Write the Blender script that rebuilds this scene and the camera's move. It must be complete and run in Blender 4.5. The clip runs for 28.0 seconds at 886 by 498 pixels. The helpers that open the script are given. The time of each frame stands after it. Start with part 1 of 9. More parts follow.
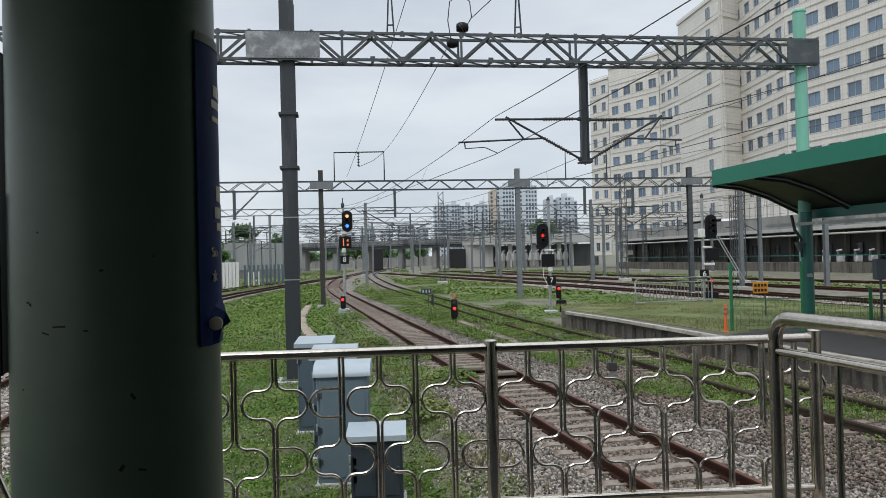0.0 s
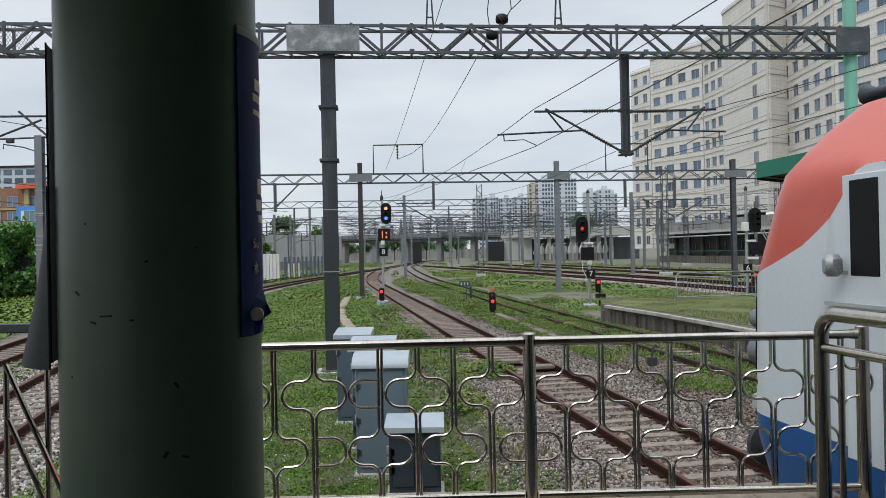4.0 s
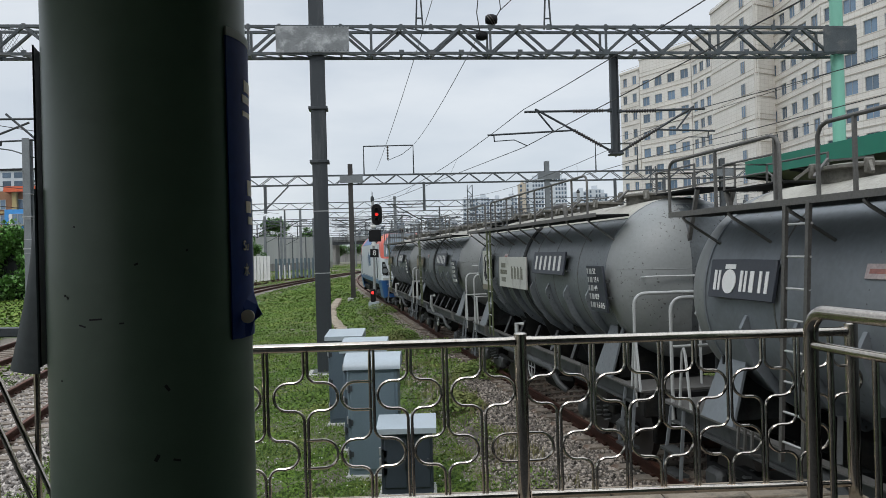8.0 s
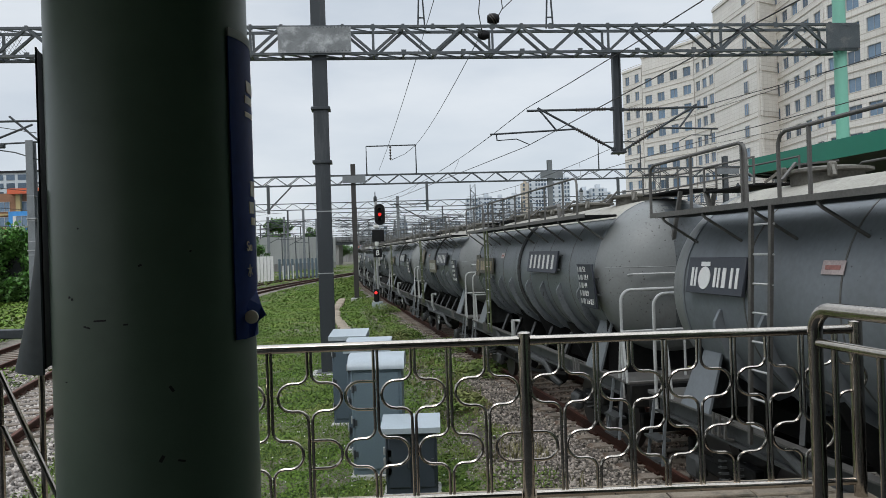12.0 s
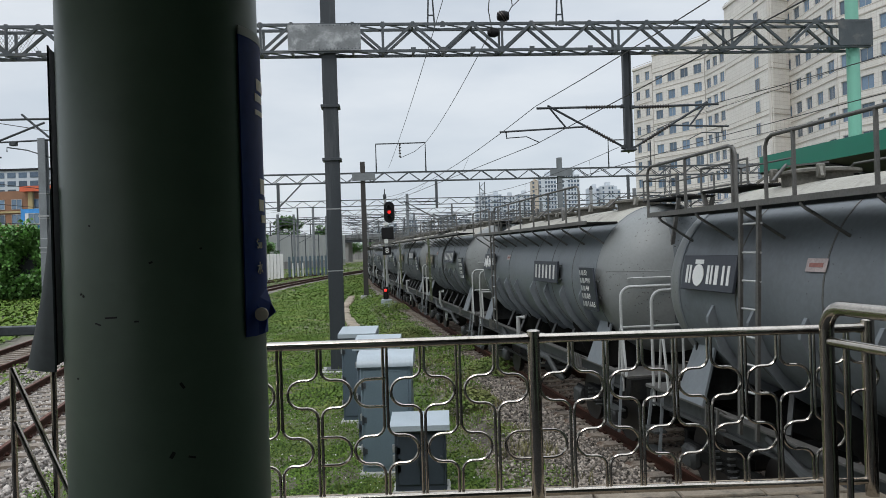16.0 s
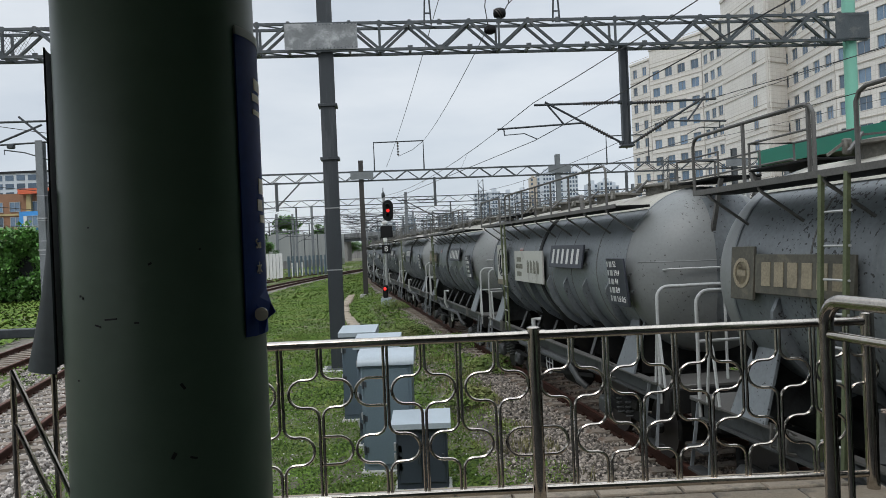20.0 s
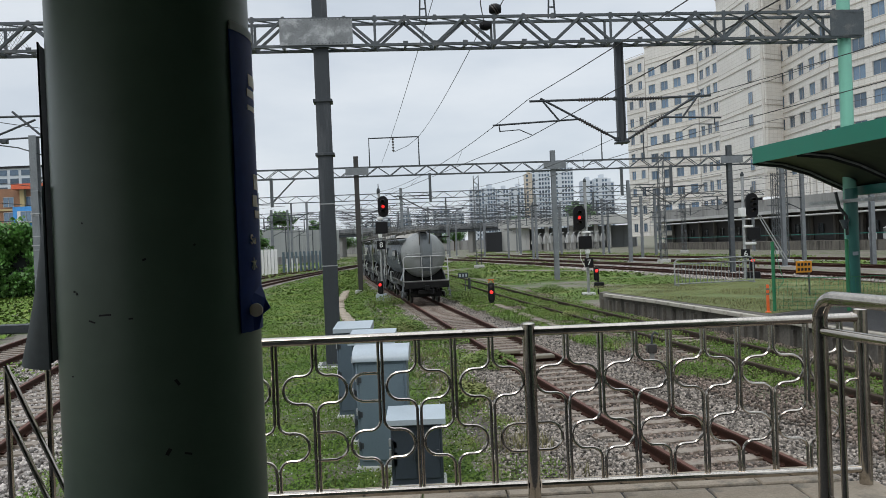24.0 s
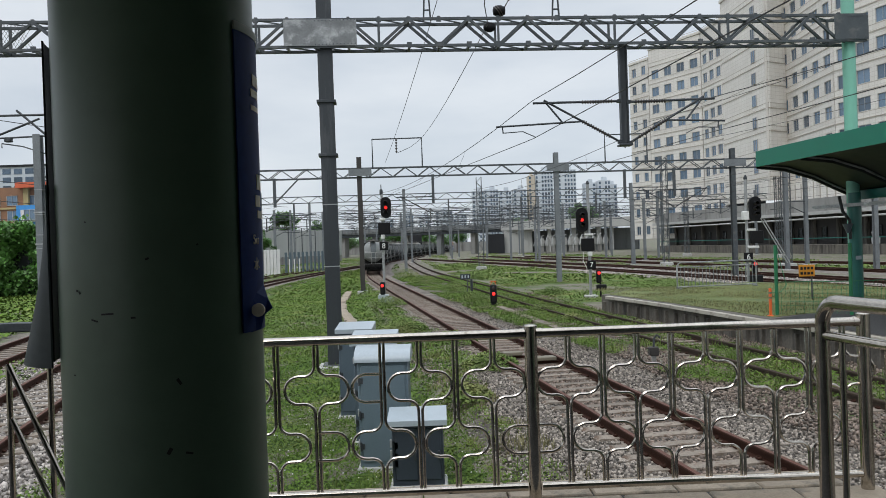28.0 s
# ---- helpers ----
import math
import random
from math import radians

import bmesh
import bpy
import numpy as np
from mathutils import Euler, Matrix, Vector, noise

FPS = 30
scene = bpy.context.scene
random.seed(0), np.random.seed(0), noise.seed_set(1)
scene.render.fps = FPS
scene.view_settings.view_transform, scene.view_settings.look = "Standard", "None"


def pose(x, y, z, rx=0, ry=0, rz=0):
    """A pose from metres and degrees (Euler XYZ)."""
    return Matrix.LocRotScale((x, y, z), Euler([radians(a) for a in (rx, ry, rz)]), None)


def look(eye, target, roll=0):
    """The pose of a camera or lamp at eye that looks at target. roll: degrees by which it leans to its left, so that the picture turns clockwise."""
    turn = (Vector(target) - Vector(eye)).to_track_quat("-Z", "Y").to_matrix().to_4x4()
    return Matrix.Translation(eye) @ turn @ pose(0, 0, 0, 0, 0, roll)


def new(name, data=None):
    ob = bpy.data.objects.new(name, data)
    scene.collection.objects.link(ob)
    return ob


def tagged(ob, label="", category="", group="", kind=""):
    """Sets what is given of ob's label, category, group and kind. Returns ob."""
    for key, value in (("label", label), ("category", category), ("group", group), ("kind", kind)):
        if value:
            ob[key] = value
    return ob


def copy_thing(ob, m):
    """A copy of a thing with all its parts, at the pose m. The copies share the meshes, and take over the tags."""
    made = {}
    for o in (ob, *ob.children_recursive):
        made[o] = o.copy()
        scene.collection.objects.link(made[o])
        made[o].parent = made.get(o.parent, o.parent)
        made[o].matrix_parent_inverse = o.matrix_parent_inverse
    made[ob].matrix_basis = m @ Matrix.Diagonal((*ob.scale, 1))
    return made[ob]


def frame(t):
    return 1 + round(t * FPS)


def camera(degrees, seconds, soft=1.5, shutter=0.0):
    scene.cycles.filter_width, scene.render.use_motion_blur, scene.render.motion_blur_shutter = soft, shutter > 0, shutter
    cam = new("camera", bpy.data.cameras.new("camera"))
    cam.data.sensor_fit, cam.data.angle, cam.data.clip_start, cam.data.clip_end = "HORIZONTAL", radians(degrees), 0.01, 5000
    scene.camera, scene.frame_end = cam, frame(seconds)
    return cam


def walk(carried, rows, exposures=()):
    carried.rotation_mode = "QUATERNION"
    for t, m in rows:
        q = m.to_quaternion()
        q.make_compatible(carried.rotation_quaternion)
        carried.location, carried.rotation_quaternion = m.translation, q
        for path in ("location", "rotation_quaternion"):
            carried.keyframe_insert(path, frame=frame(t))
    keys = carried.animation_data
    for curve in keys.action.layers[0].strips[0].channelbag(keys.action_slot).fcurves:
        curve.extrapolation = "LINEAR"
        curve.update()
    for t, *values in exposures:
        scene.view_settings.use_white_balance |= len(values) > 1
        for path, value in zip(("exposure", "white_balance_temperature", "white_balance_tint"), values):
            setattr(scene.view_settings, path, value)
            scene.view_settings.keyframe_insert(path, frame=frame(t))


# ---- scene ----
# one fixed standpoint on the platform end; the camera only turns a little in the hand
EYE = (0.0, 0.0, 3.28)
PATH = (
    (0.0, 90.646, 1.415, -2.911),
    (0.5, 90.551, 1.395, -2.299),
    (1.0, 90.442, 1.281, -1.721),
    (1.5, 90.362, 1.308, -1.260),
    (2.0, 90.318, 1.280, -0.948),
    (2.5, 90.280, 1.226, -0.602),
    (3.0, 90.229, 1.198, -0.320),
    (3.5, 90.189, 1.147, -0.138),
    (5.5, 90.124, 1.192, 0.062),
    (6.0, 90.132, 1.240, -0.050),
    (6.5, 90.152, 1.302, -0.192),
    (7.0, 90.159, 1.372, -0.385),
    (7.5, 90.197, 1.521, -0.587),
    (8.0, 90.193, 1.546, -0.715),
    (8.5, 90.190, 1.547, -0.777),
    (9.0, 90.168, 1.734, -0.713),
    (9.5, 90.157, 1.786, -0.618),
    (10.0, 90.150, 1.836, -0.571),
    (10.5, 90.167, 1.894, -0.492),
    (11.0, 90.179, 1.930, -0.433),
    (11.5, 90.176, 1.936, -0.477),
    (12.0, 90.167, 1.860, -0.478),
    (12.5, 90.145, 1.836, -0.419),
    (14.5, 90.056, 1.825, -0.168),
    (15.0, 90.060, 1.797, -0.066),
    (15.5, 90.042, 1.770, 0.092),
    (16.0, 90.019, 1.785, 0.224),
    (16.5, 90.015, 1.796, 0.263),
    (17.0, 89.959, 1.923, 0.248),
    (17.5, 89.913, 2.125, 0.259),
    (18.0, 89.861, 2.182, 0.257),
    (18.5, 89.833, 2.297, 0.317),
    (19.0, 89.836, 2.401, 0.377),
    (19.5, 89.848, 2.452, 0.314),
    (20.0, 89.856, 2.435, 0.158),
    (20.5, 89.853, 2.480, 0.075),
    (21.0, 89.837, 2.410, -0.018),
    (21.5, 89.807, 2.493, -0.108),
    (23.5, 89.711, 2.362, -0.198),
    (24.0, 89.548, 2.347, -0.208),
    (24.5, 89.574, 2.352, -0.306),
    (25.0, 89.577, 2.270, -0.365),
    (25.5, 89.409, 2.219, -0.390),
    (26.0, 89.335, 2.131, -0.349),
    (26.5, 89.349, 2.153, -0.294),
    (27.0, 89.463, 2.071, -0.197),
    (27.5, 89.579, 2.047, -0.097),
    (28.0, 89.654, 1.956, -0.023),
)
cam = camera(60.0, 28.0, soft=0.6)
walk(cam, [(t, pose(*EYE, rx, ry, rz)) for t, rx, ry, rz in PATH])

# ---- light: a bright overcast sky with one wide, weak sun ----
world = bpy.data.worlds.new("overcast_sky")
scene.world = world
world.use_nodes = True


def overcast():
    nt = world.node_tree
    nt.nodes.clear()
    out = nt.nodes.new("ShaderNodeOutputWorld")
    sky = nt.nodes.new("ShaderNodeTexSky")
    sky.sky_type, sky.sun_disc = "NISHITA", False
    sky.sun_elevation, sky.sun_rotation = radians(52), radians(-150)
    bg_sky = nt.nodes.new("ShaderNodeBackground")
    bg_sky.inputs["Strength"].default_value = 0.10
    nt.links.new(sky.outputs[0], bg_sky.inputs[0])
    co = nt.nodes.new("ShaderNodeTexCoord")
    mp = nt.nodes.new("ShaderNodeMapping")
    mp.inputs["Scale"].default_value = (1.0, 1.0, 3.2)
    nt.links.new(co.outputs["Generated"], mp.inputs[0])
    n1 = nt.nodes.new("ShaderNodeTexNoise")
    n1.inputs["Scale"].default_value, n1.inputs["Detail"].default_value = 2.6, 6.0
    nt.links.new(mp.outputs[0], n1.inputs["Vector"])
    ramp = nt.nodes.new("ShaderNodeValToRGB")
    ramp.color_ramp.elements[0].position, ramp.color_ramp.elements[1].position = 0.30, 0.68
    ramp.color_ramp.elements[0].color = (0.58, 0.65, 0.735, 1)
    ramp.color_ramp.elements[1].color = (0.84, 0.885, 0.93, 1)
    nt.links.new(n1.outputs[0], ramp.inputs[0])
    # an overcast sky is brightest overhead
    sep = nt.nodes.new("ShaderNodeSeparateXYZ")
    nt.links.new(co.outputs["Generated"], sep.inputs[0])
    rise = nt.nodes.new("ShaderNodeMapRange")
    rise.interpolation_type = "SMOOTHSTEP"
    rise.inputs["From Min"].default_value, rise.inputs["From Max"].default_value = 0.36, 1.0
    rise.inputs["To Min"].default_value, rise.inputs["To Max"].default_value = SKY_STRENGTH, SKY_STRENGTH * ZENITH
    nt.links.new(sep.outputs["Z"], rise.inputs[0])
    bg_cloud = nt.nodes.new("ShaderNodeBackground")
    nt.links.new(rise.outputs[0], bg_cloud.inputs["Strength"])
    nt.links.new(ramp.outputs[0], bg_cloud.inputs[0])
    mix = nt.nodes.new("ShaderNodeMixShader")
    mix.inputs[0].default_value = 0.88
    nt.links.new(bg_sky.outputs[0], mix.inputs[1])
    nt.links.new(bg_cloud.outputs[0], mix.inputs[2])
    nt.links.new(mix.outputs[0], out.inputs[0])


SKY_STRENGTH, ZENITH = 1.0, 2.5
overcast()
sun = new("sun", bpy.data.lights.new("sun", "SUN"))
sun.data.energy, sun.data.angle, sun.data.color = 1.0, radians(25), (1.0, 0.97, 0.93)
sun.matrix_world = look((-30, -45, 80), (0, 10, 0))
scene.view_settings.exposure = 0.0

# ---- materials ----


def mat(name, col, rough=0.6, metal=0.0, var=0.18, scale=3.0, fine=40.0, bump=0.0, stain=None, stain_at=0.62, stain_scale=1.2,
        spread=0.0, spec=0.5, streak=False, emit=0.0, coat=0.0, peel=None, peel_scale=7.0, peel_at=0.66):
    """A procedural surface: base colour with coarse and fine variation, stains of a second colour, and fine relief.
    spread: how far alike pieces differ from each other."""
    m = bpy.data.materials.new(name)
    m.use_nodes = True
    nt = m.node_tree
    b = nt.nodes["Principled BSDF"]
    b.inputs["Roughness"].default_value, b.inputs["Metallic"].default_value = rough, metal
    b.inputs["Specular IOR Level"].default_value = spec
    b.inputs["Coat Weight"].default_value = coat
    if emit:
        b.inputs["Base Color"].default_value = (*col, 1)
        b.inputs["Emission Color"].default_value = (*col, 1)
        b.inputs["Emission Strength"].default_value = emit
        return m
    co = nt.nodes.new("ShaderNodeTexCoord")
    mp = nt.nodes.new("ShaderNodeMapping")
    mp.inputs["Scale"].default_value = (1, 1, 0.12) if streak else (1, 1, 1)
    nt.links.new(co.outputs["Object"], mp.inputs[0])
    coarse = nt.nodes.new("ShaderNodeTexNoise")
    coarse.inputs["Scale"].default_value, coarse.inputs["Detail"].default_value = scale, 6.0
    nt.links.new(mp.outputs[0], coarse.inputs["Vector"])
    grain = nt.nodes.new("ShaderNodeTexNoise")
    grain.inputs["Scale"].default_value, grain.inputs["Detail"].default_value = fine, 4.0
    nt.links.new(co.outputs["Object"], grain.inputs["Vector"])
    add = nt.nodes.new("ShaderNodeMath")
    add.operation = "ADD"
    nt.links.new(coarse.outputs[0], add.inputs[0])
    nt.links.new(grain.outputs[0], add.inputs[1])
    ramp = nt.nodes.new("ShaderNodeMapRange")
    ramp.inputs["From Min"].default_value, ramp.inputs["From Max"].default_value = 0.65, 1.35
    ramp.inputs["To Min"].default_value, ramp.inputs["To Max"].default_value = 1 - var, 1 + var
    nt.links.new(add.outputs[0], ramp.inputs[0])
    value = ramp.outputs[0]
    if spread:
        info = nt.nodes.new("ShaderNodeObjectInfo")
        isl = nt.nodes.new("ShaderNodeNewGeometry")
        both = nt.nodes.new("ShaderNodeMath")
        both.operation = "ADD"
        nt.links.new(info.outputs["Random"], both.inputs[0])
        nt.links.new(isl.outputs["Random Per Island"], both.inputs[1])
        wrap = nt.nodes.new("ShaderNodeMath")
        wrap.operation = "FRACT"
        nt.links.new(both.outputs[0], wrap.inputs[0])
        r2 = nt.nodes.new("ShaderNodeMapRange")
        r2.inputs["To Min"].default_value, r2.inputs["To Max"].default_value = 1 - spread, 1 + spread
        nt.links.new(wrap.outputs[0], r2.inputs[0])
        mul = nt.nodes.new("ShaderNodeMath")
        mul.operation = "MULTIPLY"
        nt.links.new(value, mul.inputs[0])
        nt.links.new(r2.outputs[0], mul.inputs[1])
        value = mul.outputs[0]
    tint = nt.nodes.new("ShaderNodeVectorMath")
    tint.operation = "SCALE"
    tint.inputs[0].default_value = col
    nt.links.new(value, tint.inputs["Scale"])
    colour = tint.outputs[0]
    if stain:
        sn = nt.nodes.new("ShaderNodeTexNoise")
        sn.inputs["Scale"].default_value, sn.inputs["Detail"].default_value = stain_scale, 8.0
        sn.inputs["Roughness"].default_value = 0.65
        nt.links.new(mp.outputs[0], sn.inputs["Vector"])
        sr = nt.nodes.new("ShaderNodeMapRange")
        sr.inputs["From Min"].default_value, sr.inputs["From Max"].default_value = stain_at - 0.07, stain_at + 0.07
        nt.links.new(sn.outputs[0], sr.inputs[0])
        mx = nt.nodes.new("ShaderNodeMix")
        mx.data_type = "RGBA"
        nt.links.new(sr.outputs[0], mx.inputs[0])
        nt.links.new(colour, mx.inputs[6])
        tint2 = nt.nodes.new("ShaderNodeVectorMath")
        tint2.operation = "SCALE"
        tint2.inputs[0].default_value = stain
        nt.links.new(value, tint2.inputs["Scale"])
        nt.links.new(tint2.outputs[0], mx.inputs[7])
        colour = mx.outputs[2]
    if peel:                     # small flakes where the paint has gone, thicker in some places
        pn = nt.nodes.new("ShaderNodeTexNoise")
        pn.inputs["Scale"].default_value, pn.inputs["Detail"].default_value = peel_scale, 3.0
        nt.links.new(co.outputs["Object"], pn.inputs["Vector"])
        where = nt.nodes.new("ShaderNodeMath")
        where.operation, where.inputs[1].default_value = "MULTIPLY_ADD", 0.45
        nt.links.new(coarse.outputs[0], where.inputs[0])
        nt.links.new(pn.outputs[0], where.inputs[2])
        pr = nt.nodes.new("ShaderNodeMapRange")
        pr.inputs["From Min"].default_value, pr.inputs["From Max"].default_value = peel_at + 0.21, peel_at + 0.25
        nt.links.new(where.outputs[0], pr.inputs[0])
        px = nt.nodes.new("ShaderNodeMix")
        px.data_type = "RGBA"
        nt.links.new(pr.outputs[0], px.inputs[0])
        nt.links.new(colour, px.inputs[6])
        px.inputs[7].default_value = (*peel, 1)
        colour = px.outputs[2]
    nt.links.new(colour, b.inputs["Base Color"])
    rr = nt.nodes.new("ShaderNodeMapRange")
    rr.inputs["To Min"].default_value, rr.inputs["To Max"].default_value = max(0.05, rough - 0.1), min(1, rough + 0.1)
    nt.links.new(coarse.outputs[0], rr.inputs[0])
    nt.links.new(rr.outputs[0], b.inputs["Roughness"])
    if bump:
        bp = nt.nodes.new("ShaderNodeBump")
        bp.inputs["Strength"].default_value, bp.inputs["Distance"].default_value = bump, 0.02
        nt.links.new(add.outputs[0], bp.inputs["Height"])
        nt.links.new(bp.outputs[0], b.inputs["Normal"])
    return m


M = dict(
    soil=mat("soil", (0.165, 0.146, 0.118), 0.95, var=0.5, scale=0.6, fine=16, bump=0.8, stain=(0.085, 0.122, 0.04), stain_at=0.55, stain_scale=0.35),
    ballast=mat("ballast", (0.185, 0.162, 0.142), 0.95, var=0.75, scale=1.2, fine=22, bump=1.0, stain=(0.085, 0.062, 0.048), stain_at=0.60, stain_scale=0.9),
    # copy of ballast, darkened for the shade in gaps between near stones
    ballast_dark=mat("gap_shade_ballast", (0.115, 0.099, 0.085), 0.95, var=0.75, scale=1.2, fine=22, bump=1.0, stain=(0.062, 0.046, 0.036), stain_at=0.58, stain_scale=0.9),
    rustbed=mat("rust_stained_ballast", (0.135, 0.092, 0.070), 0.95, var=0.7, scale=1.2, fine=20, bump=1.0, stain=(0.075, 0.045, 0.033), stain_at=0.5, stain_scale=0.8),
    stone=mat("ballast_stone", (0.238, 0.208, 0.178), 0.85, var=0.3, scale=8, fine=60, spread=0.85, bump=0.4),
    stone_l=mat("pale_ballast_stone", (0.31, 0.28, 0.255), 0.85, var=0.3, scale=8, fine=60, spread=0.8, bump=0.4),
    stone_r=mat("rust_stained_stone", (0.185, 0.145, 0.118), 0.9, var=0.3, scale=8, fine=60, spread=0.75, bump=0.4),
    leaf=mat("clover_leaf", (0.094, 0.158, 0.026), 0.75, var=0.5, scale=0.9, fine=9, spread=0.16, spec=0.2, stain=(0.165, 0.208, 0.052), stain_at=0.57, stain_scale=0.55),
    blade=mat("grass_blade", (0.115, 0.175, 0.042), 0.75, var=0.45, scale=0.6, fine=9, spread=0.16, spec=0.2, stain=(0.19, 0.20, 0.075), stain_at=0.56, stain_scale=0.45),
    sward=mat("low_grass_mat", (0.095, 0.155, 0.038), 0.85, var=0.5, scale=0.8, fine=10, bump=0.8, spec=0.15, stain=(0.16, 0.175, 0.07), stain_at=0.58, stain_scale=0.4),
    # copy of the grass mat, darkened for the shade between near leaves
    sward_dark=mat("shaded_grass_mat", (0.055, 0.095, 0.026), 0.9, var=0.6, scale=1.1, fine=12, bump=0.8, spec=0.1, stain=(0.10, 0.095, 0.06), stain_at=0.6, stain_scale=0.9),
    dry=mat("dry_grass", (0.165, 0.152, 0.068), 0.8, var=0.3, spread=0.4),
    ivy=mat("ivy_leaf", (0.095, 0.215, 0.048), 0.5, var=0.3, scale=0.5, fine=15, spread=0.5),
    bark=mat("bark", (0.09, 0.07, 0.05), 0.9, bump=0.6),
    rail=mat("rusty_rail_steel", (0.04, 0.0165, 0.0105), 0.75, metal=0.1, var=0.3, scale=2, fine=50, bump=0.3, spec=0.15),
    railhead=mat("worn_rail_head", (0.1, 0.041, 0.027), 0.6, metal=0.0, var=0.2, scale=3, spec=0.25),
    sleeper=mat("concrete_sleeper", (0.225, 0.19, 0.155), 0.9, var=0.3, scale=3, fine=45, bump=0.5, spread=0.2, stain=(0.105, 0.07, 0.048), stain_at=0.57, stain_scale=2),
    concrete=mat("concrete", (0.255, 0.251, 0.240), 0.85, var=0.22, scale=0.7, fine=30, bump=0.3, stain=(0.112, 0.109, 0.101), stain_at=0.6, stain_scale=0.5, streak=True),
    concrete_w=mat("pale_concrete", (0.425, 0.425, 0.408), 0.85, var=0.15, scale=0.4, fine=12, stain=(0.255, 0.255, 0.246), stain_at=0.62, stain_scale=0.3, streak=True),
    coping=mat("coping_stone", (0.32, 0.265, 0.20), 0.8, var=0.2, scale=4, fine=60, bump=0.4, spread=0.12, stain=(0.143, 0.124, 0.098), stain_at=0.6, stain_scale=3),
    ceil=mat("unseen_roof_grey", (0.16, 0.17, 0.16), 0.8, var=0.1, scale=1),
    edge=mat("pale_edge_stone", (0.40, 0.37, 0.315), 0.85, var=0.2, scale=4, fine=40, bump=0.4, spread=0.15, stain=(0.22, 0.195, 0.16), stain_at=0.6, stain_scale=2.5),
    turfbed=mat("worn_turf_ground", (0.15, 0.168, 0.06), 0.95, var=0.35, scale=0.7, fine=12, bump=0.5, stain=(0.10, 0.135, 0.04), stain_at=0.52, stain_scale=0.5),
    turf=mat("worn_turf_blade", (0.175, 0.195, 0.07), 0.8, var=0.3, scale=0.6, fine=9, spread=0.2, spec=0.15),
    paving=mat("platform_asphalt", (0.042, 0.042, 0.043), 0.9, var=0.3, scale=1.5, fine=60, bump=0.5),
    steel=mat("stainless_steel", (0.45, 0.41, 0.36), 0.16, metal=1.0, var=0.2, scale=9, fine=70, stain=(0.22, 0.175, 0.135), stain_at=0.68, stain_scale=5),
    galv=mat("galvanised_steel", (0.078, 0.088, 0.095), 0.55, metal=0.35, var=0.25, scale=3, fine=40, stain=(0.128, 0.128, 0.128), stain_at=0.6, stain_scale=2.5),
    galv_l=mat("pale_galvanised_plate", (0.340, 0.348, 0.348), 0.5, metal=0.5, var=0.25, scale=5, fine=40, stain=(0.510, 0.518, 0.527), stain_at=0.62, stain_scale=4),
    mast=mat("dark_mast_steel", (0.035, 0.041, 0.047), 0.55, metal=0.2, var=0.2, scale=2, fine=30, stain=(0.077, 0.081, 0.086), stain_at=0.6, stain_scale=2, streak=True),
    gusset=mat("mottled_galvanised_plate", (0.20, 0.21, 0.215), 0.55, metal=0.3, var=0.3, scale=3, fine=30, stain=(0.38, 0.39, 0.395), stain_at=0.55, stain_scale=2.5),
    galvf=mat("weathered_far_mast_steel", (0.165, 0.18, 0.19), 0.6, metal=0.1, var=0.25, scale=2, fine=20),
    rustmast=mat("rust_stained_mast", (0.048, 0.044, 0.042), 0.6, metal=0.3, var=0.25, scale=2, fine=30),
    mint=mat("mint_green_paint", (0.198, 0.468, 0.360), 0.5, var=0.1, scale=2, stain=(0.153, 0.378, 0.297), stain_at=0.62, streak=True),
    teal=mat("teal_green_paint", (0.022, 0.15, 0.125), 0.35, var=0.15, scale=2),
    fascia=mat("green_canopy_sheet", (0.010, 0.175, 0.112), 0.45, var=0.08, scale=1.5),
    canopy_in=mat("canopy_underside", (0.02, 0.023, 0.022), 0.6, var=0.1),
    fence=mat("green_fence_paint", (0.02, 0.17, 0.07), 0.5),
    column=mat("grey_green_column_paint", (0.146, 0.208, 0.150), 0.38, var=0.09, scale=1.2, fine=14, stain=(0.118, 0.166, 0.122), stain_at=0.66, stain_scale=1.5, bump=0.03),
    flap=mat("grey_rubber_flap", (0.055, 0.072, 0.078), 0.6, var=0.2, scale=6),
    chip=mat("chipped_paint_spot", (0.035, 0.035, 0.033), 0.8),
    signblue=mat("navy_sign_film", (0.010, 0.034, 0.18), 0.6, var=0.15, scale=5, spec=0.2),
    white=mat("white_paint", (0.662, 0.662, 0.644), 0.5, var=0.08, scale=4, stain=(0.460, 0.451, 0.423), stain_at=0.66),
    signmark=mat("pale_film_lettering", (0.80, 0.68, 0.52), 0.5, var=0.06, scale=6),
    figure=mat("worn_white_figures", (0.50, 0.50, 0.48), 0.6, var=0.2, scale=9),
    boardmark=mat("grey_olive_board_mark", (0.135, 0.135, 0.105), 0.6, var=0.15, scale=6),
    cream=mat("cream_board", (0.421, 0.421, 0.383), 0.55, var=0.1, scale=4, stain=(0.230, 0.221, 0.199), stain_at=0.62, stain_scale=2),
    black=mat("black_paint", (0.008, 0.008, 0.009), 0.6, var=0.2, spec=0.2),
    board=mat("dark_number_board", (0.03, 0.034, 0.045), 0.5, var=0.25, scale=3),
    tan=mat("faded_tan_board", (0.165, 0.145, 0.105), 0.6, var=0.2, scale=4),
    oldboard=mat("weathered_olive_board", (0.072, 0.068, 0.052), 0.65, var=0.35, scale=5, fine=30, stain=(0.12, 0.105, 0.078), stain_at=0.6, stain_scale=3),
    oldmark=mat("faded_board_lettering", (0.24, 0.205, 0.14), 0.7, var=0.3, scale=8),
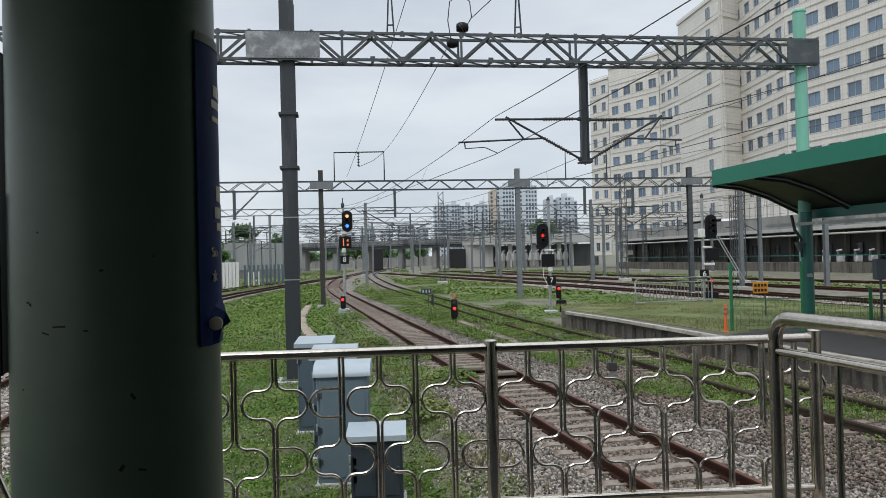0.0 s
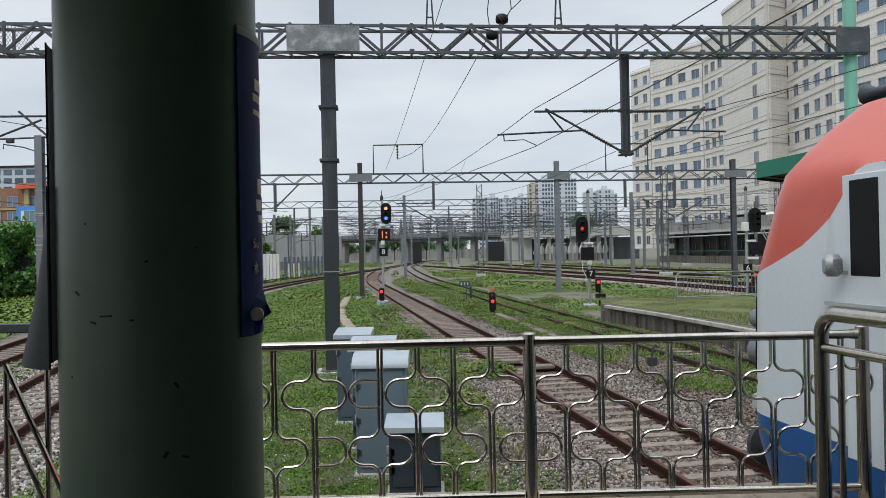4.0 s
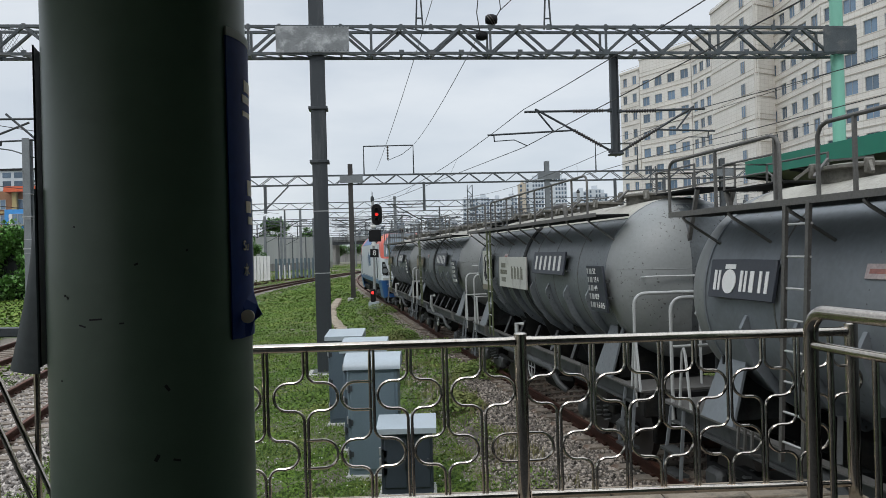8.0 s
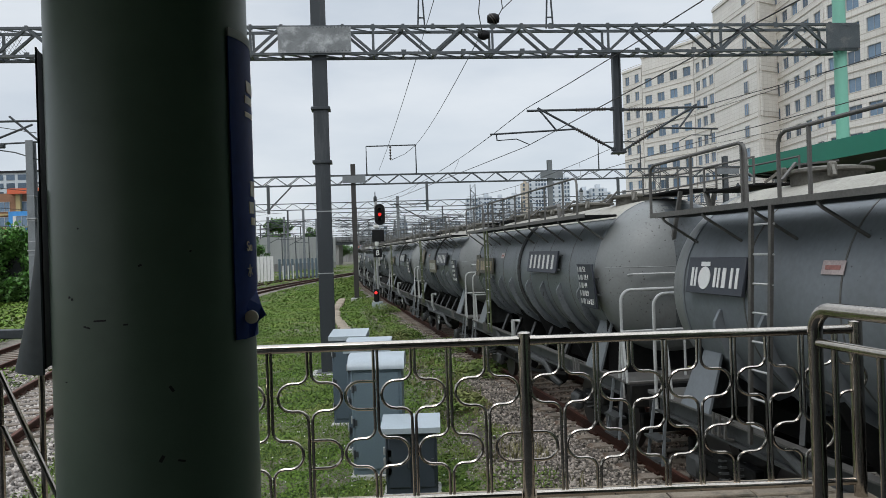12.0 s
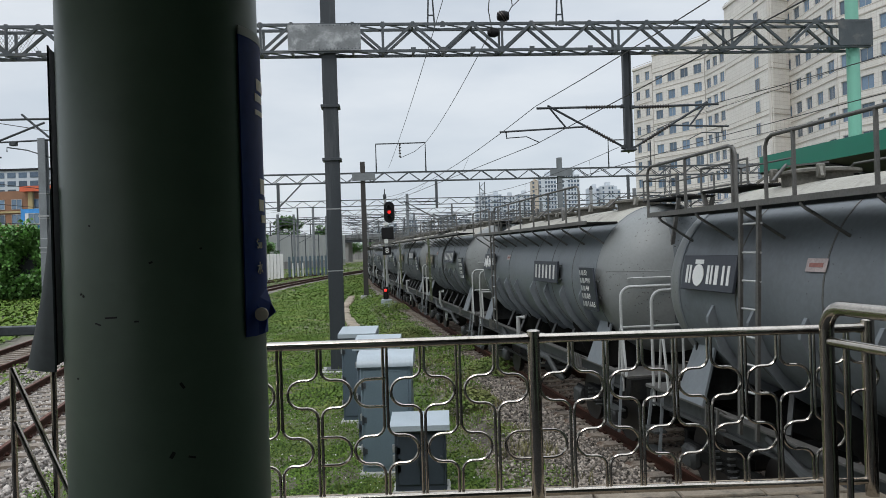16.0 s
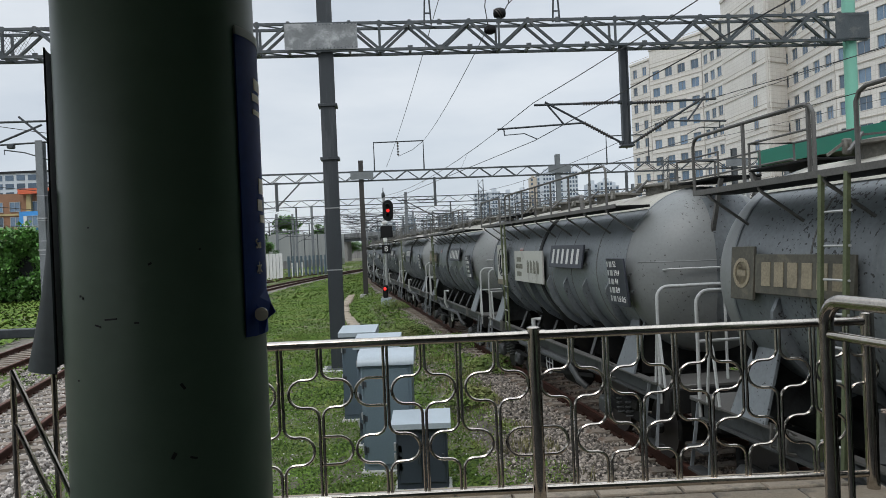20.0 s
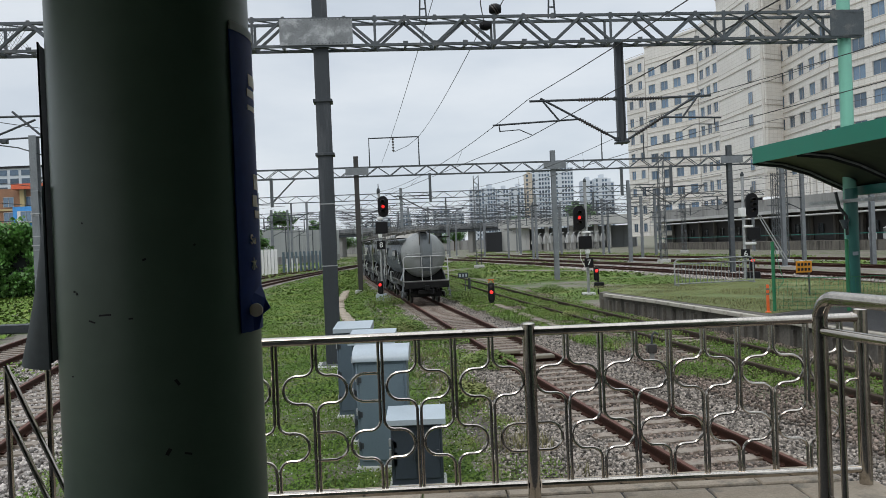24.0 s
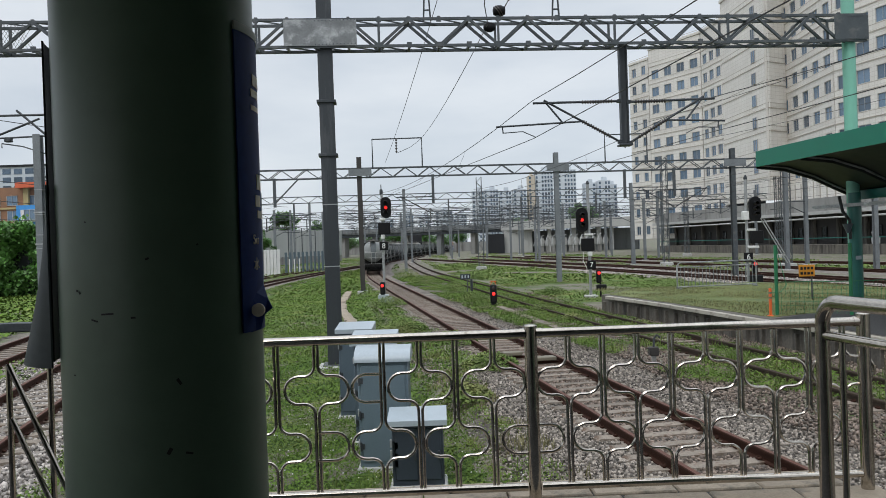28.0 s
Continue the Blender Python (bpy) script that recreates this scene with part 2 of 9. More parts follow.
    hopper=mat("stained_white_steel", (0.50, 0.51, 0.50), 0.6, var=0.25, scale=0.8, fine=8, stain=(0.24, 0.24, 0.23), stain_at=0.52, stain_scale=0.7, streak=True, spread=0.2),
    cabinet=mat("grey_cabinet_paint", (0.115, 0.158, 0.185), 0.45, var=0.1, scale=3, stain=(0.093, 0.115, 0.128), stain_at=0.64, streak=True),
    cabmid=mat("slate_cabinet_paint", (0.072, 0.10, 0.125), 0.45, var=0.12, scale=3, stain=(0.06, 0.075, 0.085), stain_at=0.64, streak=True),
    cabtop=mat("pale_cabinet_roof", (0.350, 0.399, 0.434), 0.35, var=0.1, scale=3),
    cabdark=mat("dark_cabinet_paint", (0.032, 0.041, 0.054), 0.45, var=0.15),
    tank_l=mat("grey_tank_paint", (0.155, 0.172, 0.186), 0.45, var=0.12, scale=0.7, fine=18, stain=(0.125, 0.137, 0.146), stain_at=0.58, stain_scale=0.8, spread=0.08, bump=0.05, peel=(0.06, 0.06, 0.06), peel_scale=20, peel_at=0.74, spec=0.35),
    tank=mat("weathered_tank_paint", (0.133, 0.147, 0.155), 0.42, var=0.2, scale=0.9, fine=18, stain=(0.08, 0.086, 0.088), stain_at=0.61, stain_scale=1.3, spread=0.16, streak=True, bump=0.08, peel=(0.027, 0.027, 0.027), peel_scale=22, peel_at=0.665, spec=0.35),
    tankend=mat("tank_end_paint", (0.185, 0.193, 0.19), 0.45, var=0.09, scale=1.3, fine=25, stain=(0.148, 0.151, 0.148), stain_at=0.64, stain_scale=1.4, spread=0.16, bump=0.05, peel=(0.074, 0.074, 0.067), peel_scale=24, peel_at=0.70),
    tanktop=mat("cement_dusted_tank_top", (0.336, 0.323, 0.284), 0.9, var=0.2, scale=2, fine=25, stain=(0.180, 0.175, 0.155), stain_at=0.62, stain_scale=2.5, bump=0.5),
    # soot black of the running gear, also the shade plate below tank ends
    frame_=mat("soot_and_shade_black", (0.009, 0.009, 0.009), 0.75, var=0.35, scale=2.5, stain=(0.019, 0.018, 0.015), stain_at=0.6, stain_scale=3, spec=0.15),
    frame_l=mat("grey_running_gear", (0.038, 0.041, 0.041), 0.6, var=0.3, scale=3, stain=(0.016, 0.015, 0.015), stain_at=0.58, stain_scale=3),
    wheel=mat("worn_wheel_steel", (0.040, 0.036, 0.034), 0.55, metal=0.5, var=0.25),
    handrail=mat("pale_handrail_paint", (0.391, 0.399, 0.391), 0.5, var=0.15, scale=6),
    walkrail=mat("dull_walkway_steel", (0.109, 0.105, 0.098), 0.6, metal=0.2, var=0.25, scale=5),
    ladder=mat("ladder_olive_paint", (0.115, 0.135, 0.07), 0.6, var=0.25, scale=5),
    hatchm=mat("cement_caked_hatch", (0.140, 0.133, 0.115), 0.9, var=0.35, scale=6, fine=30, bump=0.5),
    stencil=mat("faded_red_white_mark", (0.40, 0.33, 0.32), 0.6, var=0.25, scale=12),
    fadedred=mat("faded_red_paint", (0.30, 0.13, 0.11), 0.7, var=0.2, scale=20),
    wallstain=mat("stained_platform_wall", (0.120, 0.108, 0.092), 0.9, var=0.35, scale=1.5, fine=14, bump=0.5, stain=(0.040, 0.036, 0.030), stain_at=0.55, stain_scale=1.6, streak=True),
    siding=mat("dull_siding_rail", (0.055, 0.042, 0.032), 0.85, metal=0.0, var=0.3, spec=0.1),
    loco_w=mat("loco_white_paint", (0.60, 0.64, 0.67), 0.32, var=0.05, scale=1, stain=(0.460, 0.460, 0.451), stain_at=0.66, streak=True, coat=0.2),
    loco_b=mat("loco_blue_paint", (0.015, 0.085, 0.27), 0.35, var=0.1, coat=0.2),
    # lighter patches in the roof blue stand in for reflections
    loco_lb=mat("loco_roof_blue_paint", (0.035, 0.115, 0.30), 0.45, var=0.35, scale=0.9, stain=(0.09, 0.17, 0.33), stain_at=0.56, stain_scale=1.2),
    loco_t=mat("loco_teal_mark", (0.018, 0.075, 0.155), 0.4, var=0.1),
    loco_s=mat("loco_steel_blue_band", (0.045, 0.12, 0.23), 0.4, var=0.12, coat=0.1),
    loco_r=mat("loco_coral_paint", (0.58, 0.10, 0.065), 0.35, var=0.06, coat=0.2),
    loco_win=mat("loco_windscreen_glass", (0.13, 0.17, 0.20), 0.06, var=0.04, scale=1, fine=3, spec=0.8),
    loco_g=mat("loco_dark_grey", (0.085, 0.105, 0.12), 0.4, var=0.1),
    yellow=mat("yellow_paint", (0.65, 0.45, 0.04), 0.5),
    orange=mat("orange_plastic", (0.70, 0.12, 0.02), 0.5, var=0.12),
    signyel=mat("orange_yellow_sign", (0.75, 0.30, 0.02), 0.5, var=0.1),
    glass=mat("dark_window_glass", (0.03, 0.035, 0.04), 0.08, var=0.1, spec=0.8),
    winglass=mat("blue_window_glass", (0.10, 0.155, 0.22), 0.12, var=0.2, spread=0.5, spec=0.8),
    winframe=mat("window_frame", (0.36, 0.37, 0.38), 0.5),
    limestone=mat("pale_stone_cladding", (0.70, 0.675, 0.63), 0.8, var=0.10, scale=0.15, fine=6, spread=0.05, stain=(0.62, 0.58, 0.51), stain_at=0.66, stain_scale=0.1),
    deck=mat("dark_bridge_concrete", (0.22, 0.23, 0.235), 0.85, var=0.25, scale=0.4, fine=8, stain=(0.076, 0.081, 0.085), stain_at=0.56, stain_scale=0.3, streak=True),
    joint=mat("cladding_joint", (0.42, 0.385, 0.33), 0.9),
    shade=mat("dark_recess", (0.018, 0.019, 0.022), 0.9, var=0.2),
    straw=mat("straw_painted_render", (0.42, 0.33, 0.16), 0.8, var=0.15, scale=1),
    brick=mat("orange_brown_brick", (0.27, 0.145, 0.085), 0.85, var=0.2, scale=0.6, fine=10),
    bluew=mat("bright_blue_cladding", (0.05, 0.26, 0.60), 0.5),
    redtrim=mat("orange_red_trim", (0.62, 0.12, 0.05), 0.5),
    tower=mat("tower_paint", (0.52, 0.56, 0.60), 0.8, var=0.1, scale=0.1, spread=0.1),
    tower_t=mat("tan_tower_paint", (0.50, 0.44, 0.36), 0.8, var=0.1, scale=0.1),
    towerwin=mat("tower_windows", (0.075, 0.11, 0.155), 0.3, var=0.3, spread=0.4),
    noisew=mat("noise_barrier_panel", (0.385, 0.394, 0.386), 0.7, var=0.12, scale=0.8, spread=0.08, streak=True),
    wire=mat("contact_wire", (0.05, 0.05, 0.05), 0.6, metal=0.4),
    insul=mat("brown_insulator", (0.045, 0.035, 0.03), 0.3, var=0.15),
    red_l=mat("lit_red_lens", (1.0, 0.035, 0.03), emit=1.05),
    blue_l=mat("lit_blue_lens", (0.04, 0.16, 1.0), emit=3.0),
    amber_l=mat("lit_amber_lens", (1.0, 0.50, 0.22), emit=1.3),
    amber_dot=mat("lit_amber_dots", (1.0, 0.28, 0.10), emit=0.22),
    lens=mat("dark_lens", (0.03, 0.02, 0.02), 0.15, spec=0.8),
    pvc=mat("pale_hose", (0.55, 0.55, 0.50), 0.6),
)


def clad(m, w, h):
    """Adds the joints of stone slabs, w by h metres, to a wall's material; the wall runs along its own x, upright."""
    nt = m.node_tree
    b = nt.nodes["Principled BSDF"]
    src = b.inputs["Base Color"].links[0].from_socket
    co = nt.nodes.new("ShaderNodeTexCoord")
    sp = nt.nodes.new("ShaderNodeSeparateXYZ")
    nt.links.new(co.outputs["Object"], sp.inputs[0])
    cb = nt.nodes.new("ShaderNodeCombineXYZ")
    nt.links.new(sp.outputs["X"], cb.inputs["X"])
    nt.links.new(sp.outputs["Z"], cb.inputs["Y"])
    br = nt.nodes.new("ShaderNodeTexBrick")
    br.offset = 0.0
    br.inputs["Scale"].default_value, br.inputs["Mortar Size"].default_value = 1.0, 0.035
    br.inputs["Brick Width"].default_value, br.inputs["Row Height"].default_value = w, h
    br.inputs["Mortar"].default_value = (0.80, 0.785, 0.77, 1)
    br.inputs["Color1"].default_value, br.inputs["Color2"].default_value = (1, 1, 1, 1), (0.94, 0.93, 0.92, 1)
    nt.links.new(cb.outputs[0], br.inputs["Vector"])
    mx = nt.nodes.new("ShaderNodeMix")
    mx.data_type, mx.blend_type = "RGBA", "MULTIPLY"
    mx.inputs[0].default_value = 1.0
    nt.links.new(src, mx.inputs[6])
    nt.links.new(br.outputs["Color"], mx.inputs[7])
    nt.links.new(mx.outputs[2], b.inputs["Base Color"])


clad(M["limestone"], 1.1, 0.68)
# ---- mesh helpers ----


class G:
    """Collects vertices and faces of one mesh."""

    def __init__(self):
        self.v, self.f = [], []

    def add(self, vs, fs):
        k = len(self.v)
        self.v += [tuple(p) for p in vs]
        self.f += [tuple(i + k for i in q) for q in fs]
        return self

    def box(self, c, s, turn=None, ch=0.0):
        """A box about c with sides s; turn: a rotation; ch: chamfer along its edges."""
        hx, hy, hz = s[0] / 2, s[1] / 2, s[2] / 2
        if ch <= 0:
            vs = [Vector((x, y, z)) for x in (-hx, hx) for y in (-hy, hy) for z in (-hz, hz)]
            fs = [(0, 1, 3, 2), (4, 6, 7, 5), (0, 4, 5, 1), (2, 3, 7, 6), (0, 2, 6, 4), (1, 5, 7, 3)]
        else:
            bm = bmesh.new()
            bmesh.ops.create_cube(bm, size=1.0, matrix=Matrix.Diagonal((s[0], s[1], s[2], 1)))
            bmesh.ops.bevel(bm, geom=bm.edges[:], offset=ch, segments=1, affect="EDGES")
            bm.verts.index_update()
            vs = [v.co.copy() for v in bm.verts]
            fs = [[v.index for v in f.verts] for f in bm.faces]
            bm.free()
        if turn is not None:
            vs = [turn @ p for p in vs]
        c = Vector(c)
        return self.add([p + c for p in vs], fs)

    def bar(self, p0, p1, w, h, up=(0, 0, 1)):
        """A square bar from p0 to p1."""
        p0, p1 = Vector(p0), Vector(p1)
        d = (p1 - p0).normalized()
        u = Vector(up)
        if abs(d.dot(u)) > 0.95:
            u = Vector((0, 1, 0))
        a = d.cross(u).normalized()
        b = a.cross(d)
        vs = [q + a * (sx * w / 2) + b * (sz * h / 2) for q in (p0, p1) for sx, sz in ((-1, -1), (1, -1), (1, 1), (-1, 1))]
        return self.add(vs, [(0, 1, 5, 4), (1, 2, 6, 5), (2, 3, 7, 6), (3, 0, 4, 7), (3, 2, 1, 0), (4, 5, 6, 7)])

    def tube(self, p0, p1, r, r1=None, n=8):
        return self.path([p0, p1], r, n, r1=r1)

    def path(self, pts, r, n=8, closed=False, r1=None):
        """A round tube along the points."""
        P = [Vector(p) for p in pts]
        m = len(P)
        rings, a = [], None
        for i in range(m):
            if closed:
                d = P[(i + 1) % m] - P[i - 1]
            else:
                d = P[min(i + 1, m - 1)] - P[max(i - 1, 0)]
            d.normalize()
            if a is None:
                a = d.cross(Vector((0, 0, 1)) if abs(d.z) < 0.9 else Vector((0, 1, 0))).normalized()
            else:
                a = (a - d * a.dot(d)).normalized()
            b = d.cross(a)
            rr = r if r1 is None else r + (r1 - r) * i / (m - 1)
            rings.append([P[i] + (a * math.cos(2 * math.pi * k / n) + b * math.sin(2 * math.pi * k / n)) * rr for k in range(n)])
        vs = [p for ring in rings for p in ring]
        fs = []
        for i in range(m if closed else m - 1):
            j = (i + 1) % m
            for k in range(n):
                fs.append((i * n + k, i * n + (k + 1) % n, j * n + (k + 1) % n, j * n + k))
        if not closed:
            fs += [tuple(reversed(range(n))), tuple((m - 1) * n + k for k in range(n))]
        return self.add(vs, fs)

    def lathe(self, prof, c=(0, 0, 0), axis="z", n=24, a0=0.0, a1=360.0, closed=True):
        """Turns a profile of (radius, height) about an axis through c. a0, a1: a part of the turn, in degrees."""
        full = abs(a1 - a0 - 360) < 1e-6
        m = n if full else n + 1
        vs, fs = [], []
        for r, h in prof:
            for k in range(m):
                a = radians(a0 + (a1 - a0) * k / n)
                x, y = r * math.cos(a), r * math.sin(a)
                p = {"z": (x, y, h), "y": (x, h, y), "x": (h, x, y)}[axis]
                vs.append((p[0] + c[0], p[1] + c[1], p[2] + c[2]))
        for i in range(len(prof) - 1):
            for k in range(n):
                q = (k + 1) % m if full else k + 1
                fs.append((i * m + k, i * m + q, (i + 1) * m + q, (i + 1) * m + k))
        if full and closed:
            if prof[0][0] > 1e-6:
                fs.append(tuple(reversed(range(m))))
            if prof[-1][0] > 1e-6:
                fs.append(tuple((len(prof) - 1) * m + k for k in range(m)))
        return self.add(vs, fs)

    def prism(self, poly, a, b, axis="z"):
        """A polygon drawn out from a to b along an axis. poly: pairs in the other two axes, in x, y, z order."""
        n = len(poly)

        def at(p, h):
            return {"z": (p[0], p[1], h), "y": (p[0], h, p[1]), "x": (h, p[0], p[1])}[axis]
        vs = [at(p, a) for p in poly] + [at(p, b) for p in poly]
        fs = [tuple(reversed(range(n))), tuple(range(n, 2 * n))]
        fs += [(i, (i + 1) % n, n + (i + 1) % n, n + i) for i in range(n)]
        return self.add(vs, fs)

    def mesh(self, name, material, smooth=True, sharp=38):
        me = bpy.data.meshes.new(name)
        me.from_pydata(self.v, [], self.f)
        bm = bmesh.new()
        bm.from_mesh(me)
        bmesh.ops.recalc_face_normals(bm, faces=bm.faces[:])
        bm.to_mesh(me)
        bm.free()
        if smooth:
            me.polygons.foreach_set("use_smooth", [True] * len(me.polygons))
            me.set_sharp_from_angle(angle=radians(sharp))
        me.materials.append(material)
        me.update()
        return me


def part(name, g, material, parent=None, label="", at=None, smooth=True):
    """Links a mesh (or a G) as one object, under a thing or a part."""
    me = g.mesh(name, material, smooth) if isinstance(g, G) else g
    ob = new(name, me)
    if parent is not None:
        ob.parent = parent
    if at is not None:
        ob.matrix_basis = at
    if label:
        ob["label"] = label
    return ob


def thing(name, label, category, m=None, group="", kind=""):
    ob = new(name)
    ob.empty_display_size = 0.2
    if m is not None:
        ob.matrix_basis = m
    return tagged(ob, label, category, group, kind)


def soup(name, verts, faces, material, parent=None, smooth=False):
    """A large mesh from arrays: verts (n, 3), faces (m, k)."""
    verts, faces = np.asarray(verts, np.float32), np.asarray(faces, np.int32)
    me = bpy.data.meshes.new(name)
    k = faces.shape[1]
    me.vertices.add(len(verts))
    me.vertices.foreach_set("co", verts.ravel())
    me.loops.add(faces.size)
    me.loops.foreach_set("vertex_index", faces.ravel())
    me.polygons.add(len(faces))
    me.polygons.foreach_set("loop_start", np.arange(0, faces.size, k, dtype=np.int32))
    me.polygons.foreach_set("loop_total", np.full(len(faces), k, np.int32))
    if smooth:
        me.polygons.foreach_set("use_smooth", np.ones(len(faces), bool))
    me.update(calc_edges=True)
    me.validate()
    me.materials.append(material)
    return part(name, me, material, parent)


def letters(text, size, depth, material, name, parent, m):
    """A word in the built-in font, as a thin mesh standing upright."""
    cu = bpy.data.curves.new(name, "FONT")
    cu.body, cu.size, cu.extrude, cu.align_x, cu.align_y = text, size, depth, "CENTER", "CENTER"
    tmp = bpy.data.objects.new(name, cu)
    me = bpy.data.meshes.new_from_object(tmp)
    bpy.data.objects.remove(tmp)
    me.materials.clear()
    me.materials.append(material)
    return part(name, me, material, parent, at=m)


# ---- the lines of the tracks: centre line x for y, in metres ----


class Line:
    def __init__(self, pts):
        P = np.array(pts, float)
        P = P[np.argsort(P[:, 1])]
        self.y = np.arange(P[0, 1], P[-1, 1] + 0.5, 1.0)
        x = np.interp(self.y, P[:, 1], P[:, 0])
        k = np.ones(15) / 15
        for _ in range(2):
            x = np.convolve(np.pad(x, 7, mode="reflect", reflect_type="odd"), k, "valid")
        self.x = x
        self.s = np.concatenate([[0], np.cumsum(np.hypot(np.diff(x), np.diff(self.y)))])
        self.s -= np.interp(0.0, self.y, self.s)

    def at_y(self, y):
        return np.interp(y, self.y, self.x)

    def at(self, s):
        return Vector((np.interp(s, self.s, self.x), np.interp(s, self.s, self.y), 0))

    def heading(self, s, reach=0.5):
        d = self.at(s + reach) - self.at(s - reach)
        return math.degrees(math.atan2(-d.x, d.y))

    def offset(self, s, off, z):
        a = radians(self.heading(s))
        p = self.at(s)
        return Vector((p.x + off * math.cos(a), p.y + off * math.sin(a), z))


RAIL = 0.16
LOWER = 0.10       # the main line lies this much below the others
main_line = Line([(5.77 + 0.16 * 320, -320), (5.77, 0), (5.77 - 0.16 * 40, 40), (-5.1, 68), (-7.25, 81.5), (-9.2, 99), (-10.1, 111), (-11.1, 130),
                  (-11.5, 161), (-10.2, 200), (-6.5, 250), (-1, 300), (6, 350), (14, 400)])
grass_line = Line([(10.4 + 0.16 * 20, -20), (10.4, 3), (7.75, 20), (6.15, 30), (4.7, 40), (2.85, 54), (0.65, 70), (-1.6, 88), (-2.9, 102), (-5.2, 130), (-7.2, 160), (-7.5, 190), (-5, 240)])
left_line = Line([(-3, -40), (-5.6, 0), (-8.7, 14.5), (-10, 20), (-12.3, 30), (-14.3, 40), (-16.3, 55), (-17.1, 72), (-16.7, 85), (-15.9, 100), (-14.3, 125), (-12.4, 141), (-11.6, 160)])
outer_line = Line([(-8, -20), (-13.2, 18), (-15.2, 27), (-17.5, 38), (-20.0, 52), (-21.5, 68), (-21.4, 85), (-20.4, 105), (-18, 130)])
right_lines = [Line([(30, 0), (26, 25), (24, 38), (22.2, 50), (18.8, 70), (15.0, 89), (8, 120), (0, 152), (-6, 180)]),
               Line([(34.5, 0), (30.5, 25), (28.0, 42), (26, 58), (22.8, 76), (19.2, 96), (11.5, 130), (3.5, 162)]),
               Line([(45, 0), (39.5, 30), (35, 55), (31.7, 72), (27.4, 91), (21.6, 122), (15, 155), (8, 190)]),
               Line([(56, 10), (47, 48), (43, 67), (38, 86), (32, 106), (26.5, 130), (18, 170)])]

# ---- ground, track beds, rails ----
FLOOR = 1.48      # the platform we stand on
LOW = 0.72        # the low platform across the tracks


def ground_z(x, y):
    """Height of the ground sheet: a shallow hollow between the main line and the left-hand track."""
    a, b = main_line.at_y(y) - 2.2, left_line.at_y(y) + 2.3
    t = np.clip(np.minimum(a - x, x - b) / 0.9, 0, 1) * np.clip((140 - y) / 60, 0, 1)
    m = np.clip((3.5 - np.abs(x - main_line.at_y(y))) / 0.7, 0, 1)
    return -0.06 - np.maximum(0.34 * t * t * (3 - 2 * t), 0.17 * m)


def build_ground():
    xs = np.concatenate([np.linspace(-1500, -60, 14), np.arange(-58, -26, 2.0), np.arange(-26, 14, 0.5), np.arange(14, 70, 2.0), np.linspace(72, 1500, 14)])
    ys = np.concatenate([np.linspace(-900, -40, 12), np.arange(-36, 4, 2.0), np.arange(4, 70, 0.5), np.arange(70, 200, 3.0), np.linspace(205, 3000, 20)])
    X, Y = np.meshgrid(xs, ys)
    Z = ground_z(X, Y) + 0.03 * np.sin(X * 0.9 + 1.3 * np.sin(Y * 0.4)) * np.sin(Y * 0.7)
    n, m = X.shape
    i = np.arange(n * m).reshape(n, m)
    F = np.stack([i[:-1, :-1], i[:-1, 1:], i[1:, 1:], i[1:, :-1]], -1).reshape(-1, 4)
    ob = soup("ground", np.stack([X, Y, Z], -1).reshape(-1, 3), F, M["soil"], smooth=True)
    tagged(ob, "weedy brown soil of the railway yard with green patches", "ground", kind="structure")


build_ground()


def track_bed(line, y0, y1, lefts=2.4, rights=2.4, drop=0.5, step=1.0, material="ballast"):
    s0, s1 = np.interp(y0, line.y, line.s), np.interp(y1, line.y, line.s)
    offs = [(-lefts, -drop), (-lefts + 0.75, -0.055), (-1.2, -0.04), (0, -0.035), (1.2, -0.04), (rights - 0.75, -0.055), (rights, -drop)]
    rng = np.random.RandomState(7)
    V, F = [], []
    ss = np.arange(s0, s1, step)
    for s in ss:
        for o, z in offs:
            V.append(line.offset(s, o + rng.uniform(-0.12, 0.12), z + rng.uniform(-0.015, 0.015)))
    k = len(offs)
    for i in range(len(ss) - 1):
        for j in range(k - 1):
            F.append((i * k + j, i * k + j + 1, (i + 1) * k + j + 1, (i + 1) * k + j))
    ob = soup("track_bed", [tuple(v) for v in V], F, M[material], smooth=True)
    return tagged(ob, "bed of grey-brown crushed stone ballast", "ballast", kind="structure")


def ribbon(line, y0, y1, half, z):
    """Vertices and faces of a narrow level band along a line."""
    ss = np.arange(np.interp(y0, line.y, line.s), np.interp(y1, line.y, line.s), 2.0)
    V = [tuple(line.offset(s, o, z + 0.012 * (1 - abs(o) / half))) for s in ss for o in (-half, 0, half)]
    return V, [(i * 3 + j, i * 3 + j + 1, i * 3 + j + 4, i * 3 + j + 3) for i in range(len(ss) - 1) for j in (0, 1)]


for a, b, l, r in ((-120, 25, 3.35, 4.9), (24.2, 380, 2.2, 3.2)):
    track_bed(main_line, a, b, l, r, material="ballast_dark" if a < 0 else "ballast").location.z = -LOWER
rust_band = soup("rust_band", *ribbon(main_line, 20, 200, 1.15, -0.026), M["rustbed"], smooth=True)
tagged(rust_band, "rust-stained ballast between the main line rails", "ballast", kind="structure").location.z = -LOWER
track_bed(grass_line, -10, 230, 1.9, 1.9, 0.3)
track_bed(left_line, -30, 158, 2.6, 2.4)
track_bed(outer_line, -15, 125, 2.4, 2.4)
for ln in right_lines:
    track_bed(ln, ln.y[0] + 1, ln.y[-1] - 2, 3.6, 3.2, step=2.0)


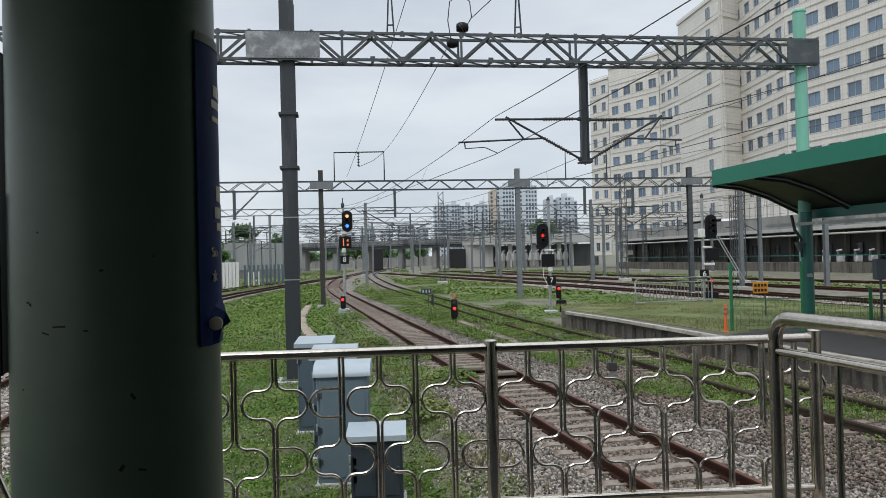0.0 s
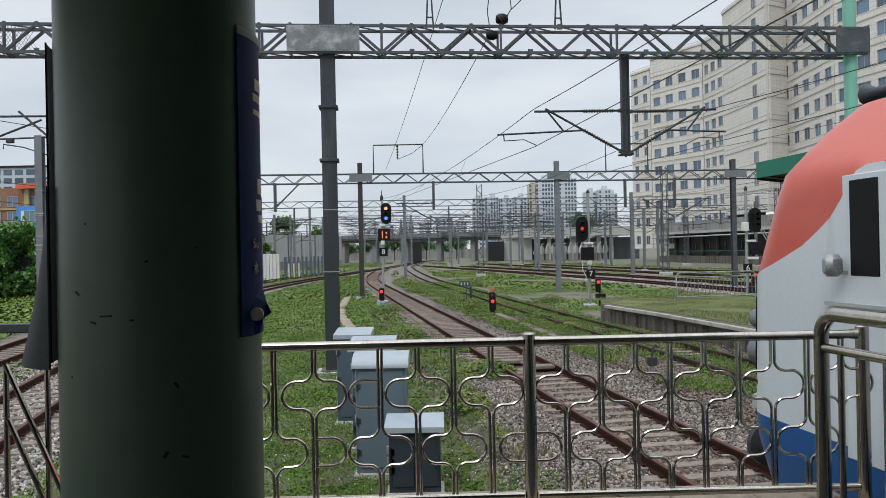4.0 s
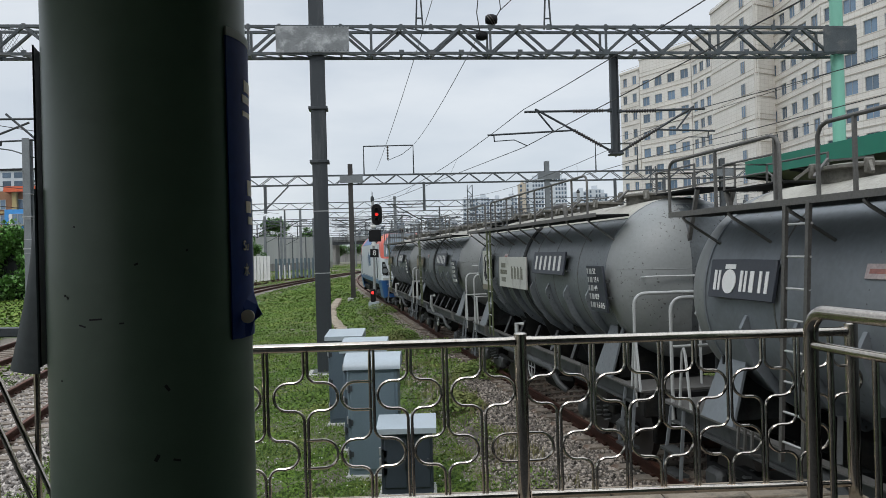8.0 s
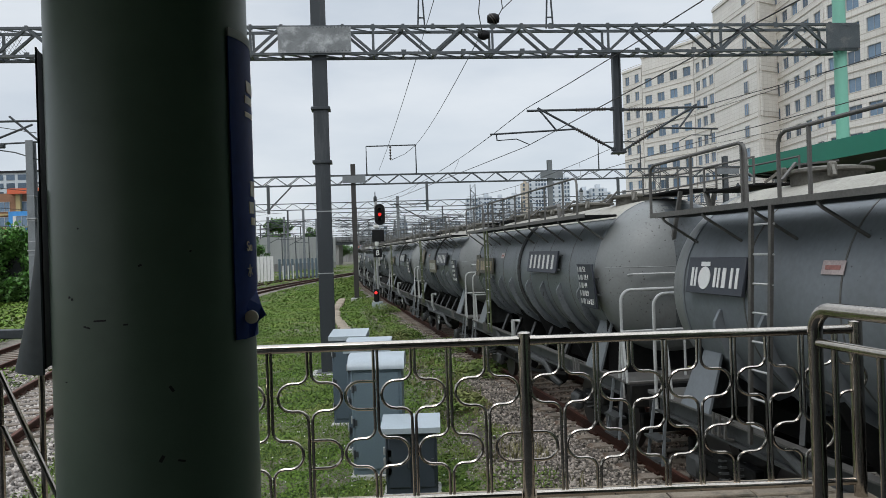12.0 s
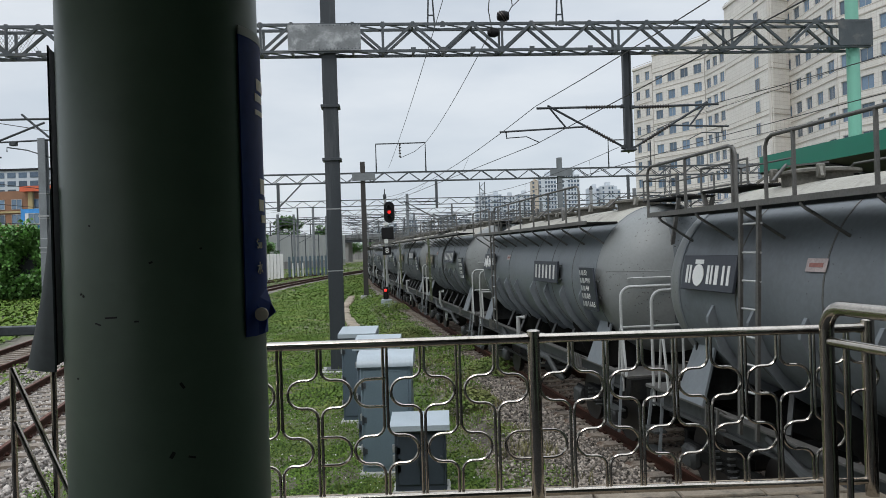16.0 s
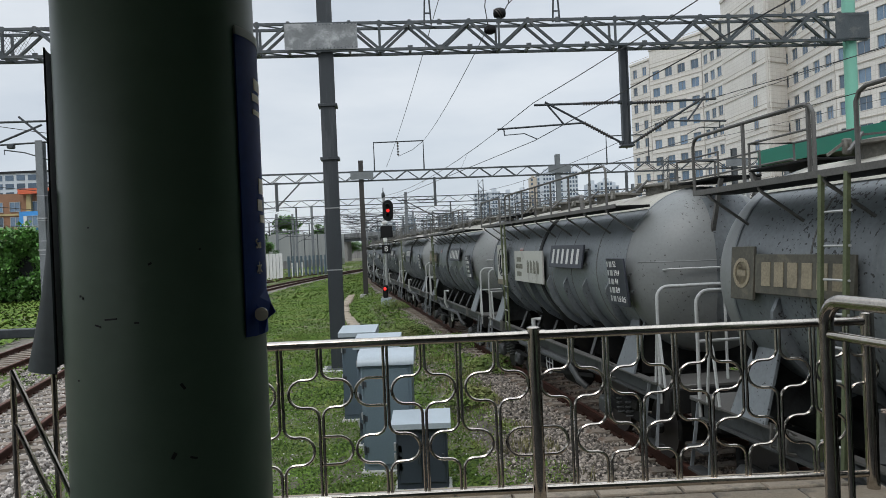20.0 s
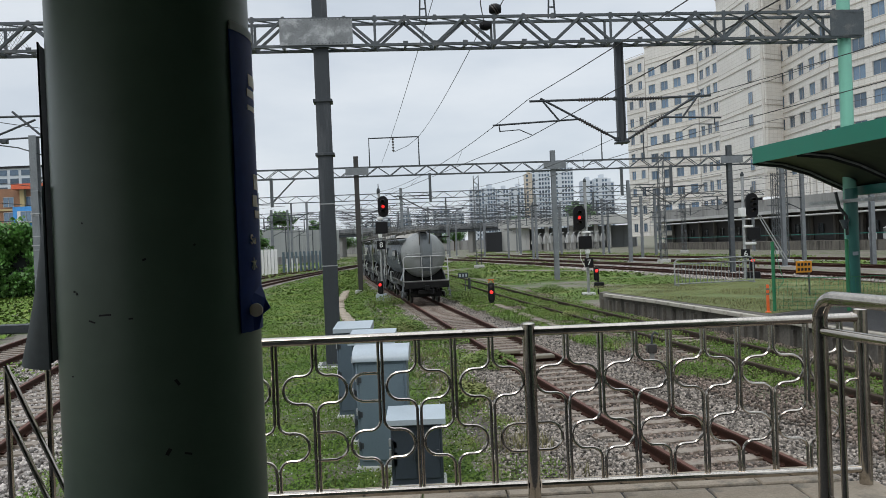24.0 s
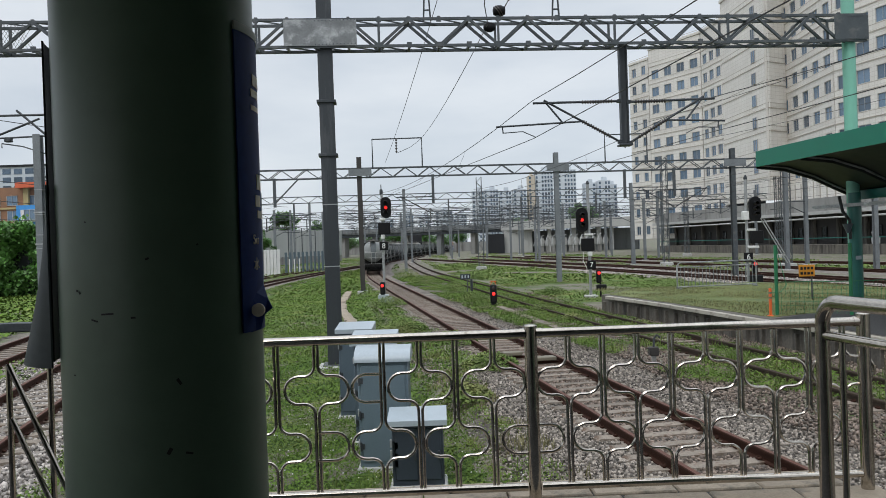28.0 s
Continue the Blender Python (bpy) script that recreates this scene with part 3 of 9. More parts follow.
def rail_mesh(line, s0, s1, off, step, metal=None):
    """One flat-bottomed rail, drawn along the line: foot, web and head."""
    prof = [(-0.075, -0.03), (0.075, -0.03), (0.075, -0.008), (0.020, 0.015), (0.022, 0.100), (0.049, 0.112), (0.049, 0.150), (0.036, RAIL),
            (-0.036, RAIL), (-0.049, 0.150), (-0.049, 0.112), (-0.022, 0.100), (-0.020, 0.015), (-0.075, -0.008)]
    ss = np.arange(s0, s1 + step / 2, step)
    V, F, k = [], [], len(prof)
    for s in ss:
        for o, z in prof:
            V.append(line.offset(s, off + o, z))
    heads = []
    for i in range(len(ss) - 1):
        for j in range(k):
            heads.append(j == 7)
            F.append((i * k + j, i * k + (j + 1) % k, (i + 1) * k + (j + 1) % k, (i + 1) * k + j))
    me = bpy.data.meshes.new("rail")
    me.from_pydata([tuple(v) for v in V], [], F)
    me.materials.append(metal or M["rail"])
    me.materials.append(metal or M["railhead"])
    me.polygons.foreach_set("material_index", [int(h) for h in heads])
    me.update()
    return me


def track(line, y0, y1, step, label, sleepers=None, metal=None):
    th = thing("railway_track", label, "railway track", kind="structure")
    s0, s1 = np.interp(y0, line.y, line.s), np.interp(y1, line.y, line.s)
    for off in (-0.752, 0.752):
        part("rail", rail_mesh(line, s0, s1, off, step, metal), None, th)
    if sleepers:
        a, b = np.interp(sleepers[0], line.y, line.s), np.interp(sleepers[1], line.y, line.s)
        g = G().prism([(-1.2, -0.12), (1.2, -0.12), (1.2, 0.0), (1.14, 0.03), (0.5, 0.015), (-0.5, 0.015), (-1.14, 0.03), (-1.2, 0.0)], -0.125, 0.125, "y")
        me = g.mesh("sleeper", M["sleeper"], smooth=False)
        gc = G()
        for x in (-0.752, 0.752):
            for d in (-0.09, 0.09):
                gc.box((x + d, 0, 0.045), (0.06, 0.10, 0.035), ch=0.008)
                gc.path([(x + d, -0.06, 0.05), (x + d * 0.75, -0.02, 0.075), (x + d, 0.02, 0.075), (x + d, 0.06, 0.045)], 0.010, 4)
        clip = gc.mesh("rail_clip", M["rail"])
        rng = np.random.RandomState(3)
        s = a
        while s < b:
            p = line.at(s)
            m = pose(p.x, p.y, -0.018, rng.uniform(-0.6, 0.6), rng.uniform(-0.4, 0.4), line.heading(s) + rng.uniform(-1.2, 1.2))
            sl = part("sleeper", me, None, th, at=m)
            if p.y < 32:
                part("rail_clip", clip, None, sl)
            s += 0.62
    return th


track(main_line, -90, 360, 1.0, "rust-brown main line rails on concrete sleepers in ballast", sleepers=(4, 95)).location.z = -LOWER
track(grass_line, -5, 220, 1.0, "dull siding rails half sunk in grass", sleepers=(8, 30), metal=M["siding"])
track(left_line, -25, 156, 1.0, "curving rusty rails on sleepers beside the platform", sleepers=(8, 50))
track(outer_line, -10, 122, 2.0, "rusty rails of the outer curve", sleepers=(14, 40))
for ln in right_lines:
    track(ln, ln.y[0] + 2, ln.y[-1] - 3, 2.0, "brown rails of the far yard tracks", sleepers=(30, 60) if ln is right_lines[0] else None)


def build_low_platform():
    edge = [(14.0, -6), (12.6, 3), (11.7, 10), (10.75, 16.6), (9.95, 21.0), (9.45, 23.6), (8.45, 29.7), (7.2, 35.2)]
    top = edge + [(9.0, 38.3), (16.5, 41.0), (19.0, 36.0), (23.0, 18.0), (26.5, -6)]
    g = G().prism(top, -0.4, LOW - 0.004)
    ob = part("low_platform", g, M["wallstain"], smooth=False)
    tagged(ob, "weathered low concrete platform across the tracks", "platform", kind="structure")
    # pale edge stones along the track side, each with a joint
    th = thing("platform_edge", "row of pale worn edge stones on the low platform", "platform edge", kind="structure")
    d = np.concatenate([[0], np.cumsum([math.dist(a, b) for a, b in zip(edge, edge[1:])])])
    ex, ey = [p[0] for p in edge], [p[1] for p in edge]
    k = 0.0
    while k + 1.0 < d[-1]:
        p, q = [Vector((np.interp(s, d, ex), np.interp(s, d, ey), LOW - 0.07)) for s in (k + 0.01, k + 0.99)]
        mid, dv = (p + q) / 2, q - p
        n = Vector((dv.y, -dv.x, 0)).normalized()
        if n.x < 0:
            n = -n
        turn = Matrix.Rotation(math.atan2(dv.y, dv.x), 4, "Z")
        part("edge_stone", G().box((0, 0, 0), (dv.length, 0.50, 0.13), ch=0.015), M["edge"], th, at=Matrix.Translation(mid + n * 0.06) @ turn)
        k += 1.0
    # buttress ribs of the platform wall
    rb = thing("platform_wall_ribs", "dark stained ribs along the low platform wall", "wall ribs", kind="structure")
    k = 0.6
    while k < d[-1]:
        x, y = np.interp(k, d, ex), np.interp(k, d, ey)
        part("rib", G().box((x - 0.02, y, LOW / 2 - 0.27), (0.16, 0.14, LOW - 0.02), ch=0.01), M["wallstain"], rb)
        k += 0.8
    part_top = [(9.9, 23.0), (10.8, 16.6), (11.75, 10), (12.7, 3), (14.1, -5.5), (26, -5.5), (22.6, 17.5), (20.6, 26.5), (14.5, 25.6)]
    ob = part("platform_paving", G().prism(part_top, LOW - 0.02, LOW + 0.004), M["paving"], smooth=False)
    tagged(ob, "dark asphalt paving of the low platform", "paving", kind="structure")
    turf = [(9.95, 23.3), (14.4, 25.9), (20.4, 27.0), (18.7, 35.6), (16.3, 40.6), (9.2, 38.0), (7.6, 35.2), (8.75, 29.8)]
    ob = part("platform_turf", G().prism(turf, LOW - 0.02, LOW + 0.012), M["turfbed"], smooth=False)
    tagged(ob, "worn turf on top of the low platform", "turf", kind="structure")


build_low_platform()


def build_own_platform():
    edge = lambda y: 5.77 - 0.16 * y - 2.25
    g = G().prism([(-7, -60), (edge(-60), -60), (edge(5.55), 5.55), (-2.2, 5.30), (-7, 5.0)], 0.1, FLOOR - 0.004)
    tagged(part("platform", g, M["paving"], smooth=False), "dark grey asphalt-topped platform end", "platform", kind="structure")
    th = thing("platform_coping", "row of beige coping stones under the railing", "coping", kind="structure")
    x = -2.0
    rng = np.random.RandomState(5)
    while x < 2.5:
        w = 0.60
        y = 5.43 + 0.02 * x
        part("coping_stone", G().box((0, 0, 0), (w - 0.012, 0.34, 0.14), ch=0.012), M["coping"], th,
             at=pose(x + w / 2, y + 0.10, FLOOR - 0.055 + rng.uniform(-0.003, 0.003), 0, 0, 1.0))
        part("coping_stone", G().box((0, 0, 0), (w - 0.012, 0.42, 0.12), ch=0.012), M["coping"], th,
             at=pose(x + w / 2 + 0.2, y - 0.30, FLOOR - 0.05, 0, 0, 1.0))
        x += w


build_own_platform()
# unseen roof and walls added to keep the column and railing in soft shade
roof = part("platform_roof", G().box((-1.2, -18.5, 4.85), (8.2, 43.0, 0.2)), M["ceil"], smooth=False)
tagged(roof, "unseen grey roof slab added to shade the column", "roof", kind="structure")
for nm, c, s in (("wall_east", (2.68, -7.55, 3.1), (0.2, 22.9, 3.3)), ("wall_south", (-3.0, -19.0, 3.1), (11.0, 0.2, 3.3))):
    tagged(part(nm, G().box(c, s), M["column"], smooth=False), "unseen grey-green wall added to shade the column", "wall", kind="structure")


# ---- the column with its curled sign ----


def build_column():
    cx, cy, r = -0.737, 2.02, 0.25
    th = thing("platform_column", "round grey-green painted steel column, chipped and scratched", "column", pose(cx, cy, 0))
    part("shaft", G().lathe([(r + 0.05, FLOOR), (r + 0.05, FLOOR + 0.05), (r, FLOOR + 0.06), (r, 4.76)], n=72), M["column"], th)
    # a bent film sign wrapped round the shaft, seen at its edge
    g = G()

    def film(a0, a1, z0, z1, off, n=18, lift=None):
        vs = []
        for j in range(13):
            z = z0 + (z1 - z0) * j / 12
            for k in range(n + 1):
                a = a0 + (a1 - a0) * k / n
                rr = r + off + (lift(k / n, j / 12) if lift else 0)
                vs.append((rr * math.cos(radians(a)), rr * math.sin(radians(a)), z))
        fs = [(j * (n + 1) + k, j * (n + 1) + k + 1, (j + 1) * (n + 1) + k + 1, (j + 1) * (n + 1) + k) for j in range(12) for k in range(n)]
        back = [(v[0] * (1 - 0.004 / r), v[1] * (1 - 0.004 / r), v[2]) for v in vs]
        m = len(vs)
        rim = [(k, k + 1) for k in range(n)] + [(12 * (n + 1) + k + 1, 12 * (n + 1) + k) for k in range(n)]
        rim += [((j + 1) * (n + 1), j * (n + 1)) for j in range(12)] + [(j * (n + 1) + n, (j + 1) * (n + 1) + n) for j in range(12)]
        g2 = G().add(vs + back, fs + [tuple(reversed([i + m for i in f])) for f in fs] + [(a, b, b + m, a + m) for a, b in rim])
        return g2
    zt, zb = EYE[2] + 0.555, EYE[2] - 0.205
    sign = part("sign_film", film(-24, 62, zb, zt, 0.006), M["signblue"], th, "navy blue station sign film wrapped round the column")
    part("sign_border", film(-24, 62, zt, zt + 0.022, 0.0075), M["cream"], sign)
    # plain marks in place of its writing, near the visible edge
    for z0, z1, a0, a1 in ((0.43, 0.46, -5, 12), (0.40, 0.42, -8, 6), (0.365, 0.378, -8, 6), (0.16, 0.20, -3, 8), (0.115, 0.145, -6, 4), (0.085, 0.105, -3, 8)):
        part("sign_mark", film(a0, a1, EYE[2] + z0, EYE[2] + z1, 0.0075, n=5), M["signmark"], sign)
    for word, z, size in (("Su", 0.028, 0.036), ("水", -0.036, 0.034)):
        a = radians(-9)
        m = Matrix(((-math.sin(a), 0, math.cos(a)), (math.cos(a), 0, math.sin(a)), (0, 1, 0))).to_4x4()
        m.translation = Vector(((r + 0.0095) * math.cos(a), (r + 0.0095) * math.sin(a), EYE[2] + z))
        letters(word, size, 0.001, M["signmark"], "lettering", sign, m)
    # torn corner that stands off the shaft
    gt = G()
    zc = EYE[2] - 0.155
    vs = [(r + 0.004, 0.02, zc + 0.075), (r + 0.022, 0.0, zc + 0.028), (r + 0.036, -0.01, zc + 0.004), (r + 0.018, -0.03, zc - 0.012), (r + 0.010, -0.035, zc - 0.048), (r - 0.03, -0.10, zc - 0.058), (r - 0.02, -0.09, zc + 0.07)]
    n = len(vs)
    gt.add(vs + [(a, b + 0.004, c) for a, b, c in vs], [tuple(range(n)), tuple(range(2 * n - 1, n - 1, -1))] + [(i, (i + 1) % n, n + (i + 1) % n, n + i) for i in range(n)])
    part("torn_corner", gt, M["signblue"], sign, smooth=False)
    part("sign_emblem", G().lathe([(0.0, -0.004), (0.017, -0.004), (0.017, 0.004)], (r + 0.012, -0.066, zc + 0.004), "y", 20), M["signmark"], sign, "small round tan emblem")
    # dark strip and hanging flap on the other side
    st = part("edge_strip", film(186, 204, EYE[2] - 0.26, EYE[2] + 0.54, 0.017, n=6), M["black"], th, "black rubber strip peeling from the column")
    part("hanging_flap", film(182, 210, EYE[2] - 0.272, EYE[2] + 0.18, 0.02, n=6, lift=lambda k, j: 0.10 * (1 - k) ** 0.8 * (1 - j) ** 1.2), M["flap"], st)
    rng = np.random.RandomState(11)
    gs = G()
    for a, z, w, h in ((-78, -0.01, 0.010, 0.006), (-52, 0.02, 0.006, 0.005), (-100, -0.135, 0.035, 0.005), (-108, -0.15, 0.02, 0.004), (-120, -0.08, 0.006, 0.006), (-86, -0.145, 0.012, 0.005), (-64, -0.3, 0.008, 0.02),
                       (-125, -0.28, 0.006, 0.004), (-70, -0.46, 0.01, 0.02), (-112, 0.08, 0.004, 0.004), (-60, -0.47, 0.02, 0.006), (-118, -0.085, 0.005, 0.007)):
        aa = radians(a)
        gs.box((r * math.cos(aa), r * math.sin(aa), EYE[2] + z), (w * 0.85, 0.003, h * 0.8), Matrix.Rotation(aa + math.pi / 2, 3, "Z") @ Matrix.Rotation(rng.uniform(-0.6, 0.6), 3, "Y"))
    part("paint_chips", gs, M["chip"], th)


build_column()

# ---- stainless railing across the platform end ----
RTOP = 2.66


def rail_y(x):
    return 5.25 + 0.02 * x


def build_railing():
    th = thing("railing", "stainless steel railing with looped bars at the platform end", "railing")
    x0, x1, xp = -1.75, 2.89, 0.58
    zb = FLOOR + 0.115
    for a, b in ((x0, xp - 0.05), (xp + 0.05, x1 - 0.04)):
        part("top_rail", G().tube((a, rail_y(a), RTOP - 0.01), (b, rail_y(b), RTOP - 0.01), 0.032, n=16), M["steel"], th)
        part("bottom_rail", G().tube((a, rail_y(a), zb), (b, rail_y(b), zb), 0.027, n=14), M["steel"], th)
    for x in (xp, x1, x0):
        po = part("post", G().tube((x, rail_y(x), FLOOR), (x, rail_y(x), RTOP + 0.035), 0.044, n=20), M["steel"], th)
        part("cap", G().lathe([(0.046, 0), (0.046, 0.006), (0.03, 0.016), (0.0, 0.018)], (x, rail_y(x), RTOP + 0.035), n=20), M["steel"], po)
        for d in ((-0.075, 0.075) if x != x1 else (-0.075,)):
            part("collar", G().tube((x + d * 0.5, rail_y(x), RTOP - 0.01), (x + d, rail_y(x), RTOP - 0.01), 0.036, n=14), M["steel"], po)
    pitch = 0.2385
    H = RTOP - 0.02

    def bar(side, zc, lobe=0.095, wide=0.217, gap=0.013):
        """One of two mirrored bars: straight, out round a lobe and back."""
        pts = [(gap, H)]
        rc = 0.07

        def arc(cx, cz, r, a0, a1, n=6):
            return [(cx + r * math.cos(radians(a0 + (a1 - a0) * i / n)), cz + r * math.sin(radians(a0 + (a1 - a0) * i / n))) for i in range(n + 1)]
        pts += arc(gap + rc, zc + lobe + rc, rc, 180, 270)
        pts += arc(wide - lobe, zc, lobe, 90, -90, 10)
        pts += arc(gap + rc, zc - lobe - rc, rc, 90, 180)
        pts.append((gap, zb))
        return [(side * x, 0, z) for x, z in pts]
    up_z, low_z = RTOP - 0.345, RTOP - 0.735
    meshes = []
    for zc in (up_z, low_z):
        g = G()
        for side in (-1, 1):
            g.path(bar(side, zc), 0.0105, 7)
        meshes.append(g.mesh("baluster", M["steel"]))
    g = G()
    for side in (-1, 1):
        pts = [(side * 0.04, 0, low_z + 0.095), (side * 0.11, 0, low_z + 0.095)]
        pts += [(side * (0.115 + 0.095 * math.sin(radians(a))), 0, low_z + 0.095 * math.cos(radians(a))) for a in range(10, 180, 20)]
        pts += [(side * 0.11, 0, low_z - 0.095), (side * 0.04, 0, low_z - 0.095)]
        g.path(pts, 0.0105, 7)
    half = g.mesh("post_loop", M["steel"])
    part("post_loop", half, None, th, at=pose(xp, rail_y(xp), 0, 0, 0, 1.15))
    # the panels differ: an even pitch on one side, a wider one with a gap on the other
    offsets = [0.252 + pitch * i for i in range(9)]
    backs = [-0.266, -0.524, -0.770, -1.024, -1.474, -1.744, -1.998, -2.252]
    for i, d in [*enumerate(offsets), *enumerate(backs)]:
        x = xp + d
        if x0 + 0.1 < x < x1 - 0.1:
            part("baluster", meshes[i % 2], None, th, at=pose(x, rail_y(x), 0, 0, 0, 1.15))

    def half_loop(x, side, zc):
        pts = [(0, 0, zc + 0.095), (side * 0.11, 0, zc + 0.095)]
        pts += [(side * (0.115 + 0.095 * math.sin(radians(a))), 0, zc + 0.095 * math.cos(radians(a))) for a in range(10, 180, 20)]
        pts += [(side * 0.11, 0, zc - 0.095), (0, 0, zc - 0.095)]
        part("half_loop", G().path(pts, 0.0105, 7), M["steel"], th, at=pose(x, rail_y(x), 0, 0, 0, 1.15))
    half_loop(xp - 1.024, -1, up_z)
    half_loop(xp - 1.474, 1, low_z)


build_railing()


def build_side_railing():
    """Higher tube railing that follows the platform's side back past the viewer."""
    th = thing("side_railing", "thick tubular stainless railing along the platform side", "railing")
    f = lambda y: 2.27 + (4.62 - y) * 0.16
    zt = 2.862
    pts = [(f(4.62), 4.62, FLOOR), (f(4.62), 4.62, zt - 0.14)]
    pts += [(f(4.62 - 0.14 * (1 - math.cos(radians(a)))), 4.62 - 0.14 * (1 - math.cos(radians(a))), zt - 0.14 + 0.14 * math.sin(radians(a))) for a in range(15, 91, 15)]
    pts += [(f(3.6), 3.6, zt), (f(2.0), 2.0, zt), (f(-1), -1, zt)]
    part("top_rail", G().path(pts, 0.043, 18), M["steel"], th)
    part("middle_rail", G().tube((f(4.60), 4.60, zt - 0.205), (f(-1), -1, zt - 0.205), 0.028, n=14), M["steel"], th)
    part("bottom_rail", G().tube((f(4.60), 4.60, FLOOR + 0.16), (f(-1), -1, FLOOR + 0.16), 0.028, n=14), M["steel"], th)
    y = 4.45
    while y > -0.6:
        part("bar", G().tube((f(y), y, FLOOR + 0.16), (f(y), y, zt - 0.205), 0.019, n=10), M["steel"], th)
        y -= 0.36
    part("post", G().tube((f(3.1), 3.1, FLOOR), (f(3.1), 3.1, zt), 0.04, n=16), M["steel"], th)


build_side_railing()


def build_far_railing():
    """Flat-topped railing on the other side of the column."""
    th = thing("ramp_railing", "flat-topped steel railing with slanted bars beside the ramp", "railing")
    y = 4.55
    zt = 2.875
    part("top_bar", G().box((-2.65, y, zt), (1.5, 0.05, 0.055), ch=0.006), M["galv"], th)
    for x in (-2.355, -2.60, -3.1):
        part("bar", G().tube((x, y, FLOOR - 0.2), (x, y, zt - (0.03 if x > -2.5 else 0.22)), 0.017, n=8), M["steel"], th)
    for x, z in ((-2.59, 2.66), (-2.58, 2.34)):
        part("slanted_bar", G().tube((x, y - 0.02, z), (x + 0.42, y - 0.02, z - 0.98), 0.016, n=8), M["steel"], th)


build_far_railing()

# ---- overhead line structures ----


def truss(th, p0, p1, z0, z1, deep, panel, r, fine=True):
    """A box truss between two points: four chords and zigzag webs, each member one part."""
    p0, p1 = Vector(p0), Vector(p1)
    d = (p1 - p0)
    L = d.length
    d.normalize()
    n = Vector((-d.y, d.x, 0))
    for off in ((-deep / 2, deep / 2) if fine else (0,)):
        for z in (z0, z1):
            a, b = p0 + n * off, p1 + n * off
            part("chord", G().bar((a.x, a.y, z), (b.x, b.y, z), r * 2.2, r * 2.2), M["galv"], th)
    k = max(2, int(round(L / panel)))
    for off in ((-deep / 2, deep / 2) if fine else (0,)):
        g = G()
        for i in range(k):
            a, b = p0 + d * (L * i / k) + n * off, p0 + d * (L * (i + 1) / k) + n * off
            za, zb = (z0, z1) if i % 2 == 0 else (z1, z0)
            if fine:
                part("web_bar", G().bar((a.x, a.y, za), (b.x, b.y, zb), r * 2.1, r * 2.1), M["galv"], th)
                if i % 4 == 3:
                    part("web_post", G().bar((b.x, b.y, z0), (b.x, b.y, z1), r * 1.9, r * 1.9), M["galv"], th)
            else:
                g.bar((a.x, a.y, za), (b.x, b.y, zb), r * 1.5, r * 1.5)
        if not fine:
            tagged(part("web", g, M["galv"], th), kind="stuff")
    if fine:
        g = G()
        for i in range(k):
            a = p0 + d * (L * i / k)
            for z in (z0, z1):
                q0, q1 = a - n * deep / 2, a + n * deep / 2 + d * (L / k)
                g.bar((q0.x, q0.y, z), (q1.x, q1.y, z), r, r)
                g.box((a.x - n.x * (deep / 2 + r), a.y - n.y * (deep / 2 + r), z + (r if z == z0 else -r) * 0.8), (r * 4.2, r * 0.6, r * 4.0), Matrix.Rotation(math.atan2(d.y, d.x), 3, "Z"))
                g.box((a.x - n.x * deep / 2, a.y - n.y * deep / 2, z + (-1.6 if z == z0 else 1.6) * r), (r * 2.4, r * 2.0, r * 1.2), Matrix.Rotation(math.atan2(d.y, d.x), 3, "Z"))
                if z == z0 or i % 2:
                    g.bar((a.x - n.x * deep / 2, a.y - n.y * deep / 2, z), (a.x + n.x * deep / 2, a.y + n.y * deep / 2, z), r * 1.6, r * 2.6)
        tagged(part("lacing", g, M["galv"], th), kind="stuff")


def pole(th, x, y, z0, z1, w, material, turn=0.0, collars=(), bands=()):
    """An I-section mast on a foot plate, with clamp collars."""
    t = Matrix.Rotation(radians(turn), 3, "Z")
    a, b, k = w / 2, w * 0.42, w * 0.05
    sec = [(-a, -a), (a, -a), (a, -b), (k, -b), (k, b), (a, b), (a, a), (-a, a), (-a, b), (-k, b), (-k, -b), (-a, -b)]
    g = G().prism([(x + (t @ Vector((u, v, 0))).x, y + (t @ Vector((u, v, 0))).y) for u, v in sec], z0, z1)
    p = part("mast", g, material, th, smooth=False)
    for z in collars:
        part("collar", G().box((x, y, z), (w * 1.32, w * 1.25, 0.09), t, ch=0.01), M["mast"], p)
    for z in bands:
        part("band", G().box((x, y, z), (w * 1.06, w * 1.05, 0.03), t), M["galv_l"], p)
    part("foot_plate", G().box((x, y, z0 + 0.03), (w * 1.7, w * 1.7, 0.06), t, ch=0.01), M["galv"], p)
    part("footing", G().box((x, y, z0 - 0.12), (w * 2.4, w * 2.4, 0.30), t, ch=0.03), M["concrete_w"], p)
    return p


def insulator(p0, p1, r, discs, parent, core=0.028):
    """A ribbed insulator between two points."""
    p0, p1 = Vector(p0), Vector(p1)
    d = p1 - p0
    q = d.to_track_quat("Z", "Y").to_matrix()
    L = d.length
    prof = [(core, 0)]
    for i in range(discs):
        a, b = L * (i + 0.15) / discs, L * (i + 0.85) / discs
        prof += [(core, a), (r, (a + b) / 2 - 0.01), (r, (a + b) / 2 + 0.01), (core, b)]
    prof.append((core, L))
    g = G().lathe(prof, n=10)
    g.v = [tuple(q @ Vector(v) + p0) for v in g.v]
    return part("insulator", g, M["insul"], parent, "ribbed brown insulator")


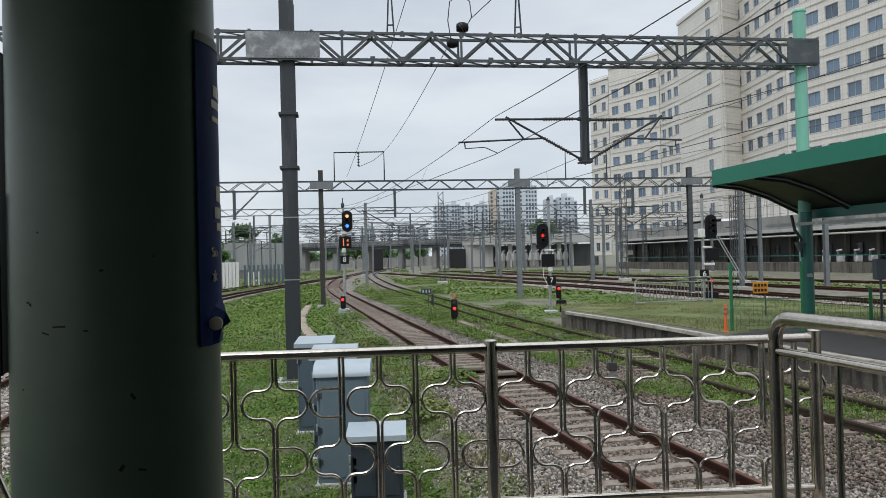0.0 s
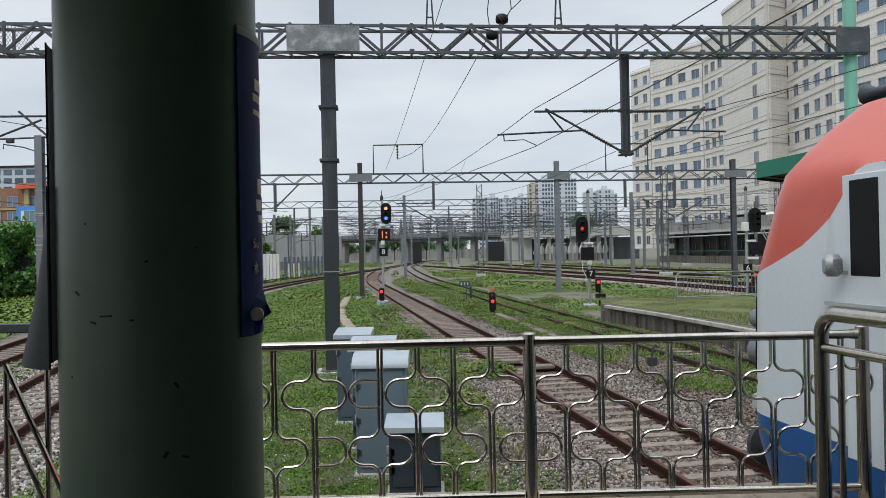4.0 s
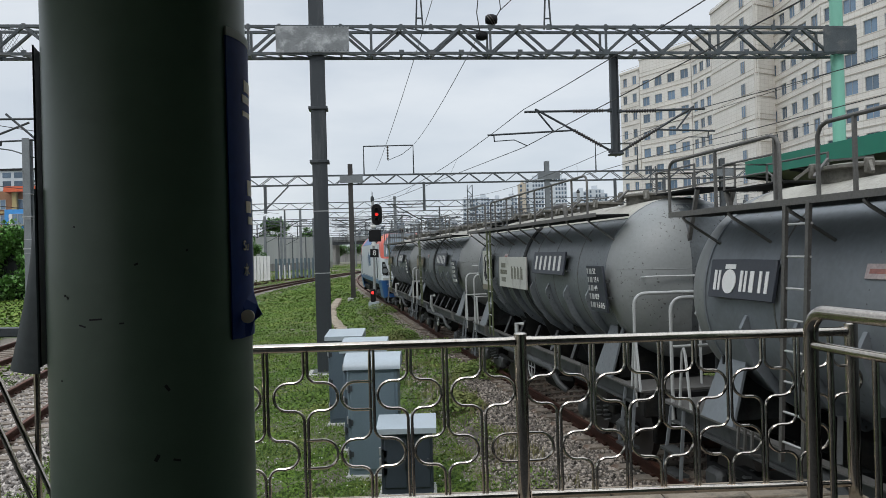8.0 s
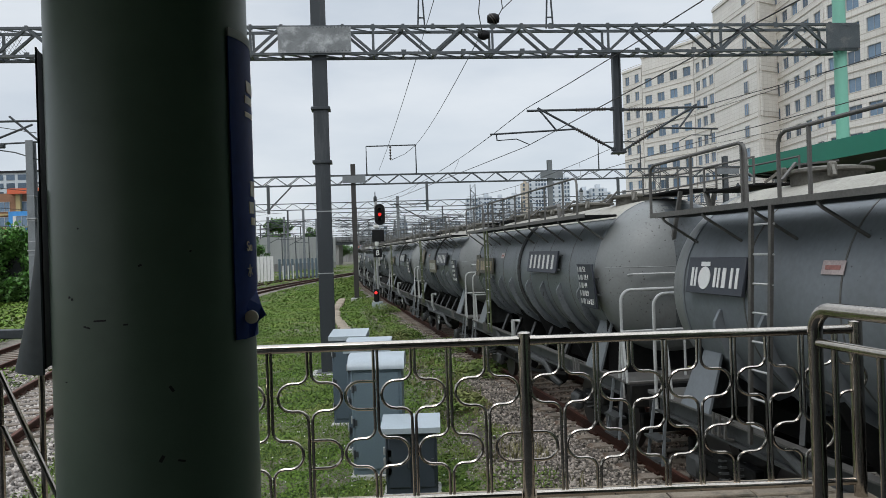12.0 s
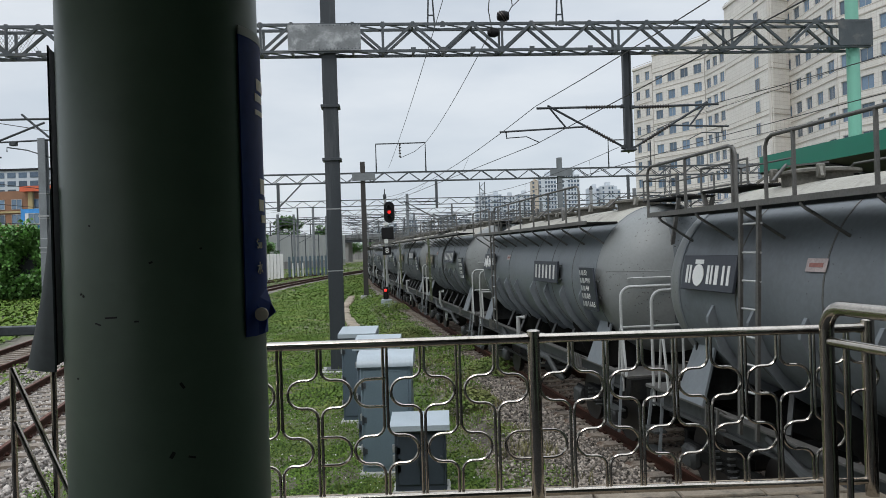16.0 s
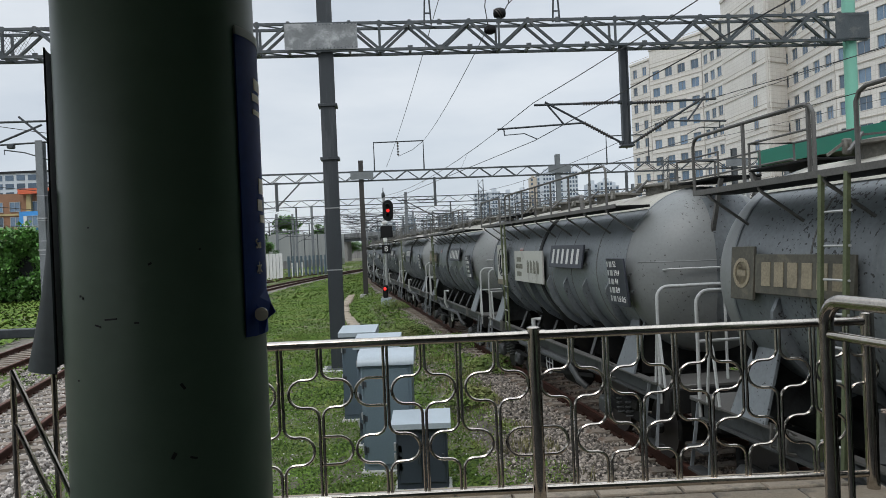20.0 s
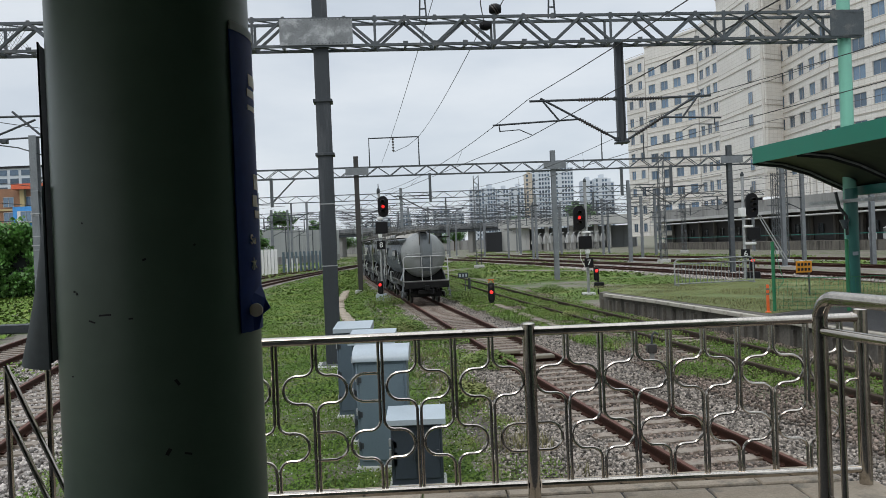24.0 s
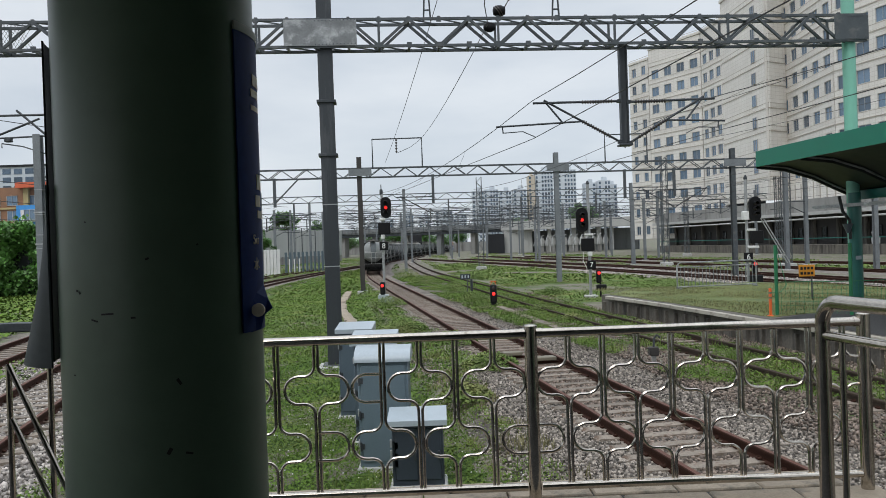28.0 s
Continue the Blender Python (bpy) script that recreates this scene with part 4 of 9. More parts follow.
def cantilever(root, side, y_dir, parent_name="cantilever_arm", reach=4.1, label="jointed steel cantilever arm with ribbed insulators carrying the contact wire"):
    """Registration arm on a drop post: top tube, strut, registration tube and steady arm. root: (x, y, z of the upper fixing)."""
    x, y, z = root
    th = thing(parent_name, label, "catenary arm")
    s = side
    zt, zl = z, z - 1.30
    insulator((x + s * 0.35, y, zt), (x + s * 1.35, y, zt), 0.065, 12, th)
    part("top_tube", G().tube((x + s * 0.15, y, zt), (x + s * 2.9, y, zt + 0.02), 0.038, n=8), M["mast"], th)
    a, b = Vector((x + s * 0.15, y, zl)), Vector((x + s * 2.55, y, zt + 0.10))
    insulator(a.lerp(b, 0.12), a.lerp(b, 0.5), 0.065, 12, th)
    part("strut", G().tube(a, b, 0.036, n=8), M["mast"], th)
    part("brace", G().tube((x + s * 2.55, y, zt + 0.1), (x + s * 1.95, y, zt - 0.66), 0.03, n=8), M["mast"], th)
    zr = zt - 0.70
    part("registration_tube", G().tube((x + s * 1.35, y, zr + 0.09), (x + s * reach, y, zr), 0.03, n=8), M["mast"], th)
    part("dropper", G().tube((x + s * (reach - 0.2), y, zr), (x + s * (reach - 0.22), y, zr - 0.2), 0.02, n=6), M["mast"], th)
    part("steady_arm", G().path([(x + s * (reach - 0.2), y, zr - 0.2), (x + s * (reach - 0.85), y, zr - 0.17), (x + s * (reach - 1.25), y, zr - 0.36)], 0.017, 6), M["galv"], th)
    for zz in (zt, zl):
        part("bracket", G().box((x + s * 0.14, y, zz), (0.16, 0.20, 0.10), ch=0.01), M["mast"], th)
    return th


def g1_y(x):
    return 23.72 + 0.085 * (x + 3.4)


def build_first_gantry():
    th = thing("signal_gantry", "galvanised lattice truss portal spanning the tracks on tall masts", "catenary portal")
    truss(th, (-16.5, g1_y(-16.5), 0), (13.9, g1_y(13.9), 0), 9.42, 10.24, 0.62, 0.93, 0.036)
    t = math.degrees(math.atan(0.085))
    pole(th, -3.43, g1_y(-3.4), -0.35, 11.25, 0.44, M["mast"], t, collars=(7.78, 6.14), bands=(4.62, 2.72, 0.55))
    mp = part("mast", G().tube((13.5, g1_y(13.45), LOW), (13.5, g1_y(13.45), 11.3), 0.20, n=24), M["mint"], th, "mint green round mast")
    part("mast_cap", G().lathe([(0.0, 0.05), (0.2, 0.04), (0.225, 0.0), (0.225, -0.05), (0.2, -0.05)], (13.5, g1_y(13.45), 11.3), n=24), M["mint"], mp)
    for x, w, ob_mat in ((-3.72, 2.2, "gusset"), (13.3, 1.15, "galv")):
        pl = part("gusset_plate", G().box((x + w * 0.1, g1_y(x) - 0.36, 9.83), (w, 0.02, 0.80), Matrix.Rotation(radians(t), 3, "Z"), ch=0.004), M[ob_mat], th, "mottled galvanised plate")
        g = G()
        for i in range(int(w / 0.11)):
            for z in (9.47, 10.19):
                g.lathe([(0.02, 0), (0.02, 0.02)], (x + w * 0.1 - w / 2 + 0.07 + i * 0.11, g1_y(x) - 0.39, z), "y", 6)
        part("bolts", g, M["galv"], pl)
    # drop post with its foot cap
    x = 5.93
    dp = part("drop_post", G().box((x, g1_y(x), 7.87), (0.22, 0.08, 3.2)).box((x - 0.105, g1_y(x), 7.87), (0.04, 0.24, 3.2)).box((x + 0.105, g1_y(x), 7.87), (0.04, 0.24, 3.2)), M["mast"], th, smooth=False)
    part("end_cap", G().box((x, g1_y(x), 6.25), (0.42, 0.42, 0.06), ch=0.01), M["mast"], dp)
    # frames and insulator on top of the truss
    for x in (-0.25, 3.82):
        g = G()
        for s in (-1, 1):
            g.bar((x + s * 0.11, g1_y(x), 10.25), (x + s * 0.02, g1_y(x), 12.0), 0.05, 0.05)
        g.bar((x - 0.09, g1_y(x), 10.6), (x + 0.09, g1_y(x), 10.6), 0.04, 0.04)
        part("feeder_bracket", g, M["mast"], th)
    # mesh guard on the truss end
    g = G()
    for i in range(24):
        x = -14.6 + i * 0.1
        g.bar((x, g1_y(x) - 0.34, 9.45), (x + 0.5, g1_y(x) - 0.34, 10.2), 0.008, 0.008)
        g.bar((x + 0.5, g1_y(x) - 0.34, 9.45), (x, g1_y(x) - 0.34, 10.2), 0.008, 0.008)
    part("mesh_guard", g, M["galv"], th)
    y = g1_y(5.93)
    cantilever((5.93, y, 7.66), -1, 1)
    cantilever((5.93, y, 7.62), 1, 1, reach=3.2)
    # line clamp hanging at the truss
    cl = thing("line_tensioner", "black twin-bodied insulator clamp in the feeder wire", "insulator")
    insulator((2.03, y - 0.6, 10.50), (1.92, y - 0.6, 10.42), 0.20, 2, cl, 0.1)
    part("body", G().lathe([(0.0, -0.2), (0.12, -0.18), (0.17, -0.05), (0.17, 0.05), (0.12, 0.18), (0, 0.2)], (2.0, y - 0.6, 10.48), "x", 14), M["black"], cl)
    part("body", G().lathe([(0.0, -0.19), (0.1, -0.17), (0.15, -0.05), (0.15, 0.05), (0.1, 0.17), (0, 0.19)], (1.68, y - 0.6, 9.98), "x", 14), M["black"], cl)
    part("jumper_loop", G().path([(1.64, y - 0.6, 10.05), (1.55, y - 0.6, 10.7), (1.62, y - 0.6, 11.3), (1.95, y - 0.6, 11.5), (2.25, y - 0.6, 11.3), (2.3, y - 0.6, 10.8), (2.15, y - 0.6, 10.55)], 0.016, 6), M["wire"], cl)


build_first_gantry()


def g2_y(x):
    return 59.1 + 0.085 * (x + 2)


def build_second_gantry():
    th = thing("signal_gantry", "long grey lattice truss portal on three masts", "catenary portal")
    truss(th, (-30, g2_y(-30), 0), (34, g2_y(34), 0), 8.62, 9.32, 0.55, 0.95, 0.036, fine=False)
    truss(th, (-30, g2_y(-30) + 0.5, 0), (34, g2_y(34) + 0.5, 0), 8.62, 9.32, 0.55, 0.95, 0.036, fine=False)
    for x, m in ((-6.2, "rustmast"), (9.05, "galvf"), (23.3, "galv")):
        pole(th, x, g2_y(x), -0.1, 10.15, 0.36, M[m], 5)
        part("gusset_plate", G().box((x + 0.1, g2_y(x) - 0.35, 8.97), (1.75, 0.03, 0.56), ch=0.004), M["galvf"], th)
    for x in (-12.6, -0.6, 18.5, 14.5):
        part("drop_post", G().box((x, g2_y(x), 7.6), (0.2, 0.2, 2.2)), M["galv"], th)
    part("strut", G().bar((-12.6, g2_y(-12), 6.8), (-10.8, g2_y(-11), 8.6), 0.1, 0.1), M["galv"], th)
    # square hoops on top
    for x0, x1, zt, dx in ((-5.15, -1.35, 11.5, 0), (13.0, 16.3, 11.45, 0)):
        y = g2_y(x0)
        hp = part("hoop", G().path([(x0, y, 9.3), (x0, y, zt), (x1, y, zt), (x1, y, 9.3)], 0.055, 6), M["mast"], th)
        insulator(((x0 + x1) / 2 - 0.05, y, zt), ((x0 + x1) / 2 - 0.05, y, zt - 1.1), 0.10, 5, hp)
    cantilever((-0.6, g2_y(-0.6), 7.0), -1, 1, reach=3.4)
    cantilever((18.5, g2_y(18), 7.0), -1, 1, reach=3.4)
    cantilever((18.5, g2_y(18), 7.0), 1, 1, reach=3.4)


build_second_gantry()


def lattice_mast(x, y, h, w, label="slim galvanised lattice mast"):
    th = thing("lattice_mast", label, "mast")
    for a in (-1, 1):
        for b in (-1, 1):
            g = G().bar((x + a * w / 2, y + b * w / 2, 0), (x + a * w / 2, y + b * w / 2, h), 0.07, 0.07)
            part("leg", g, M["galv"], th)
    g = G()
    n = int(h / w)
    for i in range(n):
        s = 1 if i % 2 else -1
        for b in (-1, 1):
            g.bar((x - s * w / 2, y + b * w / 2, h * i / n), (x + s * w / 2, y + b * w / 2, h * (i + 1) / n), 0.045, 0.045)
            g.bar((x + b * w / 2, y - s * w / 2, h * i / n), (x + b * w / 2, y + s * w / 2, h * (i + 1) / n), 0.045, 0.045)
    part("lacing", g, M["galv"], th)
    part("footing", G().box((x, y, 0.1), (w * 2, w * 2, 0.5), ch=0.05), M["concrete_w"], th)
    return th


def far_gantry(x0, x1, y0, z, posts, slope=0.085, h=0.75):
    th = thing("signal_gantry", "distant grey lattice portal over the yard", "catenary portal", group="distant portals")
    f = lambda x: y0 + slope * x
    truss(th, (x0, f(x0), 0), (x1, f(x1), 0), z, z + h, 0.5, 1.1, 0.045, fine=False)
    for x in posts:
        pole(th, x, f(x), 0, z + h + 0.6, 0.34, M["galvf"], 5)
    rng = np.random.RandomState(int(y0))
    x = x0 + 4
    while x < x1 - 3:
        part("drop_post", G().box((x, f(x), z - 1.1), (0.18, 0.18, 2.3)), M["galv"], th)
        for s in (-1, 1):
            part("arm", G().tube((x, f(x), z - 1.4), (x + s * 2.6, f(x), z - 1.35), 0.05, n=5), M["mast"], th)
            part("arm", G().tube((x, f(x), z - 2.2), (x + s * 2.2, f(x), z - 1.2), 0.05, n=5), M["mast"], th)
            part("arm", G().tube((x + s * 1.0, f(x), z - 2.0), (x + s * 3.2, f(x), z - 2.1), 0.04, n=5), M["mast"], th)
        x += rng.uniform(7, 10.5)


far_gantry(-40, 27, 93, 8.75, (-21.5, -4.5, 23.5))
far_gantry(-16, 52, 118, 8.9, (-20, 15.0, 34, 50))
far_gantry(-30, 60, 150, 9.0, (-23, -6, 24, 44))
far_gantry(-34, 30, 134, 8.7, (-26, -14, 12, 29))
far_gantry(-22, 44, 170, 9.1, (-18, -9, 18, 38))
far_gantry(-20, 40, 212, 9.3, (-16, 2, 22, 36))
far_gantry(-24, 48, 190, 9.2, (-19, 4, 30))
far_gantry(-20, 55, 235, 9.5, (-12, 14, 40))
for x, y, h in ((4.75, 95.8, 11.5), (25.6, 88, 12.5), (42, 132, 11), (33.2, 74, 11.5), (46.0, 105, 11)):
    lattice_mast(x, y, h, 0.62)


def single_mast(x, y, h, w=0.34, side=-1, z0=0.0, arm_z=6.4):
    th = thing("catenary_mast", "grey steel catenary mast with cantilever arms", "mast", group="catenary masts")
    pole(th, x, y, z0, h, w, M["galvf"], 5)
    if side:
        for q0, q1 in (((x, y, arm_z), (x + side * 2.8, y, arm_z + 0.05)), ((x, y, arm_z - 1.25), (x + side * 2.5, y, arm_z)), ((x + side * 1.3, y, arm_z - 0.65), (x + side * 3.6, y, arm_z - 0.7))):
            part("arm", G().tube(q0, q1, 0.042, n=6), M["mast"], th)
    return th


for x, y, h, sd in ((23.6, 95, 9.2, -1), (30.5, 68, 9.0, 0), (37.0, 78, 9.5, -1), (15.5, 128, 9.0, 1), (-24, 110, 9, 1), (-21.5, 88, 9.5, 1), (35.0, 62, 9.4, 0), (29.5, 112, 9, 1), (9.5, 165, 9, -1), (-3.5, 205, 9, 1), (2, 170, 9, 1), (20, 200, 9, -1),
                    (-27, 140, 9, 1), (12, 225, 9, 1), (-15, 175, 9, 1), (33, 150, 9, -1)):
    single_mast(x, y, h, side=sd)


def build_left_mast():
    """Mast with arms beside the left-hand tracks, seen past the column."""
    x, y = -17.75, 34.0
    th = thing("catenary_mast", "pale grey catenary mast with black cantilever arms", "mast", group="catenary masts")
    pole(th, x, y, -0.1, 8.75, 0.32, M["galvf"], 0, bands=(6.3, 5.2, 4.3, 3.7))
    for z in (5.3, 3.9):
        part("bracket", G().box((x, y, z), (0.42, 0.36, 0.06)), M["galv_l"], th)
    arm = thing("cantilever_arm", "black jointed cantilever arm over the curved track", "catenary arm")
    part("top_tube", G().tube((x - 4, y, 9.66), (x + 1.5, y, 9.60), 0.05, n=8), M["mast"], arm)
    part("strut", G().tube((x + 0.45, y, 8.65), (x - 0.9, y, 9.85), 0.05, n=8), M["mast"], arm)
    part("brace", G().tube((x - 2.6, y, 8.45), (x + 0.1, y, 9.45), 0.05, n=8), M["mast"], arm)
    part("registration_tube", G().tube((x - 2.4, y, 8.62), (x + 0.5, y, 8.68), 0.04, n=8), M["mast"], arm)
    part("steady_arm", G().path([(x - 1.6, y, 8.2), (x - 1.6, y, 8.4), (x - 0.7, y, 8.25), (x + 0.6, y, 7.8)], 0.028, 6), M["galv"], arm)
    for dx, z in ((-2.1, 8.65), (-1.3, 8.55)):
        part("clamp", G().box((x + dx, y, z), (0.3, 0.22, 0.2), ch=0.03), M["mast"], arm)


build_left_mast()

# ---- wires ----


def wire(pts, r, label="thin overhead contact wire"):
    th = part("overhead_wire", G().path(pts, r, 5), M["wire"])
    return tagged(th, label, "wire", group="overhead wires")


def sag(a, b, drop, n=10):
    a, b = Vector(a), Vector(b)
    return [a.lerp(b, i / n) - Vector((0, 0, drop * 4 * (i / n) * (1 - i / n))) for i in range(n + 1)]


def line_wires(line, y0, y1, x_first, zc, zm):
    """Contact and messenger wire over a track, with droppers."""
    ys = np.linspace(y0, y1, 4)
    pts_c, pts_m = [], []
    for a, b in zip(ys, ys[1:]):
        for i in range(10):
            y = a + (b - a) * i / 10
            x = line.at_y(y)
            pts_c.append((x, y, zc))
            pts_m.append((x, y, zm - 0.75 * 4 * (i / 10) * (1 - i / 10)))
    wire(pts_c, 0.011)
    wire(pts_m, 0.011, "messenger wire sagging between portals")
    for i in range(2, len(pts_c), 3):
        wire([pts_c[i], pts_m[i]], 0.005, "thin vertical dropper wire strand")


# over the main line, with its stagger at the first portal
wire([(9.5, -20, 6.55), (3.0, 24.5, 6.55), (-5.9, 59, 6.4), (-9.9, 96, 6.4), (-12, 150, 6.4)], 0.012)
wire(sag((9.5, -20, 7.9), (3.0, 24.5, 7.75), 0.5) + sag((3.0, 24.5, 7.75), (-4.6, 59, 7.4), 0.55)[1:], 0.012, "messenger wire sagging between portals")
for f, z in ((0.25, 7.2), (0.5, 7.05), (0.75, 7.0)):
    wire([(3 - 8.9 * f, 24.5 + 34.5 * f, 6.5), (3 - 7.6 * f, 24.5 + 34.5 * f, z)], 0.006, "thin vertical dropper wire strand")
wire([(17.0, -12, 6.55), (8.6, 24.6, 6.55), (2.2, 59, 6.4), (-2.9, 100, 6.4)], 0.012)
wire(sag((17.0, -12, 8.0), (8.4, 24.6, 7.6), 0.5) + sag((8.4, 24.6, 7.6), (2.5, 59, 7.4), 0.5)[1:], 0.012, "messenger wire sagging between portals")
for f, z in ((0.3, 7.1), (0.6, 7.0)):
    wire([(8.6 - 6.4 * f, 24.6 + 34.4 * f, 6.5), (8.5 - 6.2 * f, 24.6 + 34.4 * f, z)], 0.006, "thin vertical dropper wire strand")
# feeders over the truss
wire(sag((1.5, -5, 12.6), (0.45, 24, 12.0), 0.1) + sag((0.45, 24, 12.0), (-4.2, 58.6, 9.6), 0.3)[1:], 0.013, "thin dark overhead feeder wire")
wire(sag((11.5, -6, 13.0), (2.2, 23.3, 10.55), 0.2), 0.014, "thin dark overhead feeder wire")
wire(sag((1.62, 23.3, 9.95), (-1.4, 59.0, 11.45), 0.3), 0.014, "thin dark overhead feeder wire")
wire([(-1.4, 59.0, 11.45), (-2.2, 59.0, 10.85), (-3.3, 59.0, 10.4)], 0.02, "short drooping feeder jumper wire")
wire(sag((3.85, 24.3, 12.1), (12, -10, 12.5), 0.3), 0.014, "thin dark overhead feeder wire")
wire(sag((24.5, -4, 11.6), (13.2, 56, 11.2), 0.8), 0.014, "thin dark overhead feeder wire")
wire(sag((29, -2, 10.2), (15.4, 60, 10.0), 0.8), 0.014, "thin dark overhead feeder wire")
wire(sag((29.5, 0, 8.4), (17, 60, 7.2), 0.4), 0.012)
wire(sag((29.5, 0, 7.4), (17, 60, 6.4), 0.2), 0.012)
wire(sag((-24, 18, 9.4), (-15.5, 36, 8.9), 0.15), 0.016)
wire(sag((-26, 30, 7.6), (-12, 60, 6.6), 0.15), 0.016)
wire(sag((-26, 30, 6.7), (-14, 60, 5.6), 0.15), 0.016)
wire(sag((-30, 40, 5.9), (-14, 75, 5.4), 0.15), 0.02, "slack dark cable between masts")
for ln in right_lines[:3]:
    line_wires(ln, max(20, ln.y[0] + 3), min(150, ln.y[-1] - 4), 0, 6.4, 7.5)
line_wires(left_line, 40, 150, 0, 6.4, 7.5)

# ---- signals ----


def signal_head(th, x, y, z, aspects, h=1.22, w=0.56):
    """A black oval board with hooded lamps. aspects: (dz, material)."""
    r = w / 2
    poly = [(r * math.cos(radians(a)), h / 2 - r + r * math.sin(radians(a))) for a in range(0, 181, 15)]
    poly += [(r * math.cos(radians(a)), -h / 2 + r + r * math.sin(radians(a))) for a in range(180, 361, 15)]
    hd = part("signal_head", G().prism([(x + p[0], z + p[1]) for p in poly], y - 0.02, y + 0.16, "y"), M["black"], th)
    for dz, mt in aspects:
        part("hood", G().lathe([(0.115, -0.34), (0.13, -0.30), (0.13, -0.02)], (x, y, z + dz), "y", 20, -15, 195, closed=False), M["black"], hd)
        part("lens", G().lathe([(0.0, -0.06), (0.06, -0.05), (0.098, -0.022)], (x, y, z + dz), "y", 20), M[mt], hd)
    return hd


def number_board(th, x, y, z, text, size=0.44):
    bd = part("number_board", G().box((x, y, z), (0.50, 0.05, 0.50), ch=0.01), M["black"], th)
    letters(text, size, 0.006, M["white"], "number", bd, Matrix.Translation((x, y - 0.036, z)) @ pose(0, 0, 0, 90, 0, 0))


def build_signal_8():
    x, y = -3.55, 45.6
    th = thing("colour_light_signal", "tall post signal with oval black head, repeater box and number board", "railway signal")
    part("post", G().tube((x, y, -0.2), (x + 0.02, y, 6.45), 0.075, n=12), M["galv_l"], th)
    part("finial", G().lathe([(0.05, 6.3), (0.10, 6.42), (0.10, 6.6), (0.03, 6.7), (0.025, 6.95), (0, 6.96)], (x, y, 0), n=10), M["mast"], th)
    hd = signal_head(th, x + 0.25, y - 0.12, 5.58, ((0.29, "amber_l"), (-0.29, "blue_l"), (0.0, "red_l")), 1.25, 0.62)
    part("route_box", G().box((x + 0.12, y - 0.12, 4.33), (0.72, 0.16, 0.70), ch=0.03), M["black"], th)
    part("bracket", G().box((x + 0.02, y - 0.1, 4.88), (0.34, 0.2, 0.16), ch=0.03).box((x + 0.02, y - 0.1, 3.85), (0.22, 0.2, 0.26), ch=0.03), M["white"], th)
    number_board(th, x + 0.06, y - 0.16, 3.30, "8")
    # low repeater at the foot
    part("repeater_box", G().box((x - 0.08, y - 0.2, 0.80), (0.30, 0.25, 0.75), ch=0.05), M["black"], th)
    part("repeater_lens", G().lathe([(0, -0.05), (0.06, -0.04), (0.09, -0.005)], (x - 0.10, y - 0.33, 0.96), "y", 18), M["red_l"], th, "lit red lens")
    part("junction_box", G().box((x - 0.05, y - 0.1, 0.22), (0.62, 0.4, 0.42), ch=0.03).box((x + 0.28, y - 0.25, 0.08), (0.5, 0.4, 0.42), ch=0.03), M["cabtop"], th)
    part("base", G().box((x - 0.05, y - 0.15, -0.22), (1.15, 0.8, 0.3), ch=0.03), M["concrete_w"], th)
    # black masks added to hide lamps that are out, discs and a cover
    discs = []
    for dz in (0.29, -0.29, 0.0):
        discs.append(part("lamp_disc", G().lathe([(0.0, -0.082), (0.112, -0.078), (0.112, -0.07)], (x + 0.25, y - 0.12, 5.58 + dz), "y", 20), M["black"], th))
    part("route_dots", G().box((x + 0.02, y - 0.21, 4.33), (0.06, 0.012, 0.44)).box((x + 0.26, y - 0.21, 4.43), (0.10, 0.012, 0.12)).box((x + 0.26, y - 0.21, 4.18), (0.10, 0.012, 0.12)), M["amber_dot"], th, "lit amber route figure")
    cover = part("route_cover", G().box((x + 0.12, y - 0.226, 4.33), (0.62, 0.008, 0.60)), M["black"], th)
    return th, discs, cover


signal_8, discs_8, cover_8 = build_signal_8()


def build_signal_7():
    x, y = 8.33, 43.6
    th = thing("colour_light_signal", "post signal showing red with number board and low repeater", "railway signal")
    part("post", G().tube((x, y, 0), (x, y, 6.45), 0.085, n=12), M["galv_l"], th)
    part("finial", G().lathe([(0.09, 6.4), (0.11, 6.45), (0.05, 6.6), (0, 6.62)], (x, y, 0), n=10), M["mast"], th)
    signal_head(th, x - 0.40, y - 0.15, 4.38, ((0.30, "lens"), (0.02, "red_l"), (-0.27, "lens")), 1.40, 0.66)
    part("route_box", G().box((x - 0.12, y - 0.15, 2.98), (0.74, 0.16, 0.72), ch=0.03), M["black"], th)
    part("bracket", G().box((x - 0.05, y - 0.1, 3.55), (0.5, 0.2, 0.12), ch=0.03).box((x, y - 0.1, 2.45), (0.25, 0.2, 0.24), ch=0.03), M["white"], th)
    part("hanging_cable", G().path([(x - 0.4, y - 0.2, 2.6), (x - 0.42, y - 0.2, 2.1), (x - 0.2, y - 0.2, 1.6)], 0.02, 6), M["pvc"], th)
    number_board(th, x + 0.05, y - 0.16, 1.83, "7")
    part("repeater_post", G().tube((x + 0.52, y - 0.2, 0), (x + 0.52, y - 0.2, 0.9), 0.05, n=8), M["black"], th)
    part("repeater_box", G().box((x + 0.42, y - 0.25, 1.18), (0.28, 0.25, 0.75), ch=0.05).box((x + 0.55, y - 0.3, 0.55), (0.55, 0.3, 0.32), ch=0.04), M["black"], th)
    part("repeater_lens", G().lathe([(0, -0.05), (0.06, -0.04), (0.09, -0.005)], (x + 0.42, y - 0.38, 1.36), "y", 18), M["red_l"], th, "lit red lens")
    part("base", G().box((x, y, 0.02), (0.7, 0.7, 0.2), ch=0.03), M["concrete_w"], th)


build_signal_7()


